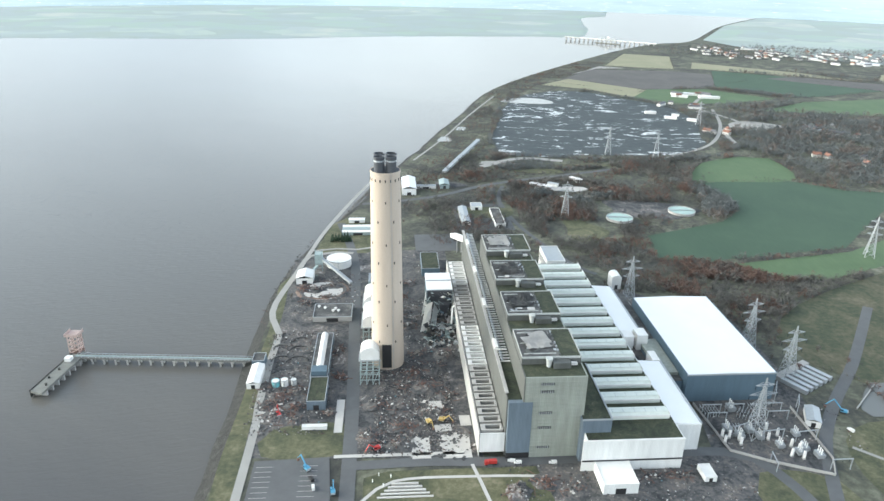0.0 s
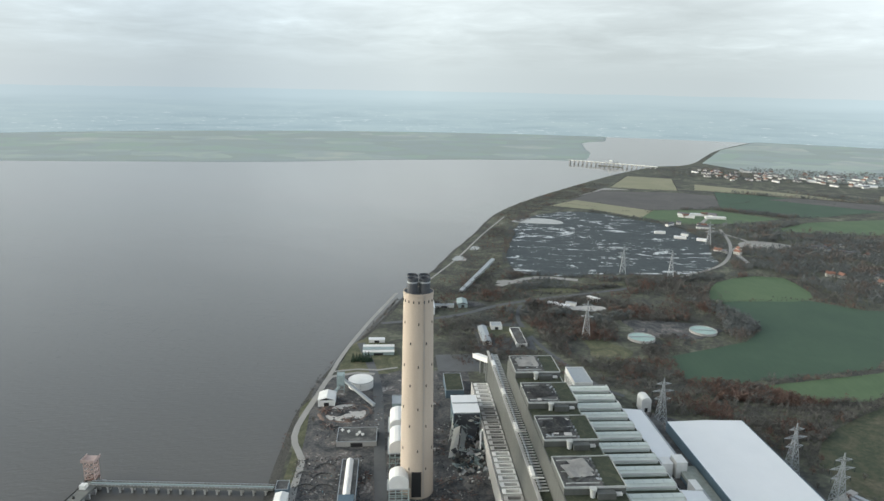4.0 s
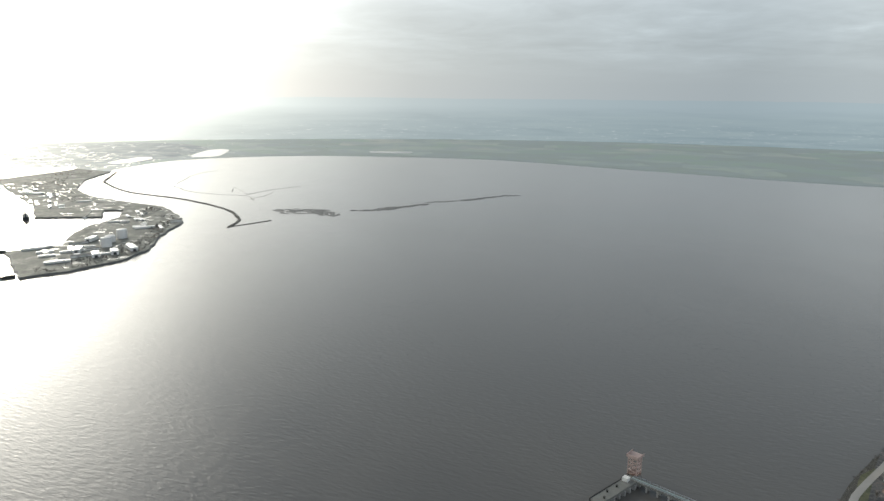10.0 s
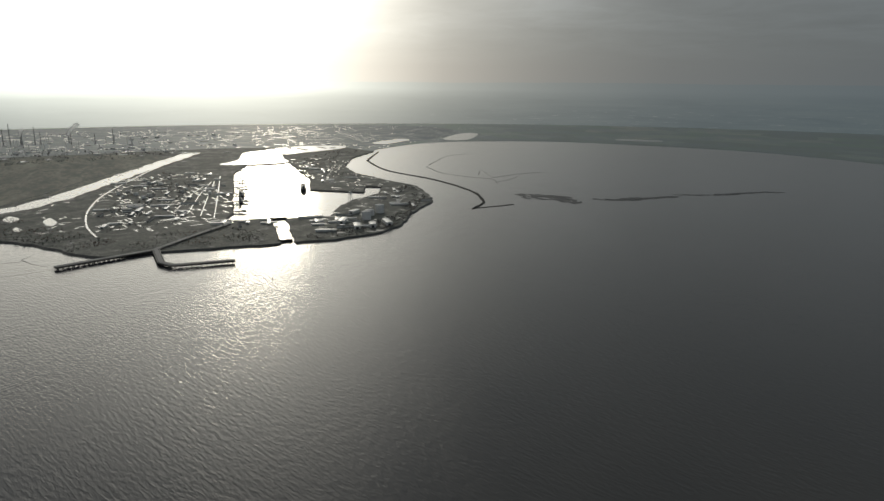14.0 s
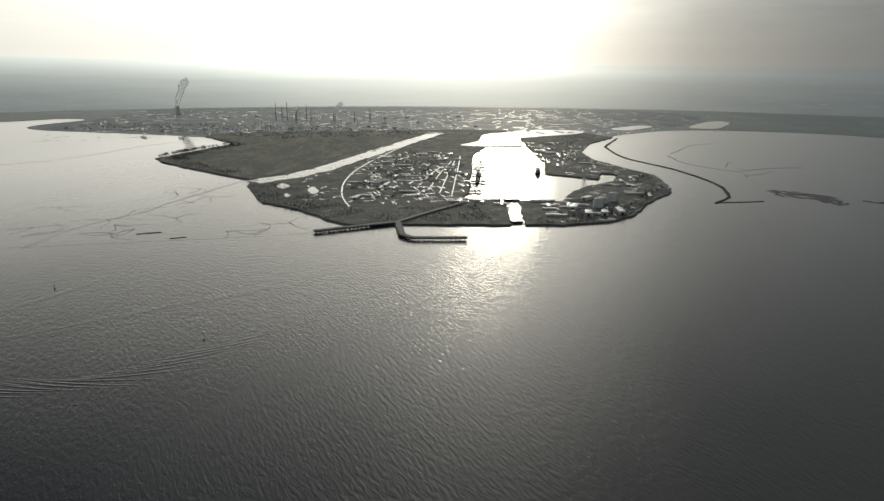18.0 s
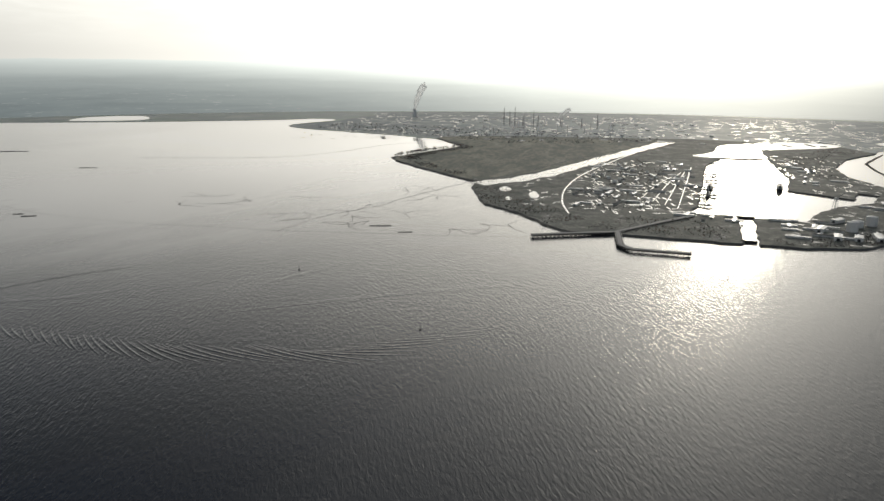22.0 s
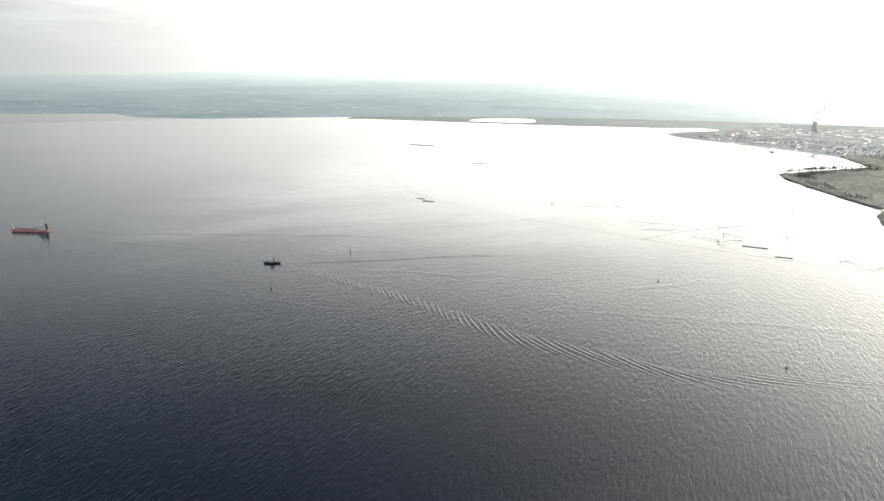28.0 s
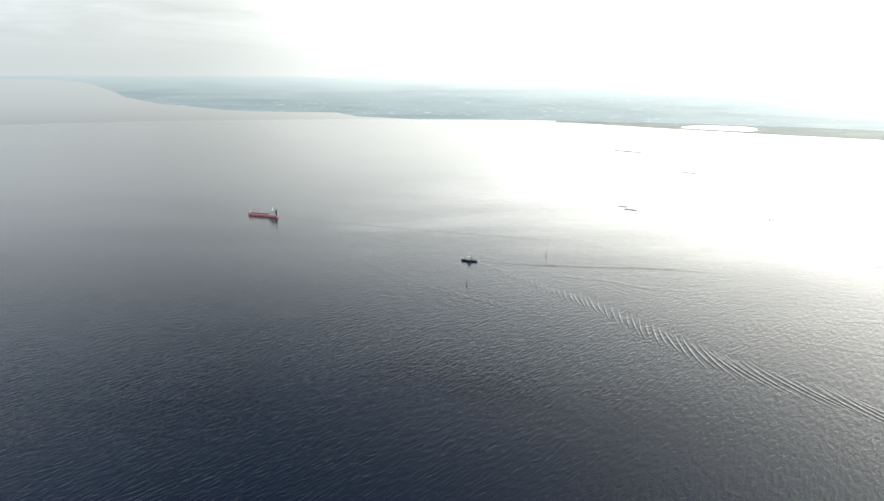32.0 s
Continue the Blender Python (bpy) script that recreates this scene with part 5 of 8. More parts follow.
SCRAP = island_mix("rusty_scrap", [(0.0, (0.15, 0.085, 0.065)), (0.4, (0.10, 0.065, 0.055)), (0.65, (0.08, 0.07, 0.07)), (0.88, (0.34, 0.31, 0.29))])
rnd = random.Random(7)


def chunks(bm, k, rx, ry, size, height=0.0, flat=0.5):
    for _ in range(k):
        u, v = rnd.gauss(0, 0.42), rnd.gauss(0, 0.42)
        x, y = u * rx, v * ry
        s = size * rnd.uniform(0.35, 1.3)
        z = height * max(0.0, 1 - (u * u + v * v) * 1.6)
        m = pose(x, y, z + s * 0.15, rnd.uniform(-25, 25), rnd.uniform(-25, 25), rnd.uniform(0, 180))
        b = [bm.verts.new(m @ Vector((sx * s * rnd.uniform(0.5, 1.2), sy * s * 0.6, sz * s * flat))) for sz in (-0.5, 0.5) for sx, sy in ((-0.5, -0.5), (0.5, -0.5), (0.5, 0.5), (-0.5, 0.5))]
        for f in ((0, 3, 2, 1), (4, 5, 6, 7), (0, 1, 5, 4), (1, 2, 6, 5), (2, 3, 7, 6), (3, 0, 4, 7)):
            bm.faces.new([b[i] for i in f])


def heap(a, b, rx, ry, h, mat=None, label="grey heap of broken concrete and bent steel", k=60):
    t = thing("rubble_heap", site(a, b), label, "rubble", "rubble heaps")
    bm = bmesh.new()
    ring = 14
    prev = None
    for j, (f, z) in enumerate(((1.0, 0.0), (0.8, 0.35), (0.5, 0.8), (0.2, 1.0))):
        cur = [bm.verts.new((rx * f * (1 + 0.25 * rnd.uniform(-1, 1)) * math.cos(2 * math.pi * i / ring), ry * f * (1 + 0.25 * rnd.uniform(-1, 1)) * math.sin(2 * math.pi * i / ring), z * h * rnd.uniform(0.75, 1.2))) for i in range(ring)]
        if prev:
            for i in range(ring):
                bm.faces.new((prev[i], prev[(i + 1) % ring], cur[(i + 1) % ring], cur[i]))
        prev = cur
    bm.faces.new(prev)
    part("mound", bm, YARD, t)
    bm = bmesh.new()
    chunks(bm, k, rx, ry, 1.7, h)
    tagged(part("debris", bm, mat or DEBRIS, t), kind="stuff")
    for _ in range(12):
        x, y, an, ln = rnd.gauss(0, 0.4) * rx, rnd.gauss(0, 0.4) * ry, rnd.uniform(0, 6.3), rnd.uniform(3, 8)
        z = h * 0.7 * max(0, 1 - (x / rx) ** 2 - (y / ry) ** 2) + 0.4
        part("bent_beam", beam(bmesh.new(), (x, y, z), (x + ln * math.cos(an), y + ln * math.sin(an), z + rnd.uniform(-0.3, 1.6)), 0.35), RUST, t)


HEAPS = [(-10, -62, 11, 9, 3.5), (6, -66, 12, 10, 3.0), (12, -90, 14, 7, 2.2), (-14, -100, 9, 8, 3.5), (8, -112, 12, 6, 3.0), (34, -74, 12, 9, 2.0), (30, -40, 14, 10, 3.2), (14, -36, 9, 8, 2.5),
         (46, -52, 9, 8, 2.4), (38, -14, 11, 10, 4.0), (20, -20, 9, 7, 3.0), (26, 10, 8, 8, 3.0), (48, 6, 9, 9, 4.5), (-84, -74, 12, 9, 2.5), (-70, -62, 12, 8, 2.2), (-92, -60, 8, 8, 2.0),
         (-68, -78, 10, 6, 2.0), (-96, -34, 7, 8, 1.8), (-84, -48, 10, 7, 1.8), (-70, -40, 8, 6, 2.0), (-72, 138, 15, 10, 2.5), (-58, 146, 14, 9, 2.2), (-86, 140, 9, 9, 2.4), (-60, 122, 12, 6, 1.8),
         (-80, 108, 8, 5, 1.4), (20, 150, 10, 8, 2.0), (14, 118, 8, 7, 1.8), (12, 84, 7, 10, 2.0), (20, 60, 7, 8, 2.4), (84, -160, 10, 10, 2.6), (104, -152, 12, 8, 2.4), (122, -158, 9, 9, 2.2),
         (176, -150, 14, 6, 1.8), (196, -152, 12, 6, 1.8), (-38, -22, 5, 6, 1.4), (-42, 20, 5, 9, 1.4), (-44, -70, 6, 5, 2.0), (40, 190, 9, 7, 1.6)]
for i, (a, b, rx, ry, h) in enumerate(HEAPS):
    if i % 4 == 2:
        heap(a, b, rx, ry, h, SCRAP, "rust-brown heap of cut steel scrap")
    else:
        heap(a, b, rx, ry, h)

bm = bmesh.new()
for cx, cy, w, d, k in ((20, -60, 60, 120, 4200), (-75, -20, 60, 150, 2200), (-60, 130, 60, 90, 900), (40, 60, 50, 110, 1000), (160, -155, 160, 40, 700), (290, -100, 110, 60, 260), (20, -110, 80, 26, 500)):
    for _ in range(k):
        p = PLANT @ Vector((cx + rnd.uniform(-0.5, 0.5) * w, cy + rnd.uniform(-0.5, 0.5) * d, 0))
        s = rnd.choice((0.3, 0.35, 0.45, 0.55, 0.7, 0.9, 1.3))
        m = pose(p.x, p.y, 5.1 + s * 0.2, rnd.uniform(-20, 20), rnd.uniform(-20, 20), rnd.uniform(0, 180))
        v = [bm.verts.new(m @ Vector((sx * s * rnd.uniform(0.5, 1.8), sy * s * 0.6, sz * s * 0.5))) for sz in (-0.5, 0.5) for sx, sy in ((-0.5, -0.5), (0.5, -0.5), (0.5, 0.5), (-0.5, 0.5))]
        for f in ((4, 5, 6, 7), (0, 1, 5, 4), (1, 2, 6, 5), (2, 3, 7, 6), (3, 0, 4, 7)):
            bm.faces.new([v[i] for i in f])
solid("scattered_debris", bm, DEBRIS, Matrix.Identity(4), "scattered bricks, sheet and steel over the yard", "debris", kind="stuff")

# broken floor slabs left in the yard
for a, b, w, d, tr in ((23, -114, 13, 22, 1), (48, -113, 20, 25, 0), (57, -84, 8, 12, 2), (40, -92, 12, 8, 5), (8, -120, 90, 3.0, 0), (-86, -62, 14, 10, 8), (-36, -74, 6, 40, 0), (36, -66, 10, 14, 0)):
    solid("floor_slab", boxed((-w / 2, w / 2, -d / 2, d / 2, 0.1, 0.45)), PALE_CONCRETE, site(a, b, 0.05, tr), "pale broken concrete floor slab in the yard", "slab", "floor slabs")


def shed(a, b, w, l, h, name, label, wall, roof, kind="flat", turn=0.0, base=None, windows=0, door=True, group="", z=0.0):
    """A plain industrial building: walls, roof of its kind, door and windows. a, b: its corner on the grid."""
    t = thing(name, base if base is not None else site(a, b, z, turn), label, "building", group)
    part("wall", boxed((0, w, 0, 0.3, 0, h)), wall, t)
    part("wall", boxed((0, w, l - 0.3, l, 0, h)), wall, t)
    part("wall", boxed((0, 0.3, 0.3, l - 0.3, 0, h)), wall, t)
    part("wall", boxed((w - 0.3, w, 0.3, l - 0.3, 0, h)), wall, t)
    if kind == "flat":
        part("roof", boxed((0.3, w - 0.3, 0.3, l - 0.3, h - 0.6, h - 0.25)), roof, t)
        part("coping", boxed((-0.1, 0.45, -0.1, l + 0.1, h, h + 0.25), (w - 0.45, w + 0.1, -0.1, l + 0.1, h, h + 0.25), (0.45, w - 0.45, -0.1, 0.45, h, h + 0.25), (0.45, w - 0.45, l - 0.45, l + 0.1, h, h + 0.25)), OFF_WHITE if wall in (WHITE, OFF_WHITE) else GALV, t)
    elif kind == "gable":
        part("roof", gable(bmesh.new(), 0, w, 0, l, h, h + w * 0.16, "y", 0.3), roof, t)
    elif kind == "cross":
        part("roof", gable(bmesh.new(), 0, w, 0, l, h, h + l * 0.16, "x", 0.3), roof, t)
    elif kind == "vault":
        bm = bmesh.new()
        k = 9
        a0 = [bm.verts.new((w / 2 - w / 2 * math.cos(math.pi * i / k), -0.2, h + w * 0.38 * math.sin(math.pi * i / k))) for i in range(k + 1)]
        a1 = [bm.verts.new((v.co.x, l + 0.2, v.co.z)) for v in a0]
        for i in range(k):
            bm.faces.new((a0[i], a0[i + 1], a1[i + 1], a1[i]))
        bm.faces.new(a0)
        bm.faces.new(a1[::-1])
        bmesh.ops.recalc_face_normals(bm, faces=bm.faces)
        part("roof", bm, roof, t, smooth=False)
    if door:
        part("door", boxed((w * 0.35, w * 0.65, -0.12, 0, 0.05, min(h * 0.75, 4.5))), DARK, t, "dark roller door")
    for i in range(windows):
        y = l * (i + 0.6) / (windows + 0.2)
        part("window", boxed((-0.08, 0, y - 0.9, y + 0.9, h * 0.45, h * 0.8)), GLASS, t)
        part("window", boxed((w, w + 0.08, y - 0.9, y + 0.9, h * 0.45, h * 0.8)), GLASS, t)
    return t


# the long workshop west of the works road
s = shed(-62, -32, 14, 70, 7, "workshop", "long slate-clad workshop with a pale vaulted roof light", SLATE_CLAD, FELT, "flat", windows=6)
bm = bmesh.new()
for i in range(8):
    x0, x1 = 3.6 + 6 * i / 8, 3.6 + 6 * (i + 1) / 8
    z0, z1 = 7 + 2.6 * math.sin(math.pi * i / 8), 7 + 2.6 * math.sin(math.pi * (i + 1) / 8)
    v = [bm.verts.new(c) for c in ((x0, 14, z0), (x1, 14, z1), (x1, 68, z1), (x0, 68, z0))]
    bm.faces.new(v)
for y in (14, 68):
    bm.faces.new([bm.verts.new((3.6 + 6 * i / 8, y, 7 + 2.6 * math.sin(math.pi * i / 8))) for i in range(9)])
bmesh.ops.recalc_face_normals(bm, faces=bm.faces)
part("roof_vault", bm, OFF_WHITE, s, "pale vaulted roof light")
part("upper_room", boxed((1, 13, 2, 11, 6.5, 11)), SLATE_CLAD, s)
shed(-61, -66, 14, 33, 8, "workshop", "blue-grey workshop with a green mossy flat roof", BLUE_CLAD, MOSS, windows=4)
shed(-70, 71, 36, 27, 5, "pump_house", "low grey flat-roofed building with white roof vents", CONCRETE, FELT, windows=4)
for dx, dy in ((-52, 84), (-47, 84), (-50, 88), (-66, 93), (-60, 90)):
    solid("roof_vent", boxed((-1.4, 1.4, -0.6, 0.6, 0, 1.2), (-0.5, 0.5, -2.2, 2.2, 0, 0.9)), OFF_WHITE, site(dx, dy, 4.75), "white roof vent on a flat roof", "vent", "roof vents")
shed(-95, 152, 17, 20, 7, "white_shed", "white shed beside the shore track", WHITE, OFF_WHITE, "gable")
shed(-111, -36, 10, 28, 5, "white_store_shed", "long white-roofed shed at the jetty root", OFF_WHITE, OFF_WHITE, "gable")
shed(-112, -6, 10, 13, 7, "jetty_house", "dark slate jetty house", SLATE_CLAD, FELT)
shed(36, 168, 19, 44, 9, "switch_house", "dark-walled building with a mossy green roof", SLATE_CLAD, MOSS)
shed(138, -165, 23, 24, 8, "contractors_store", "white flat-roofed building before the turbine hall", WHITE, OFF_WHITE)
shed(209, -157, 8, 13, 4, "site_cabin", "small white cabin beside the turbine hall", WHITE, OFF_WHITE)
shed(166, 146, 19, 40, 26, "switch_block", "pale grey block behind the turbine hall", OFF_WHITE, GALV, "flat", windows=8)
shed(94, 318, 11, 58, 5, "office_row", "long grey-roofed office row", OFF_WHITE, GALV, "gable", windows=8)
shed(136, 310, 13, 60, 5, "office_row", "long flat white office row", WHITE, FELT, windows=8)
shed(112, 374, 15, 16, 6, "cabin", "small white two-storey cabin", OFF_WHITE, GALV, windows=3)
shed(20, 440, 20, 55, 10, "shore_shed", "white shed with a dark open end", WHITE, WHITE_ROOF, "gable")
shed(-50, 330, 20, 8, 4, "store", "long low white store by the shore", OFF_WHITE, WHITE_ROOF, "cross")
for i in range(3):
    shed(-56, 288 + i * 9, 38, 7, 4, "nursery_shed", "long low greenish shed by the shore", STEEL, OFF_WHITE if i != 1 else STEEL, "cross", windows=0, group="shore sheds")
shed(310, -102, 10, 20, 5, "relay_room", "pale grey relay building", OFF_WHITE, GALV, "gable", turn=-25)
shed(-62, -90, 18, 3.2, 3, "cabin", "row of white site cabins", OFF_WHITE, OFF_WHITE, windows=0, door=False)
shed(76, 470, 14, 26, 6, "transfer_house", "grey-green conveyor transfer house", STEEL, STEEL, "gable")
shed(40, 470, 30, 8, 4, "store", "low pale store near the conveyor", OFF_WHITE, GALV, "cross")
shed(232, 130, 10, 14, 12, "cooler", "pale silo-like cooler block", OFF_WHITE, OFF_WHITE, "vault")


def tank(m, r, h, label, mat, cone=0.12, name="storage_tank", group=""):
    t = thing(name, m, label, "tank", group)
    part("shell", lathe(bmesh.new(), [(r, 0), (r, h), (r - 0.15, h), (r - 0.15, h - 0.3)], 32, cap=False), mat, t)
    part("lid", lathe(bmesh.new(), [(r, h - 0.3), (r * 0.55, h - 0.3 + r * cone * 0.6), (0.3, h - 0.3 + r * cone)], 32), OFF_WHITE, t)
    part("rim", lathe(bmesh.new(), [(r + 0.12, h - 0.6), (r + 0.12, h)], 32, cap=False), GALV, t)
    bm = bmesh.new()
    for i in range(int(h / 0.6)):
        beam(bm, (-0.4, -r - 0.3, 0.5 + i * 0.6), (0.4, -r - 0.3, 0.5 + i * 0.6), 0.1)
    for sx in (-0.4, 0.4):
        beam(bm, (sx, -r - 0.3, 0), (sx, -r - 0.3, h + 0.8), 0.12)
    part("ladder", bm, GALV, t)
    return t


LID_GREEN = surface("pale_green_cover", (0.36, 0.47, 0.44), (0.24, 0.33, 0.30), 0.1, 1.0, 0.6)
tank(site(-54, 201), 13.5, 8.5, "broad pale oil tank with a shallow lid", OFF_WHITE, 0.06)
tank(site(-89, -32), 3.2, 5, "small turquoise process tank", TURQUOISE)
tank(site(-82, -32), 2.8, 6, "small white process tank", OFF_WHITE)
tank(site(-75, -31), 2.2, 5, "small white process tank", OFF_WHITE)
for x, y, r in ((305, 865, 17.5), (397, 897, 18)):
    t = thing("settling_tank", spot(x, y), "round pale green settling tank among scrub", "tank", "settling tanks")
    part("wall", lathe(bmesh.new(), [(r, 0), (r, 3.4), (r - 0.6, 3.4), (r - 0.6, 2.2)], 40, cap=False), CONCRETE, t)
    part("scum_cover", lathe(bmesh.new(), [(r - 0.6, 2.6), (0.5, 3.0)], 40), LID_GREEN, t, "pale green cover")
    part("bridge", boxed((-r, r, -0.8, 0.8, 3.4, 3.9)), GALV, t)

# silo tower with its inclined conveyors
t = thing("transfer_tower", site(-78, 184), "grey steel tower with inclined conveyors", "tower")
for x in (0, 7):
    for y in (0, 8):
        part("leg", boxed((x - 0.3, x + 0.3, y - 0.3, y + 0.3, 0, 22)), STEEL, t)
part("housing", boxed((-0.5, 7.5, -0.5, 8.5, 9, 20)), STEEL, t)
for z in (4, 8):
    for y in (-0.2, 7.8):
        part("frame_beam", boxed((-0.2, 7.2, y, y + 0.4, z, z + 0.4)), STEEL, t)
part("conveyor", beam(bmesh.new(), (7, 2, 14), (40, -36, 3), 3.0, 2.6), GALV, t, "long inclined conveyor")
part("conveyor", beam(bmesh.new(), (2, 0, 7), (-8, -20, 2), 2.4, 2.0), STEEL, t)
t = thing("ring_pit", site(-66, 136), "round earth pit full of pinkish spoil", "pit")
part("bank", lathe(bmesh.new(), [(26, 0), (23, 1.2), (20, 0.6)], 36, cap=False), YARD, t)
part("spoil", lathe(bmesh.new(), [(20, 0.5), (10, 0.9), (1, 1.4)], 24), PALE_CONCRETE, t)


# dust precipitators on steel frames beside the chimney
def build_precipitator(b0, low):
    t = thing("precipitator", site(-22, b0), "white rounded dust precipitator on a blue-green steel frame", "precipitator", "precipitators")
    for x in (0, 5, 10, 15):
        for y in (0, 10, 20, 28):
            part("leg", boxed((x - 0.35, x + 0.35, y - 0.35, y + 0.35, 0, 14)), STEEL, t)
    for z in (4.5, 9.5, 13.5):
        bm = bmesh.new()
        for x in (0, 5, 10, 15):
            beam(bm, (x, 0, z), (x, 28, z), 0.5)
        for y in (0, 10, 20, 28):
            beam(bm, (0, y, z), (15, y, z), 0.5)
        part("frame_level", bm, STEEL, t)
    bm = bmesh.new()
    for x in (0, 15):
        for y, q in ((0, 10), (10, 20), (20, 28)):
            beam(bm, (x, y, 0), (x, q, 13.5), 0.35)
            beam(bm, (x, q, 0), (x, y, 13.5), 0.35)
    for x, q in ((0, 5), (5, 10), (10, 15)):
        beam(bm, (x, 0, 0), (q, 0, 13.5), 0.35)
    part("bracing", bm, STEEL, t)
    y0 = 14 if low else 0
    bm = bmesh.new()
    k = 8
    prof = [(0, 14), (0, 20)] + [(7.5 - 7.5 * math.cos(math.pi * i / k), 20 + 5.5 * math.sin(math.pi * i / k)) for i in range(1, k)] + [(15, 20), (15, 14)]
    a0 = [bm.verts.new((x, y0, z)) for x, z in prof]
    a1 = [bm.verts.new((x, 28, z)) for x, z in prof]
    for i in range(len(prof)):
        j = (i + 1) % len(prof)
        bm.faces.new((a0[i], a0[j], a1[j], a1[i]))
    bm.faces.new(a0[::-1])
    bm.faces.new(a1)
    bmesh.ops.recalc_face_normals(bm, faces=bm.faces)
    part("casing", bm, OFF_WHITE, t, "white rounded casing")
    for i in range(3):
        part("rib", boxed((-0.25, 15.25, y0 + 2 + i * 5, y0 + 2.5 + i * 5, 14, 20.4)), OFF_WHITE, t)
    part("walkway", boxed((-1.6, 16.6, y0 - 1.6, y0, 14, 14.3), (-1.6, -0.3, y0, 28, 14, 14.3)), GALV, t)
    bm = bmesh.new()
    for i in range(10):
        beam(bm, (-1.5, y0 - 1.5 + i * 3, 14.3), (-1.5, y0 - 1.5 + i * 3, 15.5), 0.15)
    beam(bm, (-1.5, y0 - 1.5, 15.5), (-1.5, 27, 15.5), 0.15)
    part("handrail", bm, GALV, t)
    for x in (3.7, 11.2):
        part("hopper", lathe(bmesh.new(), [(0.6, 9.8), (3.2, 14)], 8, x, 21), STEEL, t)


build_precipitator(-34, True)
build_precipitator(34, False)
build_precipitator(72, False)
shed(-20, 108, 14, 22, 9, "fan_house", "grey louvred fan house", STEEL, GALV, windows=0)
shed(-20, 138, 14, 20, 9, "fan_house", "grey louvred fan house", STEEL, GALV, windows=0)

# half-demolished scrubber building
t = thing("ruined_scrubber", site(37, 40), "half-demolished scrubber block with a white top and torn cladding", "ruin")
part("upper_block", boxed((0, 24, 44, 80, 14, 25)), SLATE_CLAD, t)
part("torn_front", boxed((0.5, 23.5, 43.4, 44, 2, 24)), FLUE, t, "dark torn front")
part("roof", boxed((-0.4, 24.4, 43.6, 80.4, 25, 26)), WHITE_ROOF, t, "white roof")
part("roof_step", boxed((0, 24, 62, 63, 26, 26.8)), GALV, t)
for x in (0.5, 8, 16, 23.5):
    for y in (45, 56, 68, 79):
        part("column", boxed((x - 0.5, x + 0.5, y - 0.5, y + 0.5, 0, 14)), STEEL, t)
bm = bmesh.new()
rr = random.Random(3)
for i in range(110):
    y = rr.uniform(-8, 46)
    p = Vector((rr.uniform(0, 26), y, rr.uniform(0.3, 2 + 0.42 * (y + 10))))
    part("twisted_beam", beam(bmesh.new(), p, p + Vector((rr.uniform(-6, 6), rr.uniform(-7, 7), rr.uniform(-6, 4))), rr.uniform(0.25, 0.6)), rr.choice((STEEL, STEEL, GALV, FLUE)), t)
for pts, mat, nm in ((((-8, 2, 4), (-2, 22, 21), (5, 32, 19), (0, 6, 3)), OFF_WHITE, "torn_panel"), (((-3, 31, 22), (-1, 44, 25), (0, 44, 6), (-6, 27, 6)), WHITE, "torn_panel"),
                     (((1, 8, 4), (6, 30, 18), (10, 28, 12), (6, 10, 3)), GALV, "torn_panel"), (((24.5, 12, 0), (24.5, 34, 0), (25.5, 38, 15), (25, 22, 12)), SLATE_CLAD, "fallen_wall")):
    bm = bmesh.new()
    v = [bm.verts.new(p) for p in pts]
    f = bm.faces.new(v)
    bmesh.ops.solidify(bm, geom=[f], thickness=0.4)
    part(nm, bm, mat, t)
for i in range(120):
    bm = bmesh.new()
    w, l = rr.uniform(1.5, 5.5), rr.uniform(2.5, 8)
    grid = [[bm.verts.new((w * (u / 3 - 0.5), l * (v / 4 - 0.5), rr.uniform(-0.7, 0.7))) for u in range(4)] for v in range(5)]
    for v in range(4):
        for u in range(3):
            bm.faces.new((grid[v][u], grid[v][u + 1], grid[v + 1][u + 1], grid[v + 1][u]))
    bmesh.ops.solidify(bm, geom=bm.faces[:], thickness=0.15)
    y = rr.uniform(-18, 45)
    top = max(0.8, 0.40 * (y + 12))
    bmesh.ops.transform(bm, matrix=pose(rr.uniform(-4, 26), y, rr.uniform(0.6, top + 0.3), rr.uniform(-65, 65), rr.uniform(-65, 65), rr.uniform(0, 180)), verts=bm.verts)
    part("crumpled_sheet", bm, rr.choice((SLATE_CLAD, SLATE_CLAD, GALV, FLUE, STEEL, STEEL, OFF_WHITE, SHEET, DARK_CLAD)), t)
# torn core that still stands behind the wreck
part("core_wall", boxed((3, 21, 36, 43, 0, 13)), FLUE, t, "dark standing core")
part("bent_duct", beam(bmesh.new(), (21, 12, 6), (23, 26, 15), 1.4), OFF_WHITE, t)
part("bent_duct", beam(bmesh.new(), (23, 26, 15), (29, 34, 17), 1.4), OFF_WHITE, t)
bm = bmesh.new()
chunks(bm, 140, 20, 30, 2.4, 4)
bmesh.ops.translate(bm, verts=bm.verts, vec=(12, 12, 0.3))
part("debris", bm, DEBRIS, t)

# raised coal conveyor gallery at the back of the works
t = thing("conveyor_gallery", site(80, 170), "raised grey conveyor gallery on trestles", "conveyor")
part("gallery", beam(bmesh.new(), (6, 10, 36), (6, 40, 25), 7, 5), OFF_WHITE, t)
part("gallery", beam(bmesh.new(), (6, 40, 25), (-3, 86, 12), 7, 5), OFF_WHITE, t)
for y, x, z in ((20, 6, 30), (40, 6, 22), (62, 2, 16)):
    part("trestle", boxed((x - 3, x - 2, y - 0.6, y + 0.6, 0, z), (x + 2, x + 3, y - 0.6, y + 0.6, 0, z)), CONCRETE, t)
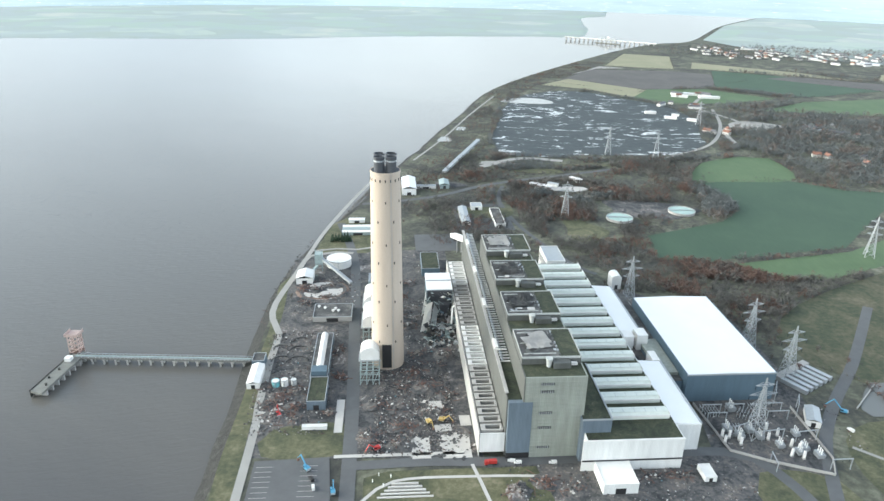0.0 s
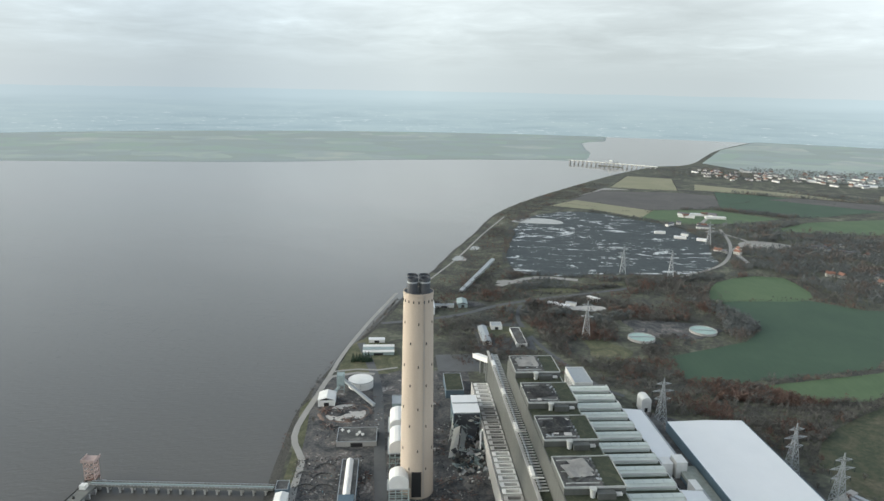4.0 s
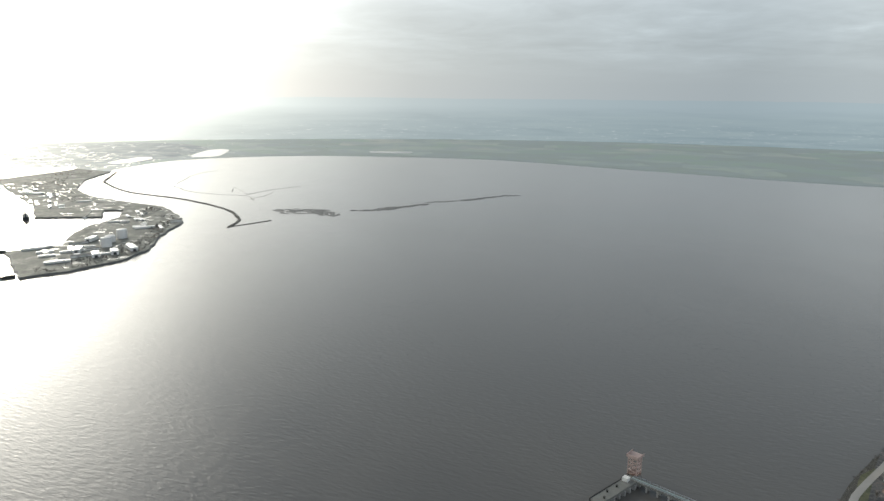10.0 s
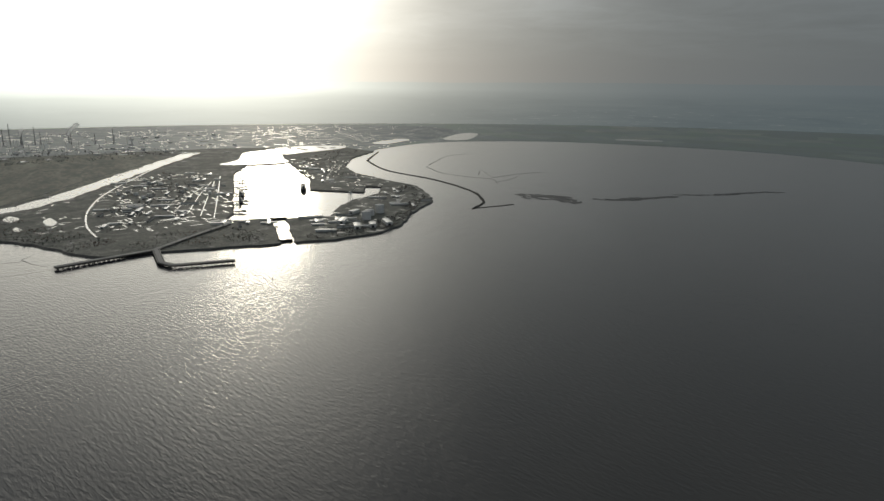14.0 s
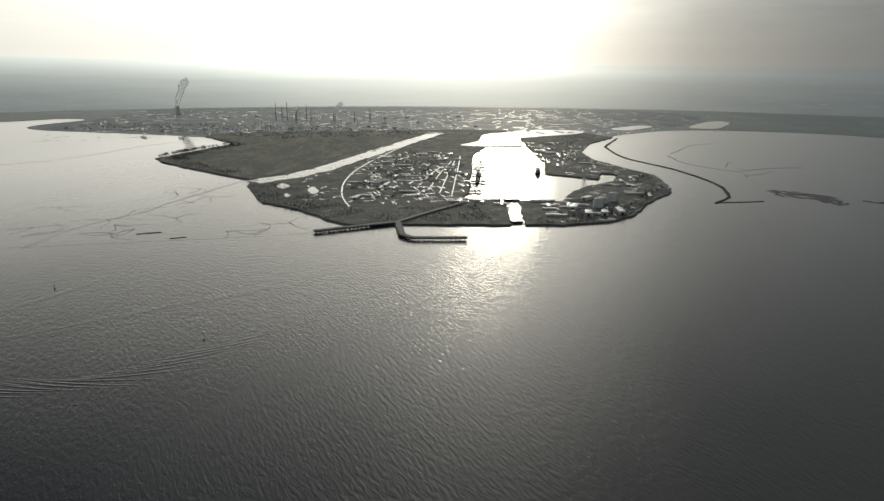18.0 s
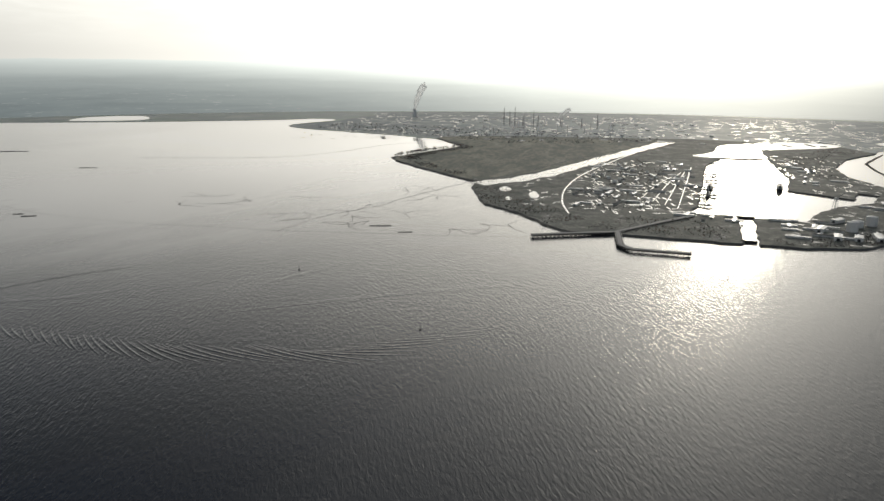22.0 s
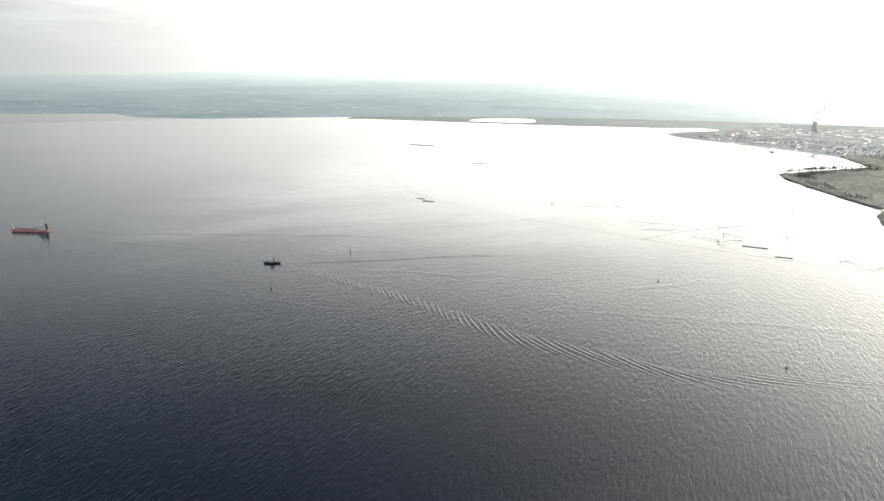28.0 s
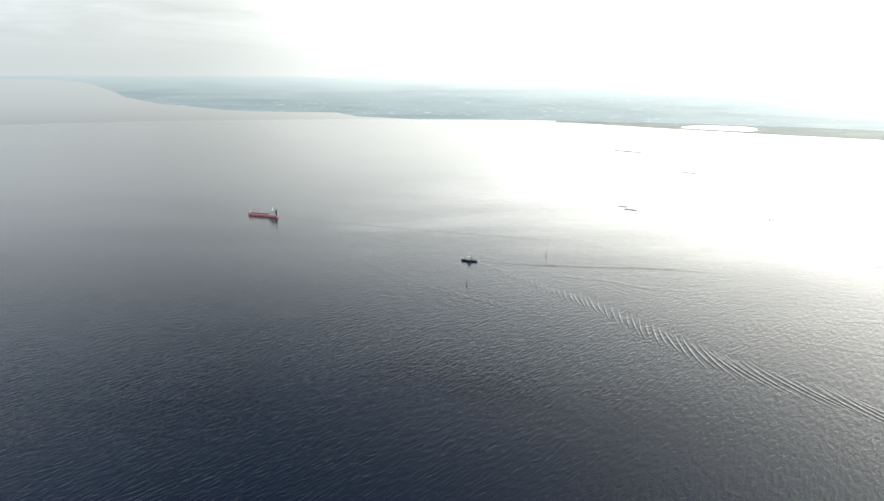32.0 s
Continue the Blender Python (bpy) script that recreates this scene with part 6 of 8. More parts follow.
t = thing("long_conveyor", spot(72, 1058), "long pale conveyor ramp to the coal yard", "conveyor")
part("ramp", beam(bmesh.new(), (0, 0, 3), (61, 185, 9), 7, 3.5), GALV, t)
for k in range(1, 6):
    part("trestle", boxed((61 * k / 6 - 2, 61 * k / 6 + 2, 185 * k / 6 - 0.5, 185 * k / 6 + 0.5, 0, 2 + k)), STEEL, t)

# car park bays, garden terraces, bollards
for i in range(26):
    a = -88 + (i // 13) * 30
    b = -186 + (i % 13) * 4.8
    solid("bay_line", boxed((0, 11, 0, 0.25, 0, 0.02)), PALE_CONCRETE, site(a, b, 0.27), "faded white parking bay line", "road marking", "bay lines")
for i in range(5):
    k = i * 2.3
    solid("garden_step", boxed((-18 + k, 18 - k, -1.4, 0.0, 0, 0.5 + 0.25 * i)), PALE_CONCRETE, site(11, -160 + i * 2.8, 0.15), "curving pale garden terrace edge", "terrace", "garden terraces")
for i, (a, b) in enumerate(((-10, -146), (-6, -140), (-3, -150), (2, -142))):
    solid("sign_post", lathe(bmesh.new(), [(0.35, 0), (0.35, 2.2), (0.1, 2.5)], 8), OFF_WHITE, site(a, b, 0.15), "short white marker post on the lawn", "post", "marker posts")


# ---- machines ----
def excavator(m, body_mat, label, reach=1.0):
    t = thing("excavator", m, label, "excavator", "site machines")
    for s in (-1.5, 1.0):
        tr = part("track", boxed((s, s + 0.7, -2.3, 2.3, 0.0, 1.0)), DARK, t)
        part("track_cover", boxed((s + 0.05, s + 0.65, -1.7, 1.7, 1.0, 1.15)), GALV, tr)
    b = part("body", boxed((-1.5, 1.5, -2.6, 1.2, 1.2, 2.7)), body_mat, t)
    part("counterweight", boxed((-1.5, 1.5, -3.3, -2.6, 1.3, 2.5)), GALV, b)
    c = part("cab", boxed((-1.5, -0.3, 0.0, 1.9, 1.3, 3.6)), body_mat, t)
    part("cab_window", boxed((-1.56, -0.24, 0.3, 1.96, 2.3, 3.3)), GLASS, c)
    part("boom", beam(bmesh.new(), (0.4, 0.8, 2.0), (0.4, 5.2 * reach, 6.4 * reach), 0.7), body_mat, t)
    part("stick", beam(bmesh.new(), (0.4, 5.2 * reach, 6.4 * reach), (0.4, 8.4 * reach, 2.4 * reach), 0.5), body_mat, t)
    part("bucket", boxed((-0.3, 1.1, 7.8 * reach, 9.0 * reach, 0.9, 2.3)), RUST, t)
    return t


excavator(site(-54, -132, 0.3, 40), BLUE_PAINT, "blue excavator with a raised boom on the car park", 1.3)
excavator(site(-35, -155, 0.3, 5), BLUE_PAINT, "blue tracked machine parked on the works road")
excavator(site(-8, -114, 0.2, 120), RED_PAINT, "red excavator among scrap", 1.0)
excavator(site(30, -86, 0.2, 200), YELLOW_PAINT, "yellow excavator in the demolition yard", 1.1)
excavator(site(40, -84, 0.2, 250), YELLOW_PAINT, "yellow excavator in the demolition yard")
excavator(site(-81, -72, 0.2, 20), RED_PAINT, "red excavator on a rubble heap")
excavator(site(348, -88, 0.2, 60), BLUE_PAINT, "blue crane lorry beside the works road", 1.5)
t = thing("lorry", site(69, -133, 0.35, 95), "bright red tipper lorry before the bunker bay", "lorry")
part("body", boxed((-1.3, 1.3, -4.6, 1.4, 1.2, 3.6)), RED_PAINT, t)
c = part("cab", boxed((-1.25, 1.25, 1.6, 3.8, 0.9, 3.4)), RED_PAINT, t)
part("windscreen", boxed((-1.1, 1.1, 3.8, 3.86, 2.1, 3.2)), GLASS, c)
for y in (-3.6, -2.2, 2.7):
    for x in (-1.35, 1.0):
        part("wheel", boxed((x, x + 0.35, y - 0.5, y + 0.5, 0, 1.0)), DARK, t)


def van(m, mat, label):
    t = thing("van", m, label, "van", "parked vans")
    b = part("body", prism(bmesh.new(), [(-0.95, -2.6), (0.95, -2.6), (0.95, 1.2), (-0.95, 1.2)], 0.45, 2.3), mat, t)
    part("bonnet", boxed((-0.92, 0.92, 1.2, 2.6, 0.45, 1.35)), mat, t)
    part("windscreen", boxed((-0.85, 0.85, 1.2, 1.26, 1.4, 2.2)), GLASS, b)
    for y in (-1.7, 1.7):
        for x in (-1.0, 0.75):
            part("wheel", boxed((x, x + 0.25, y - 0.35, y + 0.35, 0, 0.7)), DARK, t)


for a, b, r, mt, lb in ((-86, -170, 90, OFF_WHITE, "white van in the car park"), (-74, -176, 90, OFF_WHITE, "white van in the car park"), (-48, -150, 10, OFF_WHITE, "white van by the works road"), (88, -133, 90, OFF_WHITE, "white van before the boiler house"),
                        (84, -131, 80, OFF_WHITE, "white van before the boiler house"), (-50, -142, 30, DARK, "dark van on the car park"), (340, -110, 20, OFF_WHITE, "white van by the switchyard"), (112, -134, 90, OFF_WHITE, "white van before the boiler house")):
    van(site(a, b, 0.3, r), mt, lb)


# ---- switchyard ----
def gantry(a, b, w, h, turn=0.0):
    t = thing("gantry", site(a, b, 0.1, turn), "grey steel switchyard gantry with insulators", "gantry", "switchyard gantries")
    for x in (0, w):
        part("post", beam(bmesh.new(), (x, 0, 0), (x, 0, h), 0.5), GALV, t)
    part("crossbar", beam(bmesh.new(), (-0.5, 0, h), (w + 0.5, 0, h), 0.6), GALV, t)
    for i in range(3):
        x = w * (i + 0.5) / 3
        part("insulator", lathe(bmesh.new(), [(0.12, h - 2.4), (0.3, h - 2.0), (0.12, h - 1.2), (0.3, h - 0.8), (0.12, h - 0.2)], 6, x, 0), GLASS, t)


def transformer(a, b, s=1.0):
    t = thing("transformer", site(a, b, 0.1), "pale transformer with tall white bushings", "transformer", "transformers")
    part("tank", boxed((-2 * s, 2 * s, -3 * s, 3 * s, 0.3, 3.2 * s)), GALV, t)
    for i in range(5):
        part("radiator", boxed((2 * s, 3 * s, -2.6 * s + i * 1.1 * s, -2.2 * s + i * 1.1 * s, 0.5, 2.8 * s)), GALV, t)
    for y in (-2, 0, 2):
        part("bushing", lathe(bmesh.new(), [(0.45 * s, 3.2 * s), (0.3 * s, 5 * s), (0.5 * s, 6.8 * s), (0.2 * s, 7.2 * s)], 8, 0, y * s), OFF_WHITE, t, "white bushing")


for a, b, w, h, tr in ((238, -84, 14, 8, 0), (238, -94, 14, 8, 0), (256, -84, 14, 8, 0), (284, -84, 16, 8, 0), (284, -94, 16, 8, 0), (268, -118, 16, 9, 5), (292, -120, 16, 9, 5), (300, -74, 14, 12, 60), (308, -92, 14, 12, 60), (250, -112, 12, 9, 20), (262, -150, 12, 7, 80), (300, -150, 14, 9, 0), (228, 70, 14, 10, 0), (246, 74, 14, 10, 0)):
    gantry(a, b, w, h, tr)
for a, b, s in ((248, -104, 1.1), (254, -112, 1.1), (264, -106, 1.1), (268, -114, 1.0), (278, -124, 1.0), (288, -132, 1.0), (294, -128, 1.0), (300, -136, 1.1), (296, -112, 1.0), (262, -80, 1.2), (236, 84, 1.0), (246, 84, 1.0), (256, 82, 1.0)):
    transformer(a, b, s)
for a, b, tr in ((238, -76, 0), (262, -76, -40), (276, -76, 0), (246, -100, 0)):
    solid("busbar_rack", boxed(*[(i * 2.2, i * 2.2 + 0.3, 0, 12, 4.0, 4.3) for i in range(6)], *[(i * 2.2, i * 2.2 + 0.3, 1 + j * 9, 1.3 + j * 9, 0, 4.0) for i in range(6) for j in range(2)]), GALV, site(a, b - 14, 0.1, tr), "rack of parallel grey busbars", "busbars", "busbar racks")
line = plan((236, -72), (240, -128), (262, -140), (300, -156), (308, -140), (310, -80))
fence = thing("fence", Matrix.Identity(4), "pale concrete switchyard boundary wall", "fence")
for p, q in zip(line, line[1:]):
    part("panel", beam(bmesh.new(), (*p, 6.2), (*q, 6.2), 0.35, 2.4), CONCRETE, fence)

for a, b in ((241, -112), (240, -119), (252, -116), (251, -121), (246, -113), (282, -113), (286, -125), (291, -128), (281, -135), (288, -138), (273, -117), (277, -106)):
    t = thing("post_insulator", site(a, b, 0.1), "tall white ribbed post insulator in the switchyard", "insulator", "post insulators")
    part("plinth", boxed((-1.0, 1.0, -1.0, 1.0, 0, 1.2)), CONCRETE, t)
    part("stack", lathe(bmesh.new(), [(0.9, 1.2), (1.15, 1.8), (0.9, 2.4), (1.15, 3.2), (0.9, 3.9), (1.15, 4.7), (0.9, 5.5), (1.1, 6.3), (0.5, 7.0)], 12), OFF_WHITE, t)
    part("cap", lathe(bmesh.new(), [(0.6, 7.0), (0.6, 7.5)], 10), GALV, t)
slab = random.Random(81)
for _ in range(46):
    a, b = slab.choice(((23, -114), (48, -113), (48, -113), (34, -66), (-84, -66), (-70, 128)))
    solid("concrete_fragment", boxed((-slab.uniform(0.8, 2.4), slab.uniform(0.8, 2.6), -slab.uniform(0.6, 2), slab.uniform(0.6, 2), 0, 0.35)), slab.choice((PALE_CONCRETE, FELT, YARD)), site(a + slab.uniform(-13, 13), b + slab.uniform(-14, 14), 0.48, slab.uniform(0, 90)) @ pose(0, 0, 0, slab.uniform(-8, 8), slab.uniform(-8, 8), 0), "broken piece of concrete floor in the yard", "rubble", "concrete fragments")
# cooling water screens and basin
t = thing("screen_house", site(332, -64, 0, 30), "row of grey intake screens beside a basin", "intake")
for i in range(6):
    part("screen", boxed((i * 7, i * 7 + 4, 0, 22, 0, 3.5)), GALV, t)
    part("channel", boxed((i * 7 + 4, i * 7 + 7, 0, 22, 0, 0.4)), DARK, t)
part("deck", boxed((0, 42, 22, 28, 0, 4)), CONCRETE, t)
patch("basin", plan((365, -85), (379, -95), (410, -60), (396, -50)), 5.5, BASIN, "grey intake basin beside the works", "basin", 8, 0.3)
solid("basin_wall", beam(bmesh.new(), (0, 0, 0.8), (34, 30, 0.8), 0.8, 1.8), CONCRETE, site(362, -84), "concrete wall of the intake basin", "wall")


# curved walls of old tank bases, and the round pit of bared earth
for cx, cy, r, a0, a1 in ((-76, 34, 9, 20, 170), (-76, 18, 10, 10, 165), (-76, 2, 9, 15, 175), (-92, 24, 7, 30, 200), (-90, 4, 8, 10, 190)):
    bm = bmesh.new()
    for k in range(10):
        p, q = radians(a0 + (a1 - a0) * k / 10), radians(a0 + (a1 - a0) * (k + 1) / 10)
        beam(bm, (r * math.cos(p), r * math.sin(p), 0.5), (r * math.cos(q), r * math.sin(q), 0.5), 1.1, 1.2)
    solid("tank_base", bm, FELT, site(cx, cy), "curved low concrete wall of an old tank base", "wall", "old tank bases")
EARTH = mottled("bared_earth", [(0.34, (0.07, 0.05, 0.045)), (0.5, (0.15, 0.105, 0.085)), (0.66, (0.26, 0.205, 0.17))], 0.12, 6.0)
patch("earth_pit", plan(*[(-67 + 25 * math.cos(i * 0.524), 138 + 20 * math.sin(i * 0.524)) for i in range(12)]), 5.28, EARTH, "round pit of bared reddish earth", "pit", 6, 1.2)
pit = thing("pit_rim", site(-67, 138), "low ragged rim of spoil round the pit", "spoil")
bm = bmesh.new()
prev = None
for k in range(49):
    a = k * math.pi / 24
    j = 1 + 0.08 * noise.noise(Vector((math.cos(a) * 2, math.sin(a) * 2, 5)))
    h = 1.0 + 0.8 * noise.noise(Vector((math.cos(a) * 3, math.sin(a) * 3, 1)))
    cur = [bm.verts.new(((25 + o) * j * math.cos(a), (20 + o) * j * math.sin(a), 0.1 + z * max(0.2, h))) for o, z in ((-2.4, 0), (-0.4, 1.0), (0.6, 0.9), (2.6, 0))]
    if prev:
        for i in range(3):
            bm.faces.new((prev[i], prev[i + 1], cur[i + 1], cur[i]))
    prev = cur
bmesh.ops.recalc_face_normals(bm, faces=bm.faces)
part("rim", bm, EARTH, pit)
# ---- trees ----
def tree_variant(seed, h, w, k, twig=True):
    """Trunk, limbs and a loose crown as raw triangles."""
    r = random.Random(seed)
    vs, fs = [], []

    def tri(a, b, c):
        i = len(vs)
        vs.extend((a, b, c))
        fs.append((i, i + 1, i + 2))
    for i in range(3):
        a0, a1 = i * 2.094, (i + 1) * 2.094
        b0, b1 = (0.3 * math.cos(a0), 0.3 * math.sin(a0), 0), (0.3 * math.cos(a1), 0.3 * math.sin(a1), 0)
        tri(b0, b1, (0, 0, h * 0.75))
    for _ in range(5):
        a, z = r.uniform(0, 6.28), h * r.uniform(0.25, 0.5)
        e = (w * 0.8 * math.cos(a), w * 0.8 * math.sin(a), z + h * r.uniform(0.2, 0.4))
        tri((0, 0, z), (0, 0.25, z + 0.35), e)
    for _ in range(k):
        while True:
            p = Vector((r.uniform(-1, 1), r.uniform(-1, 1), r.uniform(-1, 1)))
            if 0.25 < p.length < 1:
                break
        c = Vector((p.x * w, p.y * w, h * 0.62 + p.z * h * 0.38))
        s = w * r.uniform(0.22, 0.5)
        d1 = Vector((r.uniform(-1, 1), r.uniform(-1, 1), r.uniform(-0.5, 1))) * s
        d2 = Vector((r.uniform(-1, 1), r.uniform(-1, 1), r.uniform(-1, 1))) * s * 0.7
        tri(tuple(c - d1), tuple(c + d2), tuple(c + d1))
    return np.array(vs, float), np.array(fs, int)


def inside(x, y, poly):
    hit = False
    for (x0, y0), (x1, y1) in zip(poly, poly[1:] + poly[:1]):
        if (y0 > y) != (y1 > y) and x < (x1 - x0) * (y - y0) / (y1 - y0) + x0:
            hit = not hit
    return hit


VARIANTS = [tree_variant(s, 9.0, 3.4, 26) for s in range(5)]
SHRUBS = [tree_variant(s + 20, 4.0, 2.6, 18) for s in range(4)]


BOUNDS = [(o, (min(p[0] for p in o), min(p[1] for p in o)), (max(p[0] for p in o), max(p[1] for p in o))) for o in OUTLINES]
CLEAR = set()
for line, width in CLEARED:
    for x, y in smooth_line(line, 4.0):
        w = int(width / 8) + 1
        for i in range(-w, w + 1):
            for j in range(-w, w + 1):
                CLEAR.add((int(x // 4) + i, int(y // 4) + j))
for x, y, r in ((305, 865, 26), (397, 897, 26)):
    for i in range(-r // 4, r // 4 + 1):
        for j in range(-r // 4, r // 4 + 1):
            CLEAR.add((int(x // 4) + i, int(y // 4) + j))


def woods(name, poly, k, label, mats, scale=(0.6, 1.2), shrub=0.3, z=GROUND, seed=1):
    """A stand of bare trees, in one mesh."""
    r = random.Random(seed)
    xs, ys = [p[0] for p in poly], [p[1] for p in poly]
    vv, ff, mi, base = [], [], [], 0
    made = 0
    tries = 0
    while made < k and tries < k * 12:
        tries += 1
        x, y = r.uniform(min(xs), max(xs)), r.uniform(min(ys), max(ys))
        if not inside(x, y, poly) or noise.noise(Vector((x * 0.012, y * 0.012, seed))) < r.uniform(-0.45, 0.25):
            continue
        if name != "hedge" and (any(lo[0] < x < hi[0] and lo[1] < y < hi[1] and inside(x, y, o) for o, lo, hi in BOUNDS) or (int(x // 4), int(y // 4)) in CLEAR):
            continue
        v, f = r.choice(SHRUBS if r.random() < shrub else VARIANTS)
        a, s = r.uniform(0, 6.28), r.uniform(*scale)
        ca, sa = math.cos(a) * s, math.sin(a) * s
        w = np.column_stack((v[:, 0] * ca - v[:, 1] * sa + x, v[:, 0] * sa + v[:, 1] * ca + y, v[:, 2] * s * r.uniform(0.8, 1.2) + z))
        vv.append(w)
        ff.append(f + base)
        base += len(v)
        warm = noise.noise(Vector((x * 0.02, y * 0.02, 9.0 + seed))) + r.uniform(-0.25, 0.25)
        mi += [1 if warm > 0.20 else 0] * len(f)
        made += 1
    if not vv:
        return None
    me = bpy.data.meshes.new("mesh")
    me.from_pydata(np.concatenate(vv).tolist(), [], np.concatenate(ff).tolist())
    for m in mats:
        me.materials.append(m)
    me.polygons.foreach_set("material_index", mi)
    return tagged(new(name, me), label, "woodland", kind="stuff")


# Greyed and blued to put haze into distant woods; also the grey ash.
FAR_TWIGS = surface("hazy_grey_twigs", (0.135, 0.145, 0.145), (0.06, 0.068, 0.07), 0.02, 0.6, 0.9)
FAR_LEAVES = surface("hazy_russet", (0.15, 0.125, 0.11), (0.08, 0.07, 0.065), 0.05, 0.6, 0.9)
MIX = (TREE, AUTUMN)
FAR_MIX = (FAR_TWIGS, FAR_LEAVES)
RUSSET_MIX = (AUTUMN, TREE)
woods("woodland", [(60, 760), (40, 900), (60, 1010), (200, 1060), (230, 960), (170, 850), (110, 780)], 988, "bare winter scrub woodland behind the works", MIX, (0.4, 0.9), 0.5, seed=2)
woods("woodland", [(190, 800), (160, 920), (230, 1060), (330, 1120), (480, 1190), (410, 1060), (405, 960), (330, 830), (290, 735), (240, 740)], 3610, "dense bare woodland with some russet leaves", MIX, (0.5, 1.0), 0.4, seed=3)
woods("woodland", [(262, 650), (240, 720), (300, 745), (390, 715), (440, 672), (640, 740), (780, 960), (860, 940), (700, 700), (480, 600), (380, 600), (330, 640)], 2470, "belt of bare trees between works and pasture", MIX, (0.5, 1.0), 0.4, seed=4)
woods("woodland", [(420, 985), (440, 1080), (500, 1130), (470, 1060), (440, 985)], 304, "strip of bare ash trees round the settling tanks", MIX, (0.7, 1.2), 0.2, seed=5)
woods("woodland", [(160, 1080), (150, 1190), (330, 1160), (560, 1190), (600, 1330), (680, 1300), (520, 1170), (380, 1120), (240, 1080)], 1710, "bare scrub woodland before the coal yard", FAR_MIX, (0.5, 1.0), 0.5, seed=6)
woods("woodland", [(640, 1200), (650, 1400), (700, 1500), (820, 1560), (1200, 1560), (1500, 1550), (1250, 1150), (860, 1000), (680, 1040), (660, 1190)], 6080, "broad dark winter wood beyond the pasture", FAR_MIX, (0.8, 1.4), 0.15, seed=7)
woods("woodland", [(40, 1130), (60, 1250), (110, 1450), (170, 1700), (220, 1690), (180, 1450), (150, 1230), (110, 1120)], 798, "brown coastal scrub behind the sea wall", MIX, (0.3, 0.7), 0.8, seed=8)
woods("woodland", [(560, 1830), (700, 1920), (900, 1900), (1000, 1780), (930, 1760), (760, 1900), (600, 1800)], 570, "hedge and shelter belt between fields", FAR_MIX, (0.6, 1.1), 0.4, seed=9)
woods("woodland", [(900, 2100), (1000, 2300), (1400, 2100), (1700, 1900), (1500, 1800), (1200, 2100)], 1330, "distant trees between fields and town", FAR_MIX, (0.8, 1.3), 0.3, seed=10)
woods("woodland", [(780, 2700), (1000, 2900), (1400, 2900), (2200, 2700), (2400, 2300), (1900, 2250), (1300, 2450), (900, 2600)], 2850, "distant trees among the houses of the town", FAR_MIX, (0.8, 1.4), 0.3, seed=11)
woods("woodland", [(360, 560), (330, 620), (380, 640), (520, 560), (640, 640), (700, 600), (560, 480), (430, 440), (400, 520)], 1330, "scattered bare bushes on rough ground", MIX, (0.3, 0.8), 0.7, seed=12)
woods("woodland", [(-20, 870), (-30, 960), (10, 1080), (40, 1060), (30, 900)], 171, "low shore bushes", MIX, (0.3, 0.7), 0.8, seed=13)
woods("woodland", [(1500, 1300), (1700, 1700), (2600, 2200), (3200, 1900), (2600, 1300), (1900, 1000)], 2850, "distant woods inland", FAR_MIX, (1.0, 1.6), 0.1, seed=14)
woods("marsh_trees", [(-2390, -625), (-2500, -570), (-2780, -430), (-2760, -470), (-2500, -610)], 260, "low dark bushes along the marsh edge", MIX, (0.8, 1.4), 0.3, z=3.2, seed=15)
for sd, poly, k in ((31, [(-1980, -300), (-1840, -262), (-1616, -201), (-1532, -113), (-1424, -48), (-1480, 40), (-1640, -60), (-1860, -180)], 700), (32, [(-1380, 20), (-1372, 180), (-1345, 300), (-1420, 320), (-1560, 240), (-1500, 100)], 420),
                   (33, [(-1330, 372), (-1330, 520), (-1390, 600), (-1520, 700), (-1700, 820), (-1900, 866), (-1880, 820), (-1680, 770), (-1500, 640), (-1400, 520), (-1390, 400)], 700), (34, [(-1560, 20), (-1800, 10), (-2200, 110), (-2500, 230), (-2300, 300), (-1900, 200), (-1620, 160)], 800),
                   (35, [(-2100, 800), (-2400, 810), (-2700, 900), (-2860, 1080), (-2960, 1000), (-2700, 760), (-2400, 700), (-2150, 720)], 500)):
    woods("port_scrub", poly, k, "low dark scrub on rough port ground", MIX, (0.35, 0.9), 0.8, z=3.2, seed=sd)
woods("marsh_scrub", [(-2030, -345), (-2180, -475), (-2390, -610), (-2780, -425), (-2740, -380), (-2400, -540), (-2180, -420), (-2060, -300)], 900, "low dark bushes fringing the salt marsh", MIX, (0.4, 1.0), 0.7, z=3.4, seed=36)
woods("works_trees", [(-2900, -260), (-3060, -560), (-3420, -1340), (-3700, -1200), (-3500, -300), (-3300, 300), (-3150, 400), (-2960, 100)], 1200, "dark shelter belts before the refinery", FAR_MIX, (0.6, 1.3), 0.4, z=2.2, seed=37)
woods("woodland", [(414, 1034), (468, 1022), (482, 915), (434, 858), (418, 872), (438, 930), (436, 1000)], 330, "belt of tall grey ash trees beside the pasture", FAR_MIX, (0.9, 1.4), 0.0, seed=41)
woods("russet_thicket", [(255, 700), (262, 780), (330, 740), (400, 716), (500, 726), (520, 700), (430, 668), (330, 690)], 1500, "russet thicket between works and pasture", RUSSET_MIX, (0.5, 1.0), 0.4, seed=42)
for x, y, h in ((236, 905, 9), (262, 930, 8), (210, 960, 8), (180, 1000, 9), (300, 960, 8), (330, 970, 7), (150, 960, 8), (120, 1040, 9)):
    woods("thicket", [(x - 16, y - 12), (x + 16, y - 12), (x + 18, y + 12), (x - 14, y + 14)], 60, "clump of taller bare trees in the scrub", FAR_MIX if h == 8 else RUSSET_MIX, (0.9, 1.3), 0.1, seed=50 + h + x)
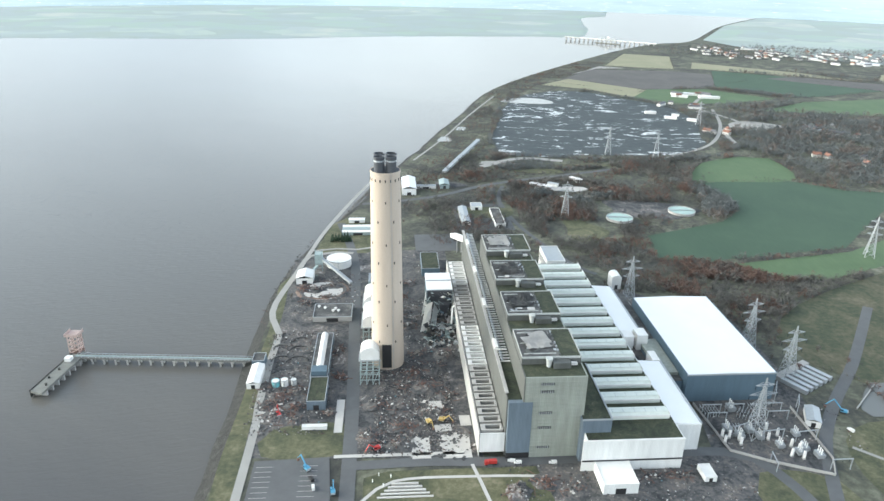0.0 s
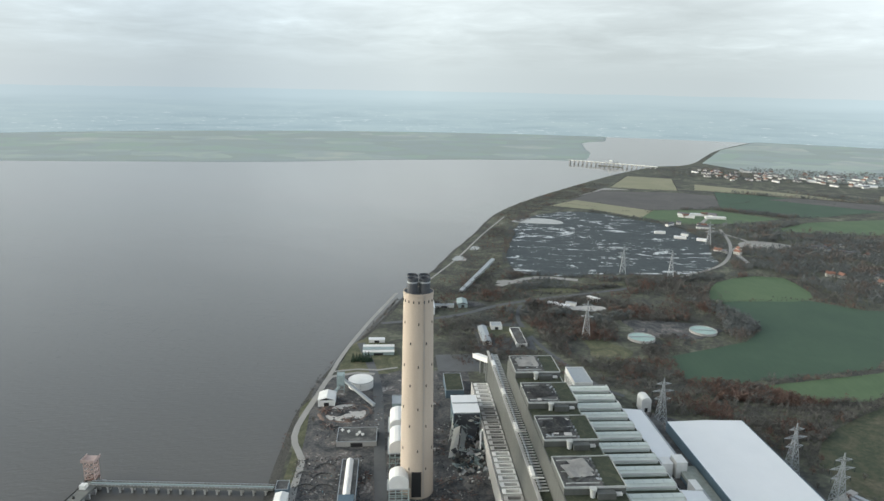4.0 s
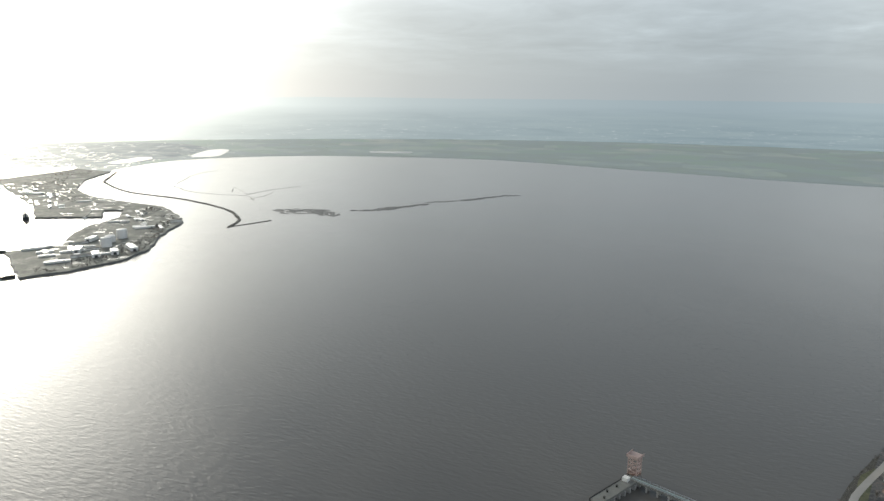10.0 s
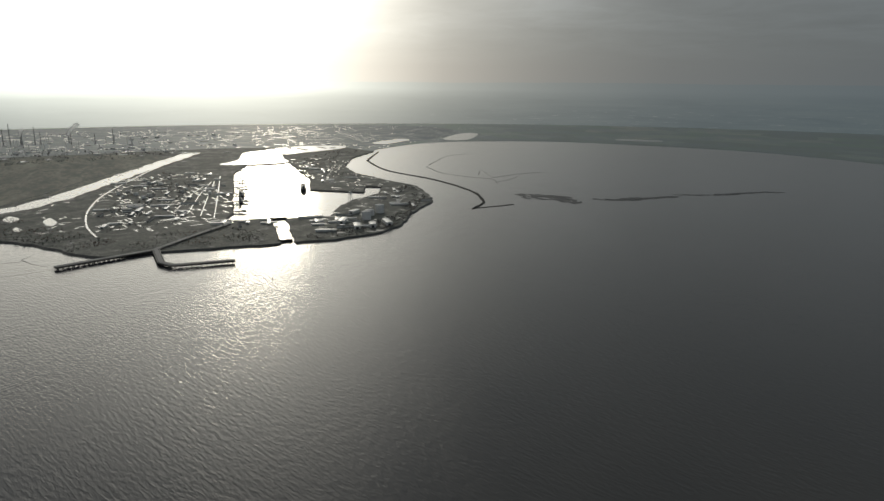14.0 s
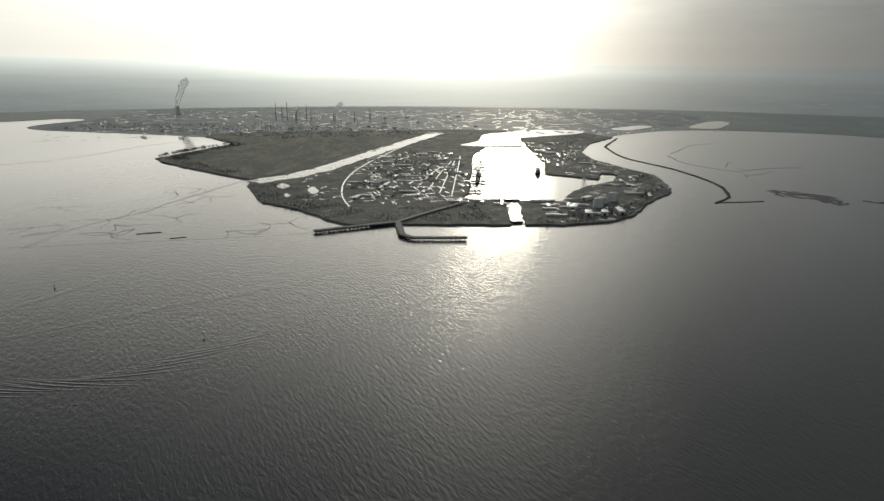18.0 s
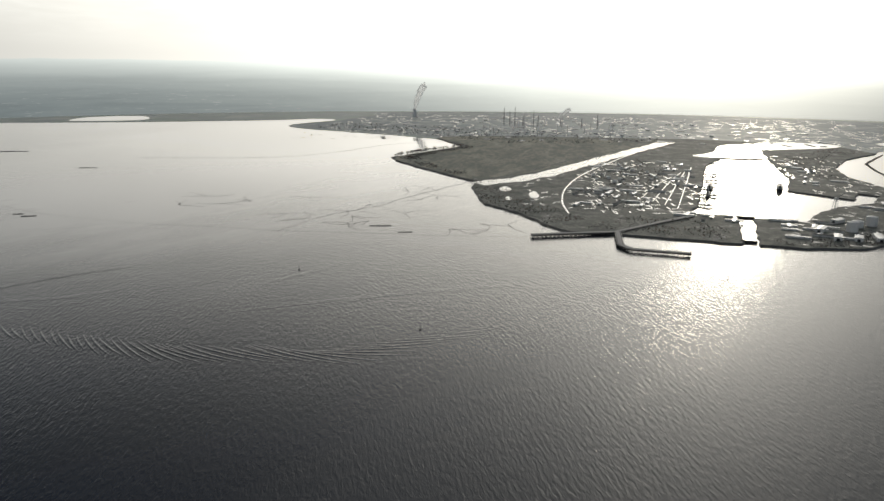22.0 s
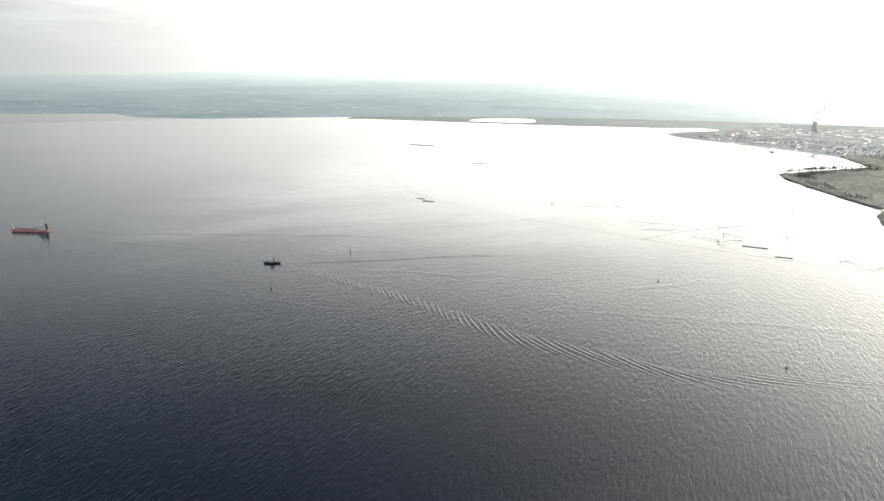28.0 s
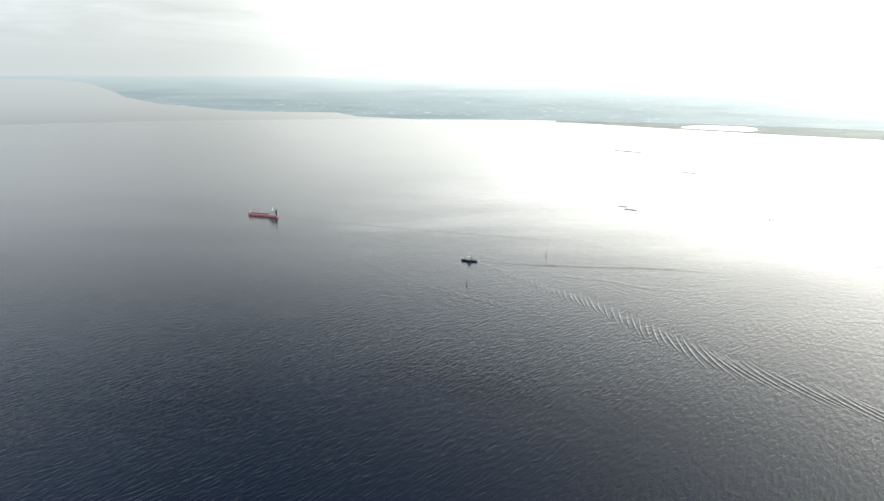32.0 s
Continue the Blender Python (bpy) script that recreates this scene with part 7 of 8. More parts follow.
woods("hedge", [(405, 1020), (408, 1036), (520, 1052), (630, 1058), (690, 1020), (685, 1008), (630, 1044), (520, 1040)], 120, "bare hedge between two pastures", MIX, (0.35, 0.6), 0.9, seed=16)
woods("hedge", [(385, 722), (480, 742), (570, 775), (700, 870), (690, 880), (560, 785), (470, 752), (385, 732)], 160, "bare hedge along the pasture", MIX, (0.35, 0.6), 0.9, seed=17)


woods("scrub", [(100, 780), (20, 880), (0, 1000), (40, 1130), (160, 1180), (330, 1170), (500, 1190), (640, 1200), (690, 1010), (760, 1000), (560, 780), (420, 700), (300, 640), (250, 700)], 4800, "dense brown winter scrub and thorn bushes", MIX, (0.5, 1.15), 0.8, seed=18)
woods("scrub", [(120, 1450), (170, 1720), (260, 1950), (400, 2180), (520, 2380), (600, 2350), (480, 2140), (330, 1900), (250, 1720), (190, 1480)], 1800, "low coastal scrub behind the sea wall", MIX, (0.4, 0.9), 0.8, seed=19)
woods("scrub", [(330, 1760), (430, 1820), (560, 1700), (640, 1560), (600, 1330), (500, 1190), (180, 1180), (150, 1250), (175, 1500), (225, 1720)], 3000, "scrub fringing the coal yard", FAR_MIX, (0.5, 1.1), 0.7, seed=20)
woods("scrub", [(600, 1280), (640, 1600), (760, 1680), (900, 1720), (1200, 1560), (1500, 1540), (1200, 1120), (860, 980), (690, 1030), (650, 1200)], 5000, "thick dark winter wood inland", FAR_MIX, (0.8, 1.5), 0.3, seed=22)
woods("shore_scrub", [(-99, 560), (-101, 640), (-92, 730), (-78, 810), (-58, 885), (-40, 965), (-4, 1130), (2, 1128), (-33, 958), (-51, 880), (-70, 806), (-84, 726), (-93, 640), (-91, 560)], 330, "dark low scrub along the rock armour", MIX, (0.3, 0.7), 0.9, z=3.6, seed=23)
hg = random.Random(77)
vv, ff, base = [], [], 0
for o in OUTLINES:
    for (x0, y0), (x1, y1) in zip(o, o[1:] + o[:1]):
        d = math.hypot(x1 - x0, y1 - y0)
        for k in range(int(d / 6)):
            if noise.noise(Vector((x0 * 0.01, y0 * 0.01, k * 0.08))) < -0.12:
                continue
            f = (k + hg.random()) * 6 / d
            v, t3 = hg.choice(SHRUBS)
            s = hg.uniform(0.45, 1.0)
            vv.append(v * s + np.array((x0 + (x1 - x0) * f + hg.uniform(-2, 2), y0 + (y1 - y0) * f + hg.uniform(-2, 2), GROUND)))
            ff.append(t3 + base)
            base += len(v)
me = bpy.data.meshes.new("mesh")
me.from_pydata(np.concatenate(vv).tolist(), [], np.concatenate(ff).tolist())
me.materials.append(TREE)
tagged(new("hedgerow", me), "bare thorn hedges round the fields", "hedge", kind="stuff")


def conifer(m, h, label):
    t = thing("conifer", m, label, "tree", "shore conifers")
    part("trunk", lathe(bmesh.new(), [(0.35, 0), (0.22, h * 0.5), (0.06, h)], 7), BARK, t)
    r = random.Random(int(h * 100))
    for k in range(7):
        bm = bmesh.new()
        z = h * (0.1 + 0.125 * k)
        rad = h * 0.26 * (1 - k / 7.6)
        for i in range(13):
            a = i * 2 * math.pi / 13 + r.uniform(-0.2, 0.2)
            ln = rad * r.uniform(0.7, 1.15)
            tip = (ln * math.cos(a), ln * math.sin(a), z - ln * r.uniform(0.2, 0.45))
            p, q = (0.5 * math.cos(a + 1.2), 0.5 * math.sin(a + 1.2), z + 0.4), (0.5 * math.cos(a - 1.2), 0.5 * math.sin(a - 1.2), z + 0.4)
            mid = (ln * 0.55 * math.cos(a), ln * 0.55 * math.sin(a), z + h * 0.05)
            v = [bm.verts.new(c) for c in (p, q, tip, mid)]
            for f in ((0, 3, 2), (3, 1, 2), (0, 1, 3)):
                bm.faces.new([v[j] for j in f])
        tagged(part("branch_whorl", bm, CONIFER, t), kind="stuff")


for i in range(13):
    conifer(site(-66 + (i % 7) * 3.6 + rnd.uniform(-0.8, 0.8), 268 + (i // 7) * 5 + rnd.uniform(-1, 1), 0.1), rnd.uniform(9, 13), "dark green conifer in a shore shelter belt")


def bare_tree(m, h, label, seed):
    t = thing("tree", m, label, "tree", "bare trees")
    r = random.Random(seed)
    part("trunk", lathe(bmesh.new(), [(0.32, 0), (0.24, h * 0.3), (0.1, h * 0.7)], 7), BARK, t)
    bm = bmesh.new()
    for _ in range(9):
        a, z = r.uniform(0, 6.28), h * r.uniform(0.25, 0.6)
        beam(bm, (0, 0, z), (h * 0.3 * math.cos(a), h * 0.3 * math.sin(a), z + h * r.uniform(0.15, 0.35)), 0.16)
    part("limb", bm, BARK, t)
    v, f = tree_variant(seed + 50, h, h * 0.36, 60)
    me = bpy.data.meshes.new("mesh")
    me.from_pydata(v.tolist(), [], f.tolist())
    me.materials.append(AUTUMN if seed % 3 == 0 else TREE)
    part("crown", me, None, t)


for i, (a, b) in enumerate(((218, 118), (228, 140), (238, 120), (250, 138), (320, 60), (330, 40), (340, 10), (322, 90), (332, -10), (345, -30), (300, 100), (350, 60), (360, 30), (190, 220), (205, 240), (215, 205), (170, 250), (150, 270), (120, 286), (60, 330), (40, 350), (20, 330), (76, 300), (380, 0), (395, -20), (-96, 120), (-100, 40), (330, -170), (355, -160), (370, -130))):
    bare_tree(site(a, b, 0.0), rnd.uniform(5, 9), "bare winter tree beside the works" if i % 3 else "small tree with russet leaves beside the works", i)

# ---- houses and farms ----
def build_house(wallm, roofm, label, w=8, l=11, h=5.2):
    t = thing("house", spot(1400, 2500), label, "house", "town houses")
    part("wall", boxed((-w / 2, w / 2, -l / 2, l / 2, 0, h)), wallm, t)
    rf = part("roof", gable(bmesh.new(), -w / 2, w / 2, -l / 2, l / 2, h, h + w * 0.42, "y", 0.4), roofm, t)
    part("chimney", boxed((-0.5, 0.5, l / 2 - 1.6, l / 2 - 0.6, h + 1, h + w * 0.42 + 1.6)), ROOF_TILE, rf)
    for y in (-3, 3):
        part("window", boxed((-w / 2 - 0.06, -w / 2, y - 0.8, y + 0.8, 1, 2.4)), GLASS, t)
        part("window", boxed((w / 2, w / 2 + 0.06, y - 0.8, y + 0.8, 1, 2.4)), GLASS, t)
    return t


protos = [build_house(RENDER_WALL, ROOF_SLATE, "pale rendered house with a slate roof"), build_house(RENDER_WALL, ROOF_TILE, "pale rendered house with a red tile roof", 9, 14),
          build_house(OFF_WHITE, ROOF_SLATE, "white terrace with a slate roof", 8, 30)]
protos[0].matrix_world, protos[1].matrix_world, protos[2].matrix_world = spot(1050, 2700), spot(1100, 2620), spot(1150, 2660)
hr = random.Random(11)
for i in range(130):
    u, v = hr.random(), hr.gauss(0, 0.5)
    x, y = 1000 + u * 1000, 2720 - u * 380 + v * 170 + 120 * u
    copy_thing(hr.choice(protos), spot(x, y, turn=hr.choice((20, 25, 110, 30))))
for x, y, k in ((690, 1770, 7), (860, 1420, 5), (640, 1390, 4), (620, 1640, 5), (880, 1370, 4), (770, 1180, 4)):
    for _ in range(k):
        copy_thing(hr.choice(protos), spot(x + hr.uniform(-45, 45), y + hr.uniform(-30, 30), turn=hr.uniform(0, 180)))


def far_shed(x, y, w, l, h, turn, mat, roof, label="long pale-roofed shed among the fields", z=GROUND, name="far_shed", group="distant sheds"):
    t = thing(name, spot(x, y, z, turn), label, "shed", group)
    part("wall", boxed((-w / 2, w / 2, -l / 2, l / 2, 0, h)), mat, t)
    part("roof", gable(bmesh.new(), -w / 2, w / 2, -l / 2, l / 2, h, h + w * 0.05, "y", 0.4), roof, t)
    part("door", boxed((-w * 0.2, w * 0.2, -l / 2 - 0.1, -l / 2, 0, h * 0.7)), DARK, t)


for x, y, w, l, r in ((700, 1790, 14, 60, 80), (660, 1760, 12, 40, 70), (730, 1750, 16, 50, 85), (560, 1500, 9, 26, 70), (600, 1480, 8, 20, 60), (530, 1550, 8, 24, 85), (580, 1530, 6, 16, 60), (820, 1400, 14, 60, 70), (860, 1380, 12, 40, 60), (210, 1000, 8, 18, 60),
                      (222, 992, 8, 20, 60), (236, 1003, 6, 16, 60), (275, 1030, 8, 20, 40), (1500, 2420, 30, 70, 70), (1380, 2520, 26, 60, 60), (1250, 2800, 20, 60, 70), (1700, 2480, 30, 60, 70)):
    far_shed(x, y, w, l, 5, r, OFF_WHITE, hr.choice((WHITE_ROOF, GALV, OFF_WHITE)))

# ---- swing bridge ----
t = thing("bridge", spot(577, 3080, 0, math.degrees(math.atan2(2860 - 3080, 905 - 577))), "long low road bridge on piers with a truss swing span", "bridge")
L = math.hypot(905 - 577, 2860 - 3080)
deck = part("deck", boxed((0, L, -5, 5, 11, 13)), CONCRETE, t)
for s in (-5, 4.6):
    part("parapet", boxed((0, L, s, s + 0.4, 13, 14.4)), OFF_WHITE, deck)
for i in range(20):
    x = 8 + i * (L - 16) / 19
    part("pier", boxed((x - 1.6, x + 1.6, -4.5, 4.5, -3, 11)), CONCRETE, t)
for s in (-5, 5):
    bm = bmesh.new()
    for i in range(8):
        x = L * 0.40 + i * 9
        beam(bm, (x, s, 13), (x + 4.5, s, 21), 0.9)
        beam(bm, (x + 4.5, s, 21), (x + 9, s, 13), 0.9)
    beam(bm, (L * 0.40, s, 21), (L * 0.40 + 72, s, 21), 1.0)
    part("truss", bm, GALV, t)
part("control_house", boxed((L * 0.40 + 30, L * 0.40 + 42, -4, 4, 18, 26)), OFF_WHITE, t)
part("jetty_pier", boxed((L * 0.36, L * 0.40 + 90, -14, -9, 0, 3)), TIMBER, t)

# ---- port across the water ----
PZ = 3.2


def pier(line, width, h, label):
    t = thing("pier", Matrix.Identity(4), label, "pier", "port piers")
    for p, q in zip(line, line[1:]):
        part("deck", beam(bmesh.new(), (*p, h - 0.5), (*q, h - 0.5), width, 1.0), QUAY, t)
        part("walkway", beam(bmesh.new(), (*p, h + 0.15), (*q, h + 0.15), width * 0.55, 0.3), PALE_CONCRETE, t, "pale worn walkway")
        d = math.hypot(q[0] - p[0], q[1] - p[1])
        ux, uy = (q[0] - p[0]) / d, (q[1] - p[1]) / d
        part("waling", beam(bmesh.new(), (*p, h - 2.6), (*q, h - 2.6), width * 0.92, 0.9), ROCK, t)
        k = max(2, int(d / 8))
        for i in range(k):
            f = (i + 0.5) / k
            x, y = p[0] + (q[0] - p[0]) * f, p[1] + (q[1] - p[1]) * f
            bm = bmesh.new()
            for s in (-0.45, -0.15, 0.15, 0.45):
                px, py = x - uy * width * s, y + ux * width * s
                beam(bm, (px, py, -3), (px, py, h - 0.9), 0.9)
            beam(bm, (x + uy * width * 0.45, y - ux * width * 0.45, -0.2), (x - uy * width * 0.45, y + ux * width * 0.45, h - 1.2), 0.6)
            part("pile_bent", bm, ROCK, t)
    return t


pier([(-1316, -70), (-1345, 10), (-1372, 92), (-1470, 180), (-1555, 262)], 14, 5.5, "dark timber pier running out from the lock")
pier([(-1372, 96), (-1270, 96), (-1243, 112), (-1232, 215)], 13, 5.5, "dark hooked timber pier outside the lock")
t = thing("lock", Matrix.Identity(4), "stone lock with closed gates", "lock")
part("gate", beam(bmesh.new(), (-1352, 322, 1), (-1352, 352, 1), 5, 6), ROCK, t)
part("gate", beam(bmesh.new(), (-1580, 362, 1), (-1578, 400, 1), 5, 6), ROCK, t)
pr = random.Random(5)
for i, (x, y) in enumerate(((-1477, 559), (-1541, 618), (-1520, 584))):
    tank(spot(x, y, PZ), pr.choice((13, 15, 11)), pr.choice((16, 19, 13)), "pale round port storage tank", OFF_WHITE, 0.2, group="port tanks")
for i in range(14):
    tank(spot(-1900 - pr.uniform(0, 500), 60 + pr.uniform(0, 240), PZ), pr.uniform(4, 7), pr.uniform(4, 7), "small pale oil tank at the port", OFF_WHITE, 0.1, group="port tanks")
for i in range(130):
    zone = pr.choice(((-1480, 470, 120, 60), (-1700, 740, 160, 60), (-2050, 180, 350, 110), (-2200, 330, 260, 40), (-2350, 700, 300, 60), (-1800, 100, 160, 90), (-1560, 300, 60, 60)))
    x, y = zone[0] + pr.uniform(-1, 1) * zone[2], zone[1] + pr.uniform(-1, 1) * zone[3]
    if inside(x, y, PORT):
        far_shed(x, y, pr.uniform(5, 11), pr.uniform(12, 46), pr.uniform(2.2, 3.8), pr.choice((-12, -15, 78, 72)), OFF_WHITE, pr.choice((WET_ROOF, WET_ROOF, WET_ROOF, FELT)), "long shed on the port quay", PZ, "port_shed", "port sheds")
for x, y, l, r in ((-1403, 509, 34, 72), (-1414, 585, 46, 80), (-1402, 545, 30, 72), (-1470, 500, 40, 60), (-1560, 560, 30, 40)):
    far_shed(x, y, 14, l, 7, r, OFF_WHITE, WET_ROOF, "long pale shed beside the dock tanks", PZ, "port_shed", "port sheds")
for x, y, l in ((-1700, 300, 34), (-1838, 326, 44), (-1960, 350, 36), (-2080, 372, 46), (-2200, 400, 36)):
    t = thing("finger_quay", spot(x, y, 0, -12), "dark finger quay at the dock side", "quay", "finger quays")
    part("deck", boxed((-7, 7, -4, l, 2.6, 4.2)), QUAY, t)
    for i in range(5):
        part("pile", boxed((-6.5, -5.3, i * l / 5, i * l / 5 + 1.2, -2, 2.6), (5.3, 6.5, i * l / 5, i * l / 5 + 1.2, -2, 2.6)), ROCK, t)
    part("quay_hut", boxed((-3, 3, l - 14, l - 6, 4.2, 7.2)), OFF_WHITE, t)
for x, y, r in ((-1640, 300, 80), (-1900, 352, 75), (-2080, 395, 75), (-2250, 430, 75), (-1700, 600, 30)):
    t = thing("dock_crane", spot(x, y, PZ, r), "tall grey dockside crane", "crane", "dock cranes")
    for sx in (-5, 5):
        for sy in (-4, 4):
            part("leg", beam(bmesh.new(), (sx, sy, 0), (sx * 0.5, sy * 0.5, 24), 1.0), GALV, t)
    part("cab", boxed((-3, 3, -3, 3, 24, 29)), OFF_WHITE, t)
    part("jib", beam(bmesh.new(), (0, 0, 28), (26, 0, 46), 1.2), GALV, t)


def build_ship(m, L, W, hull, label, name="ship", decks=3, low=False):
    t = thing(name, m, label, "ship")
    bm = bmesh.new()
    half = W / 2
    out = [(0, -L * 0.5), (half * 0.8, -L * 0.5), (half, -L * 0.42), (half, L * 0.28), (half * 0.7, L * 0.40), (half * 0.28, L * 0.47), (0, L * 0.5)]
    side = out + [(-x, y) for x, y in out[-2:0:-1]]
    H = W * (0.27 if not low else 0.24)
    lo = [bm.verts.new((x * 0.86, y * 0.96, -1.0)) for x, y in side]
    hi = [bm.verts.new((x, y, H + (H * 0.45 if y > L * 0.36 else 0) + (H * 0.2 if y < -L * 0.4 else 0))) for x, y in side]
    k = len(side)
    for i in range(k):
        bm.faces.new((lo[i], lo[(i + 1) % k], hi[(i + 1) % k], hi[i]))
    bm.faces.new(hi)
    bm.faces.new(lo[::-1])
    bmesh.ops.recalc_face_normals(bm, faces=bm.faces)
    part("hull", bm, hull, t)
    y0 = -L * 0.44 if not low else -L * 0.1
    for d in range(decks):
        s = 1 - 0.12 * d
        part("deckhouse", boxed((-half * 0.85 * s, half * 0.85 * s, y0, y0 + L * 0.21 * s, H + d * 2.9, H + d * 2.9 + 2.7)), OFF_WHITE, t, "white deckhouse" if d == 0 else "")
    top = H + decks * 2.9
    part("bridge_windows", boxed((-half * 0.62, half * 0.62, y0 + L * 0.21 * (1 - 0.12 * (decks - 1)), y0 + L * 0.21 * (1 - 0.12 * (decks - 1)) + 0.15, top - 1.6, top - 0.5)), GLASS, t)
    part("funnel", boxed((-W * 0.10, W * 0.10, y0 - L * 0.03, y0 + L * 0.005, H, top + 2)), DARK, t)
    part("mast", beam(bmesh.new(), (0, y0 + L * 0.1, top), (0, y0 + L * 0.1, top + 8), 0.5), OFF_WHITE, t)
    part("foremast", beam(bmesh.new(), (0, L * 0.43, H), (0, L * 0.43, H + (12 if not low else 5)), 1.1 if not low else 0.4), OFF_WHITE, t)
    if not low:
        for i in range(5):
            part("hatch", boxed((-half * 0.62, half * 0.62, -L * 0.24 + i * L * 0.12, -L * 0.24 + i * L * 0.12 + L * 0.10, H, H + 1.4)), hull, t)
        part("pipe_deck", beam(bmesh.new(), (0, -L * 0.26, H + 2.2), (0, L * 0.38, H + 2.2), 1.4), RUST, t)
        part("derrick", beam(bmesh.new(), (0, L * 0.06, H), (0, L * 0.06, H + 9), 0.8), hull, t)
    return t


build_ship(spot(-491, -1545, 0, 218), 80, 13, PALE_RED, "faded red coastal tanker with a white deckhouse under way", decks=4)
build_ship(spot(-676, -976, 0, 222), 29, 8.5, BLACK_HULL, "dark-hulled tug with a pale wheelhouse under way", "tug", 2, True)
build_ship(spot(-2000, 560, 0, 75), 110, 17, BLACK_HULL, "dark cargo ship moored in the dock", "moored_ship")
build_ship(spot(-1960, 372, 0, 78), 90, 15, BLACK_HULL, "dark cargo ship moored at the quay", "moored_ship")
build_ship(spot(-1860, 350, 0, 78), 60, 12, BLACK_HULL, "dark coaster moored at the quay", "moored_ship")

# buoys and marker posts
for x, y, h, lb in ((-1020, -429, 6, "slim marker post in the estuary"), (-799, -178, 4, "small dark channel buoy"), (-590, -858, 7, "slim red channel marker"), (-812, -926, 12, "tall thin beacon in the estuary"), (-1100, 250, 5, "small dark channel buoy")):
    t = thing("buoy", spot(x, y, 0), lb, "buoy", "channel buoys")
    part("float", lathe(bmesh.new(), [(0.3, -0.6), (1.5, -0.2), (1.5, 0.7), (0.5, 1.0)], 12), RED_PAINT if h == 7 else DARK, t)
    part("pole", lathe(bmesh.new(), [(0.35, 0.9), (0.22, h)], 8), DARK, t)
    part("topmark", lathe(bmesh.new(), [(0.1, h), (0.7, h + 0.5), (0.1, h + 1.1)], 8), DARK, t)


def ridges(name, line, count, gap, width, height, label, spread=0.0, step=12, length=None):
    """Parallel wave crests along a line, low and smooth."""
    bm = bmesh.new()
    pts = smooth_line(line, step)
    k = len(pts)
    for c in range(count):
        prev = None
        for i, (x, y) in enumerate(pts):
            ax, ay = pts[max(i - 1, 0)]
            bx, by = pts[min(i + 1, k - 1)]
            d = math.hypot(bx - ax, by - ay) or 1
            nx, ny = -(by - ay) / d, (bx - ax) / d
            off = (c - (count - 1) / 2) * gap * (1 + spread * i / k)
            f = math.sin(math.pi * min(1, max(0, (i + 0.5) / k))) ** 0.5
            h = height * f * (0.7 + 0.5 * noise.noise(Vector((i * 0.35, c * 1.7, 0))))
            cur = [bm.verts.new((x + nx * (off + s * width / 2), y + ny * (off + s * width / 2), z)) for s, z in ((-1, 0.02), (-0.4, 0.02 + h * 0.7), (0, 0.02 + h), (0.4, 0.02 + h * 0.7), (1, 0.02))]
            if prev:
                for j in range(4):
                    bm.faces.new((prev[j], prev[j + 1], cur[j + 1], cur[j])).smooth = True
            prev = cur
    bmesh.ops.recalc_face_normals(bm, faces=bm.faces)
    return solid(name, bm, WATER, Matrix.Identity(4), label, "wake", kind="stuff")


def feather(name, line, label, gap=7.0, length=(16, 16), lean=(50, 50), width=3.4, height=0.32, offset=0.0, seed=0):
    """Short wave crests set obliquely along a line, as in a ship's wake; values run from the first end to the last."""
    bm = bmesh.new()
    pts = smooth_line(line, 2.0)
    k = len(pts)
    r = random.Random(seed)
    gone = 0.0
    for i, (x, y) in enumerate(pts[:-1]):
        f = i / k
        gone += 2.0
        if gone < gap / math.sin(radians(abs(lean[0] + (lean[1] - lean[0]) * f))):
            continue
        gone = 0.0
        bx, by = pts[i + 1]
        a = math.atan2(by - y, bx - x) + radians(lean[0] + (lean[1] - lean[0]) * f) + r.uniform(-0.05, 0.05)
        ln = (length[0] + (length[1] - length[0]) * f) * r.uniform(0.7, 1.2)
        x, y = x + r.uniform(-1, 1) + offset * math.cos(a), y + r.uniform(-1, 1) + offset * math.sin(a)
        fade = math.sin(math.pi * min(1, 0.12 + 0.86 * f)) ** 0.5
        prev = None
        for j in range(7):
            u = j / 6 - 0.5
            h = height * fade * math.cos(u * math.pi) + 0.005
            bend = u * u * ln * 0.14
            cx, cy = x + math.cos(a) * u * ln - math.sin(a) * bend, y + math.sin(a) * u * ln + math.cos(a) * bend
            w = width * (1.15 - abs(u)) / 2
            cur = [bm.verts.new((cx - math.sin(a) * s * w, cy + math.cos(a) * s * w, z)) for s, z in ((-1, 0.02), (-0.4, 0.02 + h * 0.7), (0, 0.02 + h), (0.4, 0.02 + h * 0.7), (1, 0.02))]
            if prev:
                for q in range(4):
                    bm.faces.new((prev[q], prev[q + 1], cur[q + 1], cur[q])).smooth = True
            prev = cur
    bmesh.ops.recalc_face_normals(bm, faces=bm.faces)
    return solid(name, bm, WATER, Matrix.Identity(4), label, "wake", kind="stuff")


TUG_WAKE = [(-683, -963), (-687, -777), (-690, -657), (-675, -541), (-671, -448), (-689, -344), (-706, -254), (-768, -161), (-830, -90)]
feather("wake", TUG_WAKE, "feathered wake spreading behind a tug", 7.0, (14, 170), (-46, -13), 3.6, 0.42, 0, 1)
feather("wake", TUG_WAKE[3:], "outer crests of a tug's wake", 8.0, (30, 70), (-34, -22), 3.2, 0.22, -26, 2)
ridges("wake", [(-690, -968), (-778, -877), (-899, -786), (-995, -695)], 2, 4, 3.5, 0.36, "thin wake line astern of a tug", 0.9)
feather("wake", [(-760, -860), (-860, -760), (-960, -670)], "short crests beside a tug's wake", 13, (20, 26), (60, 60), 3.4, 0.12, 0, 3)
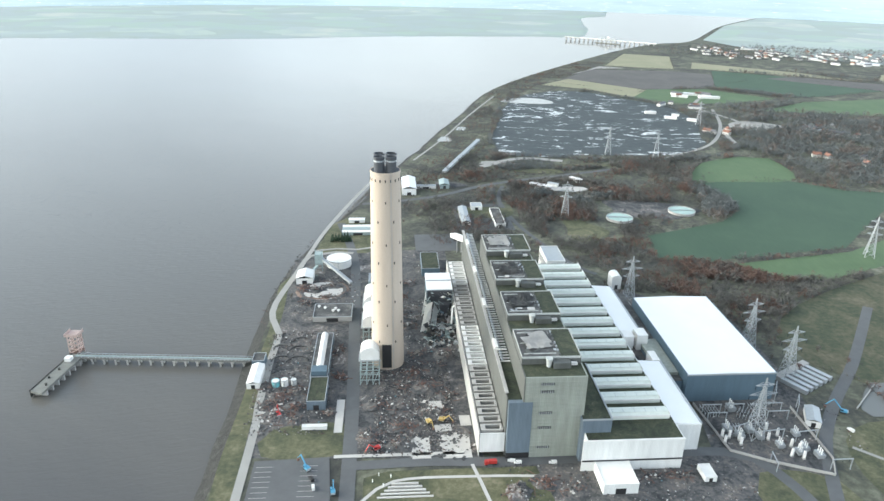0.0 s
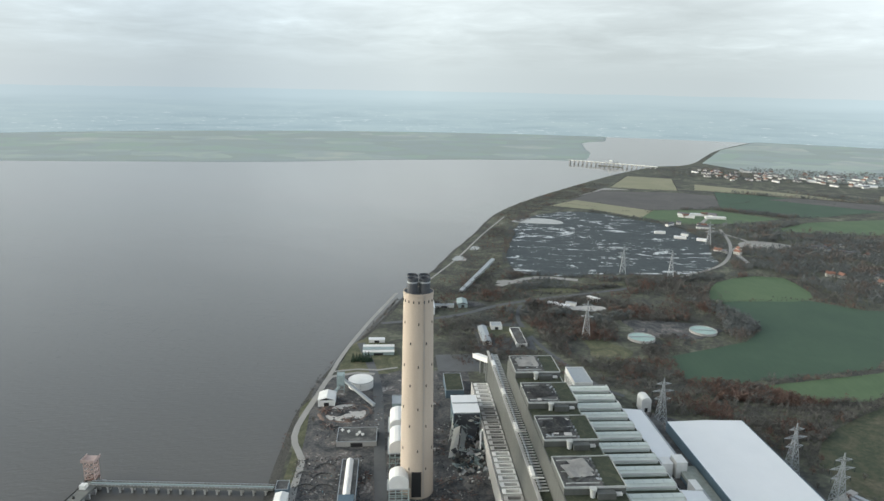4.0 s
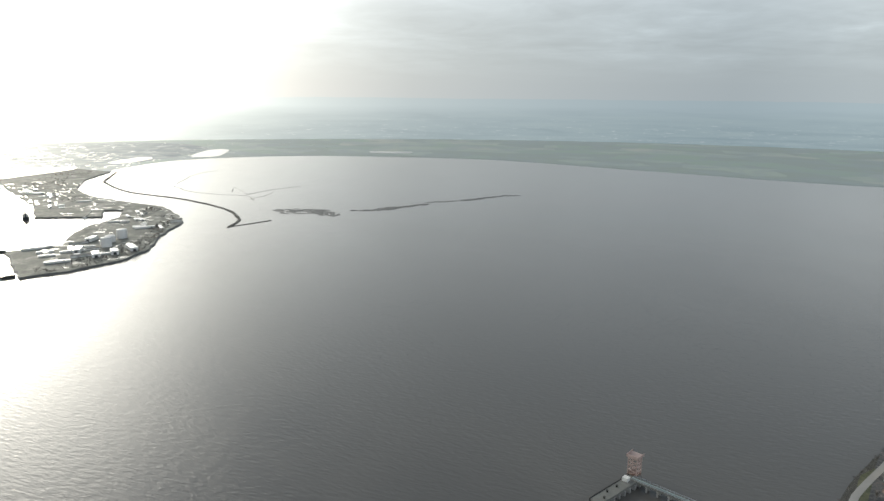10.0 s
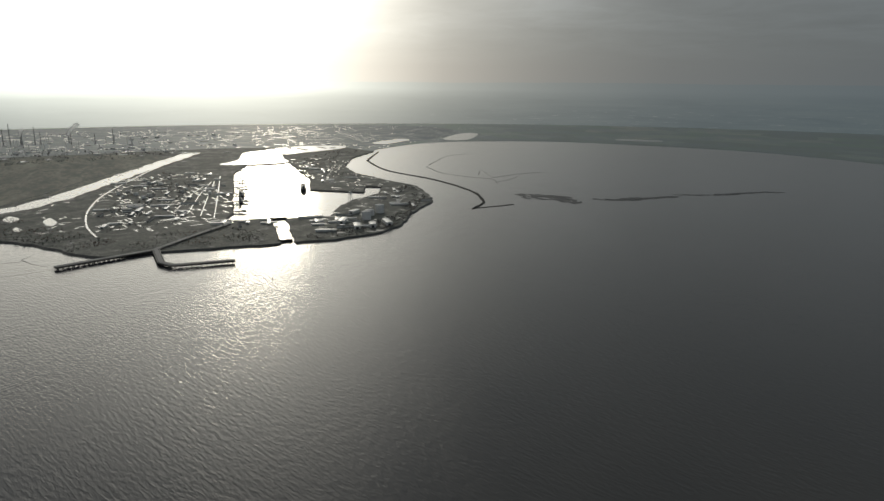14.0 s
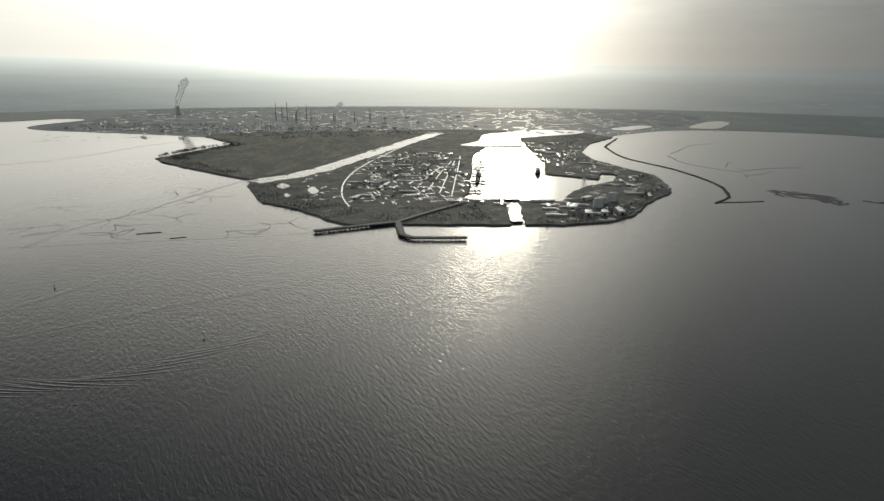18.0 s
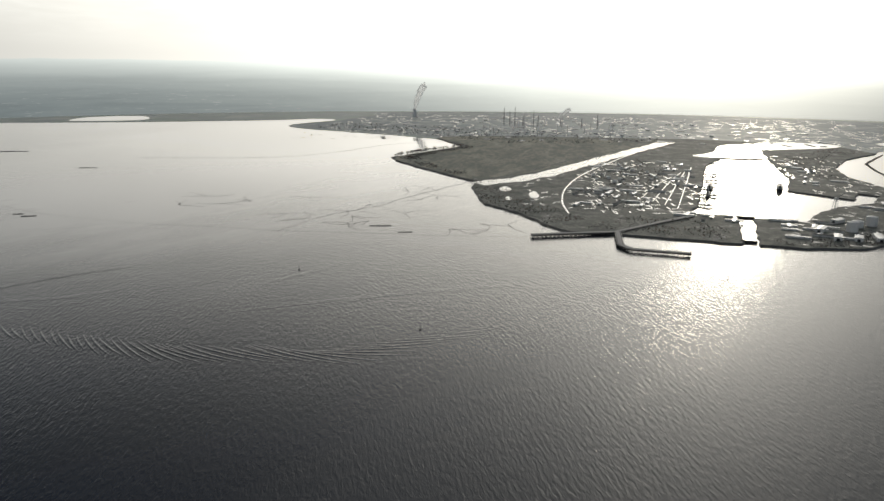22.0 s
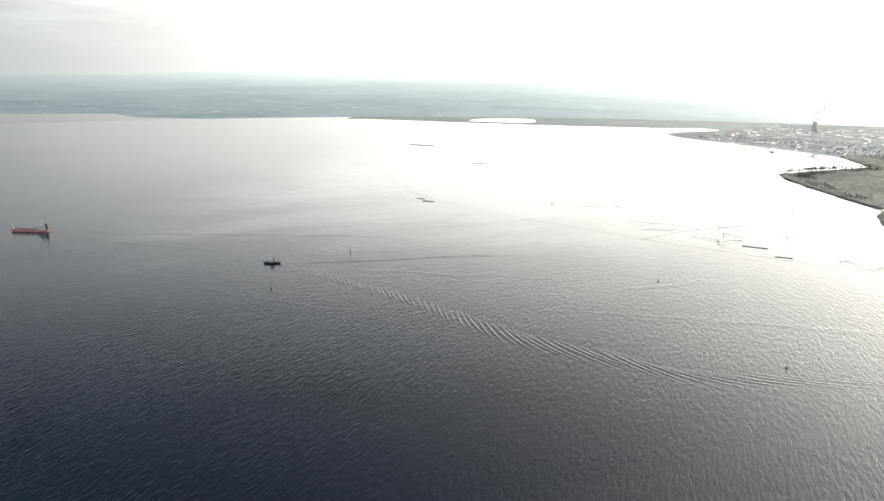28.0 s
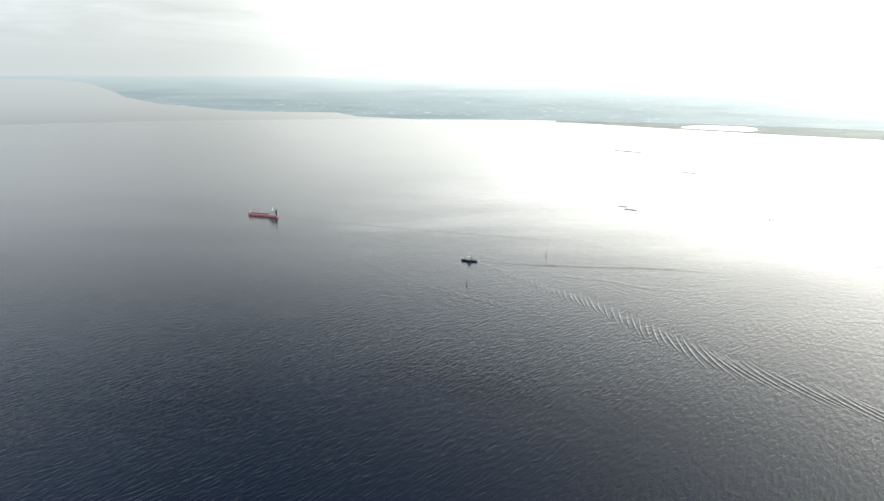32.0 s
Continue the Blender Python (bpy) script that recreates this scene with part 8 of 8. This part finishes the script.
ridges("wake", [(-527, -1500), (-684, -1295), (-840, -1100), (-960, -960)], 2, 5, 4, 0.2, "long wake astern of a tanker", 0.6)
ridges("wake", [(-521, -1490), (-574, -1316), (-655, -1137), (-700, -1010)], 1, 9, 5, 0.18, "long wake astern of a tanker", 0.4)
feather("wake", [(-512, -1067), (-535, -890), (-589, -715)], "feathered ripples beside a channel marker", 9, (22, 24), (-46, -40), 3.2, 0.32, 0, 4)
feather("wake", [(-760, -740), (-860, -600), (-980, -500)], "faint ripples across the estuary", 14, (30, 40), (-30, -20), 3.5, 0.14, 0, 5)

for ln in ([(-832, -389), (-864, -328), (-916, -266), (-971, -152), (-1012, -69)], [(-930, -463), (-990, -418), (-1075, -370)], [(-813, -446), (-899, -299), (-994, -112)], [(-740, -829), (-794, -771), (-821, -706), (-879, -643)]):
    ridges("current_line", ln, 2, 5, 7, 0.16, "faint slick line where two currents meet", 0.3)
# training wall, banks and creeks
def low_bank(name, line, width, h, mat, label, step=14, rough=2.0, taper=False):
    bm = bmesh.new()
    pts = smooth_line(line, step, False, rough)
    k = len(pts)
    prev = None
    for i, (x, y) in enumerate(pts):
        ax, ay = pts[max(i - 1, 0)]
        bx, by = pts[min(i + 1, k - 1)]
        d = math.hypot(bx - ax, by - ay) or 1
        nx, ny = -(by - ay) / d, (bx - ax) / d
        w = width / 2 * (0.6 + 0.8 * abs(noise.noise(Vector((x * 0.02, y * 0.02, 0))))) * ((1 - 0.85 * i / k) if taper else 1)
        cur = [bm.verts.new((x + nx * s * w, y + ny * s * w, z)) for s, z in ((-1, -0.3), (-0.5, h), (0.5, h), (1, -0.3))]
        if prev:
            for j in range(3):
                bm.faces.new((prev[j], prev[j + 1], cur[j + 1], cur[j]))
        prev = cur
    bmesh.ops.recalc_face_normals(bm, faces=bm.faces)
    return solid(name, bm, mat, Matrix.Identity(4), label, "bank", kind="structure")


low_bank("training_wall", [(-2847, 1140), (-2620, 1010), (-2533, 975), (-2260, 940), (-2004, 990), (-1755, 990), (-1598, 941), (-1545, 905), (-1501, 856)], 14, 1.6, ROCK, "low dark rubble training wall curving from the port")
low_bank("training_wall", [(-1503, 858), (-1506, 920), (-1508, 981)], 9, 1.0, ROCK, "low dark rubble spur")
def ragged_bank(line, width, k, seed, label="ragged dark mud bank just above the tide"):
    """Many small flat tongues of mud lying along a line."""
    r = random.Random(seed)
    pts = smooth_line(line, 4.0)
    bm = bmesh.new()
    for _ in range(k):
        i = r.randrange(len(pts) - 1)
        (x, y), (x1, y1) = pts[i], pts[i + 1]
        a = math.atan2(y1 - y, x1 - x) + r.gauss(0, 0.16)
        taper = math.sin(math.pi * (i + 1) / (len(pts) + 1)) ** 0.6
        off = r.gauss(0, 0.28) * width * taper
        ln, wd = r.uniform(10, 40) * (0.4 + taper), r.uniform(1.6, 6.5) * (0.4 + taper)
        x, y = x - math.sin(a) * off, y + math.cos(a) * off
        z = r.uniform(0.10, 0.34)
        ring = []
        for j in range(11):
            b = 2 * math.pi * j / 11
            f = r.uniform(0.6, 1.2)
            u, v = ln * 0.5 * f * math.cos(b), wd * f * math.sin(b)
            ring.append(bm.verts.new((x + u * math.cos(a) - v * math.sin(a), y + u * math.sin(a) + v * math.cos(a), z)))
        bm.faces.new(ring)
    return solid("mud_bank", bm, MUD_TOP, Matrix.Identity(4), label, "bank", kind="stuff")


MUD_TOP = mottled("drained_mud", [(0.3, (0.055, 0.056, 0.052)), (0.5, (0.09, 0.088, 0.08)), (0.7, (0.13, 0.126, 0.115))], 0.05, 6.0, 0.5, 0.05)
ragged_bank([(-1640, 1078), (-1585, 1110), (-1530, 1150), (-1450, 1140)], 70, 110, 61)
ragged_bank([(-1485, 1228), (-1445, 1275), (-1432, 1355), (-1418, 1467)], 32, 80, 62)
ragged_bank([(-1442, 1480), (-1390, 1590), (-1367, 1738), (-1336, 1804)], 17, 90, 63)
for ln, w in (([(-2305, 1112), (-2132, 1086), (-2009, 1120), (-1923, 1165), (-1823, 1128)], 12), ([(-1950, 1180), (-1990, 1298), (-1997, 1417)], 8), ([(-2342, 1140), (-2450, 1230), (-2572, 1337), (-2634, 1467)], 10), ([(-2036, 1182), (-2126, 1238), (-1949, 1189)], 6), ([(-1860, 1140), (-1900, 1230), (-1960, 1290)], 5)):
    low_bank("creek_channel", ln, w, 0.3, MUD_TOP, "dark creek winding over the drained flat", 12, 5.0, True)
for x, y, rx, ry in ((-1349, -383, 8, 22), (-1306, -320, 5, 14), (-1948, -1512, 12, 26), (-2257, -2072, 26, 60), (-1286, -1160, 8, 14), (-1300, -1200, 6, 10)):
    low_bank("mud_bank", [(x + rx * 0.6, y - ry), (x, y), (x - rx * 0.6, y + ry)], rx * 1.6, 0.9, CREEK, "small dark mud bank on the flats", 6, 1.0)
CREEKS = [[(-1950, -277), (-1850, -321), (-1639, -414), (-1550, -440), (-1428, -526), (-1262, -573)], [(-2935, -594), (-2762, -757), (-2464, -896), (-2302, -1071), (-2200, -1500)]]
for ln in CREEKS:
    low_bank("creek_channel", ln, 7, 0.35, CREEK, "dark creek channel winding over the mud flat", 14, 6.0, True)
cr = random.Random(21)
for x, y in ((-1430, -470), (-1480, -500), (-1560, -470), (-1390, -420), (-1350, -450), (-1700, -330), (-1640, -360), (-1480, -360), (-1380, -560), (-1420, -620), (-1350, -240), (-1360, -160), (-1400, -120), (-1620, -640), (-1540, -760), (-1500, -820), (-1580, -900), (-1460, -900), (-1750, -420), (-1820, -380)):
    for j in range(3):
        a = cr.uniform(0, 6.28)
        ln = [(x, y)]
        for _ in range(4):
            a += cr.uniform(-0.7, 0.7)
            s = cr.uniform(10, 24)
            ln.append((ln[-1][0] + s * math.cos(a), ln[-1][1] + s * math.sin(a)))
        low_bank("creek_branch", ln, 4.0, 0.3, CREEK, "thin branching creek on the mud flat", 6, 2.0, True)
patch("lagoon", [(-3525, -2815), (-3595, -2545), (-3720, -2450), (-3930, -2630), (-3790, -2872)], 2.4, BASIN, "long pale lagoon behind the far shore", "lagoon", 40)
patch("lagoon", [(-2840, 2490), (-2690, 2620), (-2750, 2690), (-2910, 2560)], 2.4, BASIN, "pale pool behind the northern far shore", "lagoon", 40)
patch("lagoon", [(-3150, 1300), (-3300, 1500), (-3380, 1480), (-3230, 1260)], 2.4, BASIN, "pale lagoon behind the far shore", "lagoon", 40)
for x, y, rx, ry in ((-1820, -170, 40, 16), (-1750, -90, 50, 14), (-1690, -150, 26, 9)):
    patch("pool", [(x - rx, y - ry * 0.3), (x, y - ry), (x + rx, y + ry * 0.2), (x + rx * 0.2, y + ry)], 3.5, BASIN, "bright pool on the port land", "pool", 8)
road("port_road", [(-1539, -1), (-1674, -18), (-1875, -11), (-2124, 37), (-2519, 168), (-2815, 279)], 4, 3.55, WET, "pale road curving across the port land", 20)
for k in range(4):
    road("quay_road", [(-1640 - 40 * k, 246 - 24 * k), (-2000, 316 - 24 * k), (-2340 + 60 * k, 380 - 24 * k)], 2.2, 3.5 + 0.02 * k, WET, "long pale quayside road", 40)

# ---- refinery ----
rr = random.Random(31)
def column(x, y, h, r=2.0, name="process_column", label="tall thin refinery column", mat=None):
    t = thing(name, spot(x, y, 2), label, "column", "refinery columns")
    part("shell", lathe(bmesh.new(), [(r, 0), (r * 0.85, h * 0.6), (r * 0.65, h)], 10), mat or CONCRETE, t)
    part("platform", lathe(bmesh.new(), [(r * 1.6, h * 0.7), (r * 1.6, h * 0.7 + 1.0)], 10), GALV, t)


# pale shells stand in for haze on these far columns and vessels
for y, h in ((-372, 92), (-340, 76), (-312, 96), (-262, 62), (-210, 84), (-186, 58), (-60, 66), (40, 50), (118, 74)):
    column(-3690 + 0.3 * y, y, h, 2.2)
for i in range(30):
    column(-3400 - rr.uniform(0, 500), -420 + rr.uniform(0, 640), rr.choice((16, 20, 26, 32, 38)), 1.5, "vessel", "slim pale refinery vessel", OFF_WHITE)
for i in range(18):
    tank(spot(-3150 - rr.uniform(0, 900), -700 + rr.uniform(0, 1500), 2), rr.uniform(8, 14), rr.uniform(5, 8), "round refinery storage tank", OFF_WHITE, 0.1, group="refinery tanks")
for i in range(110):
    x, y = -3000 - rr.uniform(0, 1400), -1000 + rr.uniform(0, 2100)
    far_shed(x, y, rr.uniform(9, 22), rr.uniform(14, 40), rr.uniform(2.2, 3.4), rr.uniform(0, 180), OFF_WHITE, rr.choice((WET_ROOF, WET_ROOF, OFF_WHITE)), "pale shed on the refinery land", 2.0, "works_shed", "refinery sheds")


def plume(x, y, z, h, w, lean, label, seed):
    """A lumpy hull of steam widening from a narrow foot, torn at the top, leaning with the wind."""
    t = thing("steam_plume", spot(x, y, z), label, "steam")
    bm = bmesh.new()
    levels, n = 34, 20
    prev = None
    for j in range(levels + 1):
        f = j / levels
        mid = Vector((lean * 0.3 * f ** 1.5, lean * f ** 1.5, h * f))
        mid += noise.noise_vector(Vector((seed * 7.0, 0, f * 4.0))) * w * 0.45 * f
        girth = w * (0.35 + 0.75 * f ** 0.7) * (1.0 if f < 0.85 else max(0.05, (1 - f) / 0.15))
        cur = []
        for i in range(n):
            a = 2 * math.pi * i / n
            q = Vector((math.cos(a), math.sin(a), 0))
            lump = 1 + 0.25 * noise.fractal(Vector((q.x * 1.3, q.y * 1.3, f * h / w * 1.1 + seed * 3)), 1.0, 2.0, 4)
            cur.append(bm.verts.new(mid + q * girth * max(0.2, lump)))
        if prev:
            for i in range(n):
                bm.faces.new((prev[i], prev[(i + 1) % n], cur[(i + 1) % n], cur[i]))
        else:
            bm.faces.new(cur[::-1])
        prev = cur
    bm.faces.new(prev)
    part("billow", bm, STEAM, t, smooth=True)


column(-3780, -70, 42, 3.0)
column(-3800, -270, 42, 3.0)
plume(-4276, -977, 44, 165, 24, 70, "white steam plume rising from a cooling tower", 1)
plume(-3780, -70, 40, 60, 17, 45, "white steam plume over the refinery", 2)
plume(-3800, -270, 40, 36, 10, 16, "small white steam plume over the refinery", 3)
t = thing("cooling_tower", spot(-4276, -977, 2), "pale concrete cooling tower", "tower")
part("shell", lathe(bmesh.new(), [(15, 0), (12, 24), (10, 36), (10.5, 46)], 24, cap=False), OFF_WHITE, t)


# ---- wet yards, roofs and channels that catch the light ----
def puddles(name, zone, k, size, z, label, seed, turn=None, test=None):
    """Thin wet yards and pools scattered over low ground."""
    r = random.Random(seed)
    bm = bmesh.new()
    for _ in range(k):
        x, y = r.uniform(zone[0], zone[1]), r.uniform(zone[2], zone[3])
        if test and not inside(x, y, test):
            continue
        a = radians(r.choice(turn) if turn else r.uniform(0, 180))
        l, w = r.uniform(*size) * 0.6, r.uniform(1.2, 3.4) * (1.6 if size[1] > 50 else 1)
        pts = [(-l, -w * r.uniform(0.3, 1)), (l * r.uniform(-0.3, 0.3), -w), (l, -w * r.uniform(0.3, 1)), (l * r.uniform(0.7, 1), w * r.uniform(0.3, 1)), (-l * r.uniform(0.2, 0.6), w)]
        bm.faces.new([bm.verts.new((x + u * math.cos(a) - v * math.sin(a), y + u * math.sin(a) + v * math.cos(a), z)) for u, v in pts])
    for f in bm.faces:
        if f.normal.z < 0:
            f.normal_flip()
    return solid(name, bm, WET, Matrix.Identity(4), label, "yard", kind="stuff")


puddles("wet_yards", (-4500, -2950, -1300, 1500), 700, (14, 60), 2.35, "wet yards and roofs shining on the refinery land", 41)
puddles("wet_yards", (-4300, -3100, 900, 2600), 130, (14, 60), 2.35, "wet yards shining beyond the port", 42)
puddles("wet_yards", (-2450, -1560, 40, 330), 240, (10, 40), 3.42, "wet quayside yards shining between sheds", 43, (11, 13, 100), PORT)
puddles("wet_yards", (-2150, -1600, -120, 100), 60, (8, 24), 3.42, "small pools on rough port ground", 44, None, PORT)
puddles("wet_yards", (-1950, -1330, 420, 860), 150, (8, 30), 3.42, "wet lanes among the dockside sheds", 45, (35, 40, 125, 60), PORT)
puddles("wet_yards", (-2700, -1950, 630, 900), 120, (8, 30), 3.42, "wet lanes along the spit", 46, (-10, 5, 80), PORT)
patch("dock_channel", [(-2640, 430), (-2760, 520), (-3000, 590), (-3060, 690), (-2900, 720), (-2740, 690), (-2610, 660)], 3.6, BASIN, "bright dock channel leading inland from the basin", "channel", 40)
patch("dock_channel", [(-2900, 720), (-3060, 690), (-3180, 860), (-3140, 1060), (-3040, 1050), (-2940, 860)], 3.62, BASIN, "bright arm of the inner dock", "channel", 40)
for k, (x, y, w, d) in enumerate(((-2700, 560, 10, 90), (-2790, 600, 10, 110), (-2900, 640, 12, 100), (-3010, 660, 12, 70), (-3060, 860, 90, 10), (-3090, 960, 80, 10))):
    solid("finger_quay", boxed((-w / 2, w / 2, -d / 2, d / 2, 0.2, 1.6)), QUAY, spot(x, y, 3.4, 12), "low dark finger quay in the inner dock", "quay", "finger quays")
patch("lagoon", [(-3277, 1678), (-3571, 1951), (-3514, 2027), (-3188, 1776)], 2.6, BASIN, "pale lagoon behind the far shore", "lagoon", 40)
for ln in ([(-1950, -240), (-2200, -110), (-2450, 5), (-2780, 190)], [(-2000, -180), (-2250, -40), (-2500, 70)]):
    low_bank("creek_channel", ln, 9, 3.9, CREEK, "dark mud line dividing the tidal creek", 14, 5.0)
bar = random.Random(71)
for k in range(34):
    f = k / 33
    x, y = -1930 - f * 1000 + bar.uniform(-20, 20), -225 + f * 510 + bar.uniform(-22, 22)
    l, a = bar.uniform(12, 46), bar.choice((0.2, 0.5, 2.0, 2.7)) + bar.uniform(-0.3, 0.3)
    low_bank("creek_bar", [(x - l * math.cos(a), y - l * math.sin(a)), (x + bar.uniform(-5, 5), y + bar.uniform(-5, 5)), (x + l * math.cos(a), y + l * math.sin(a))], bar.uniform(3, 9), 3.85, MUD_TOP, "dark mud bar across the tidal creek", 8, 4.0)
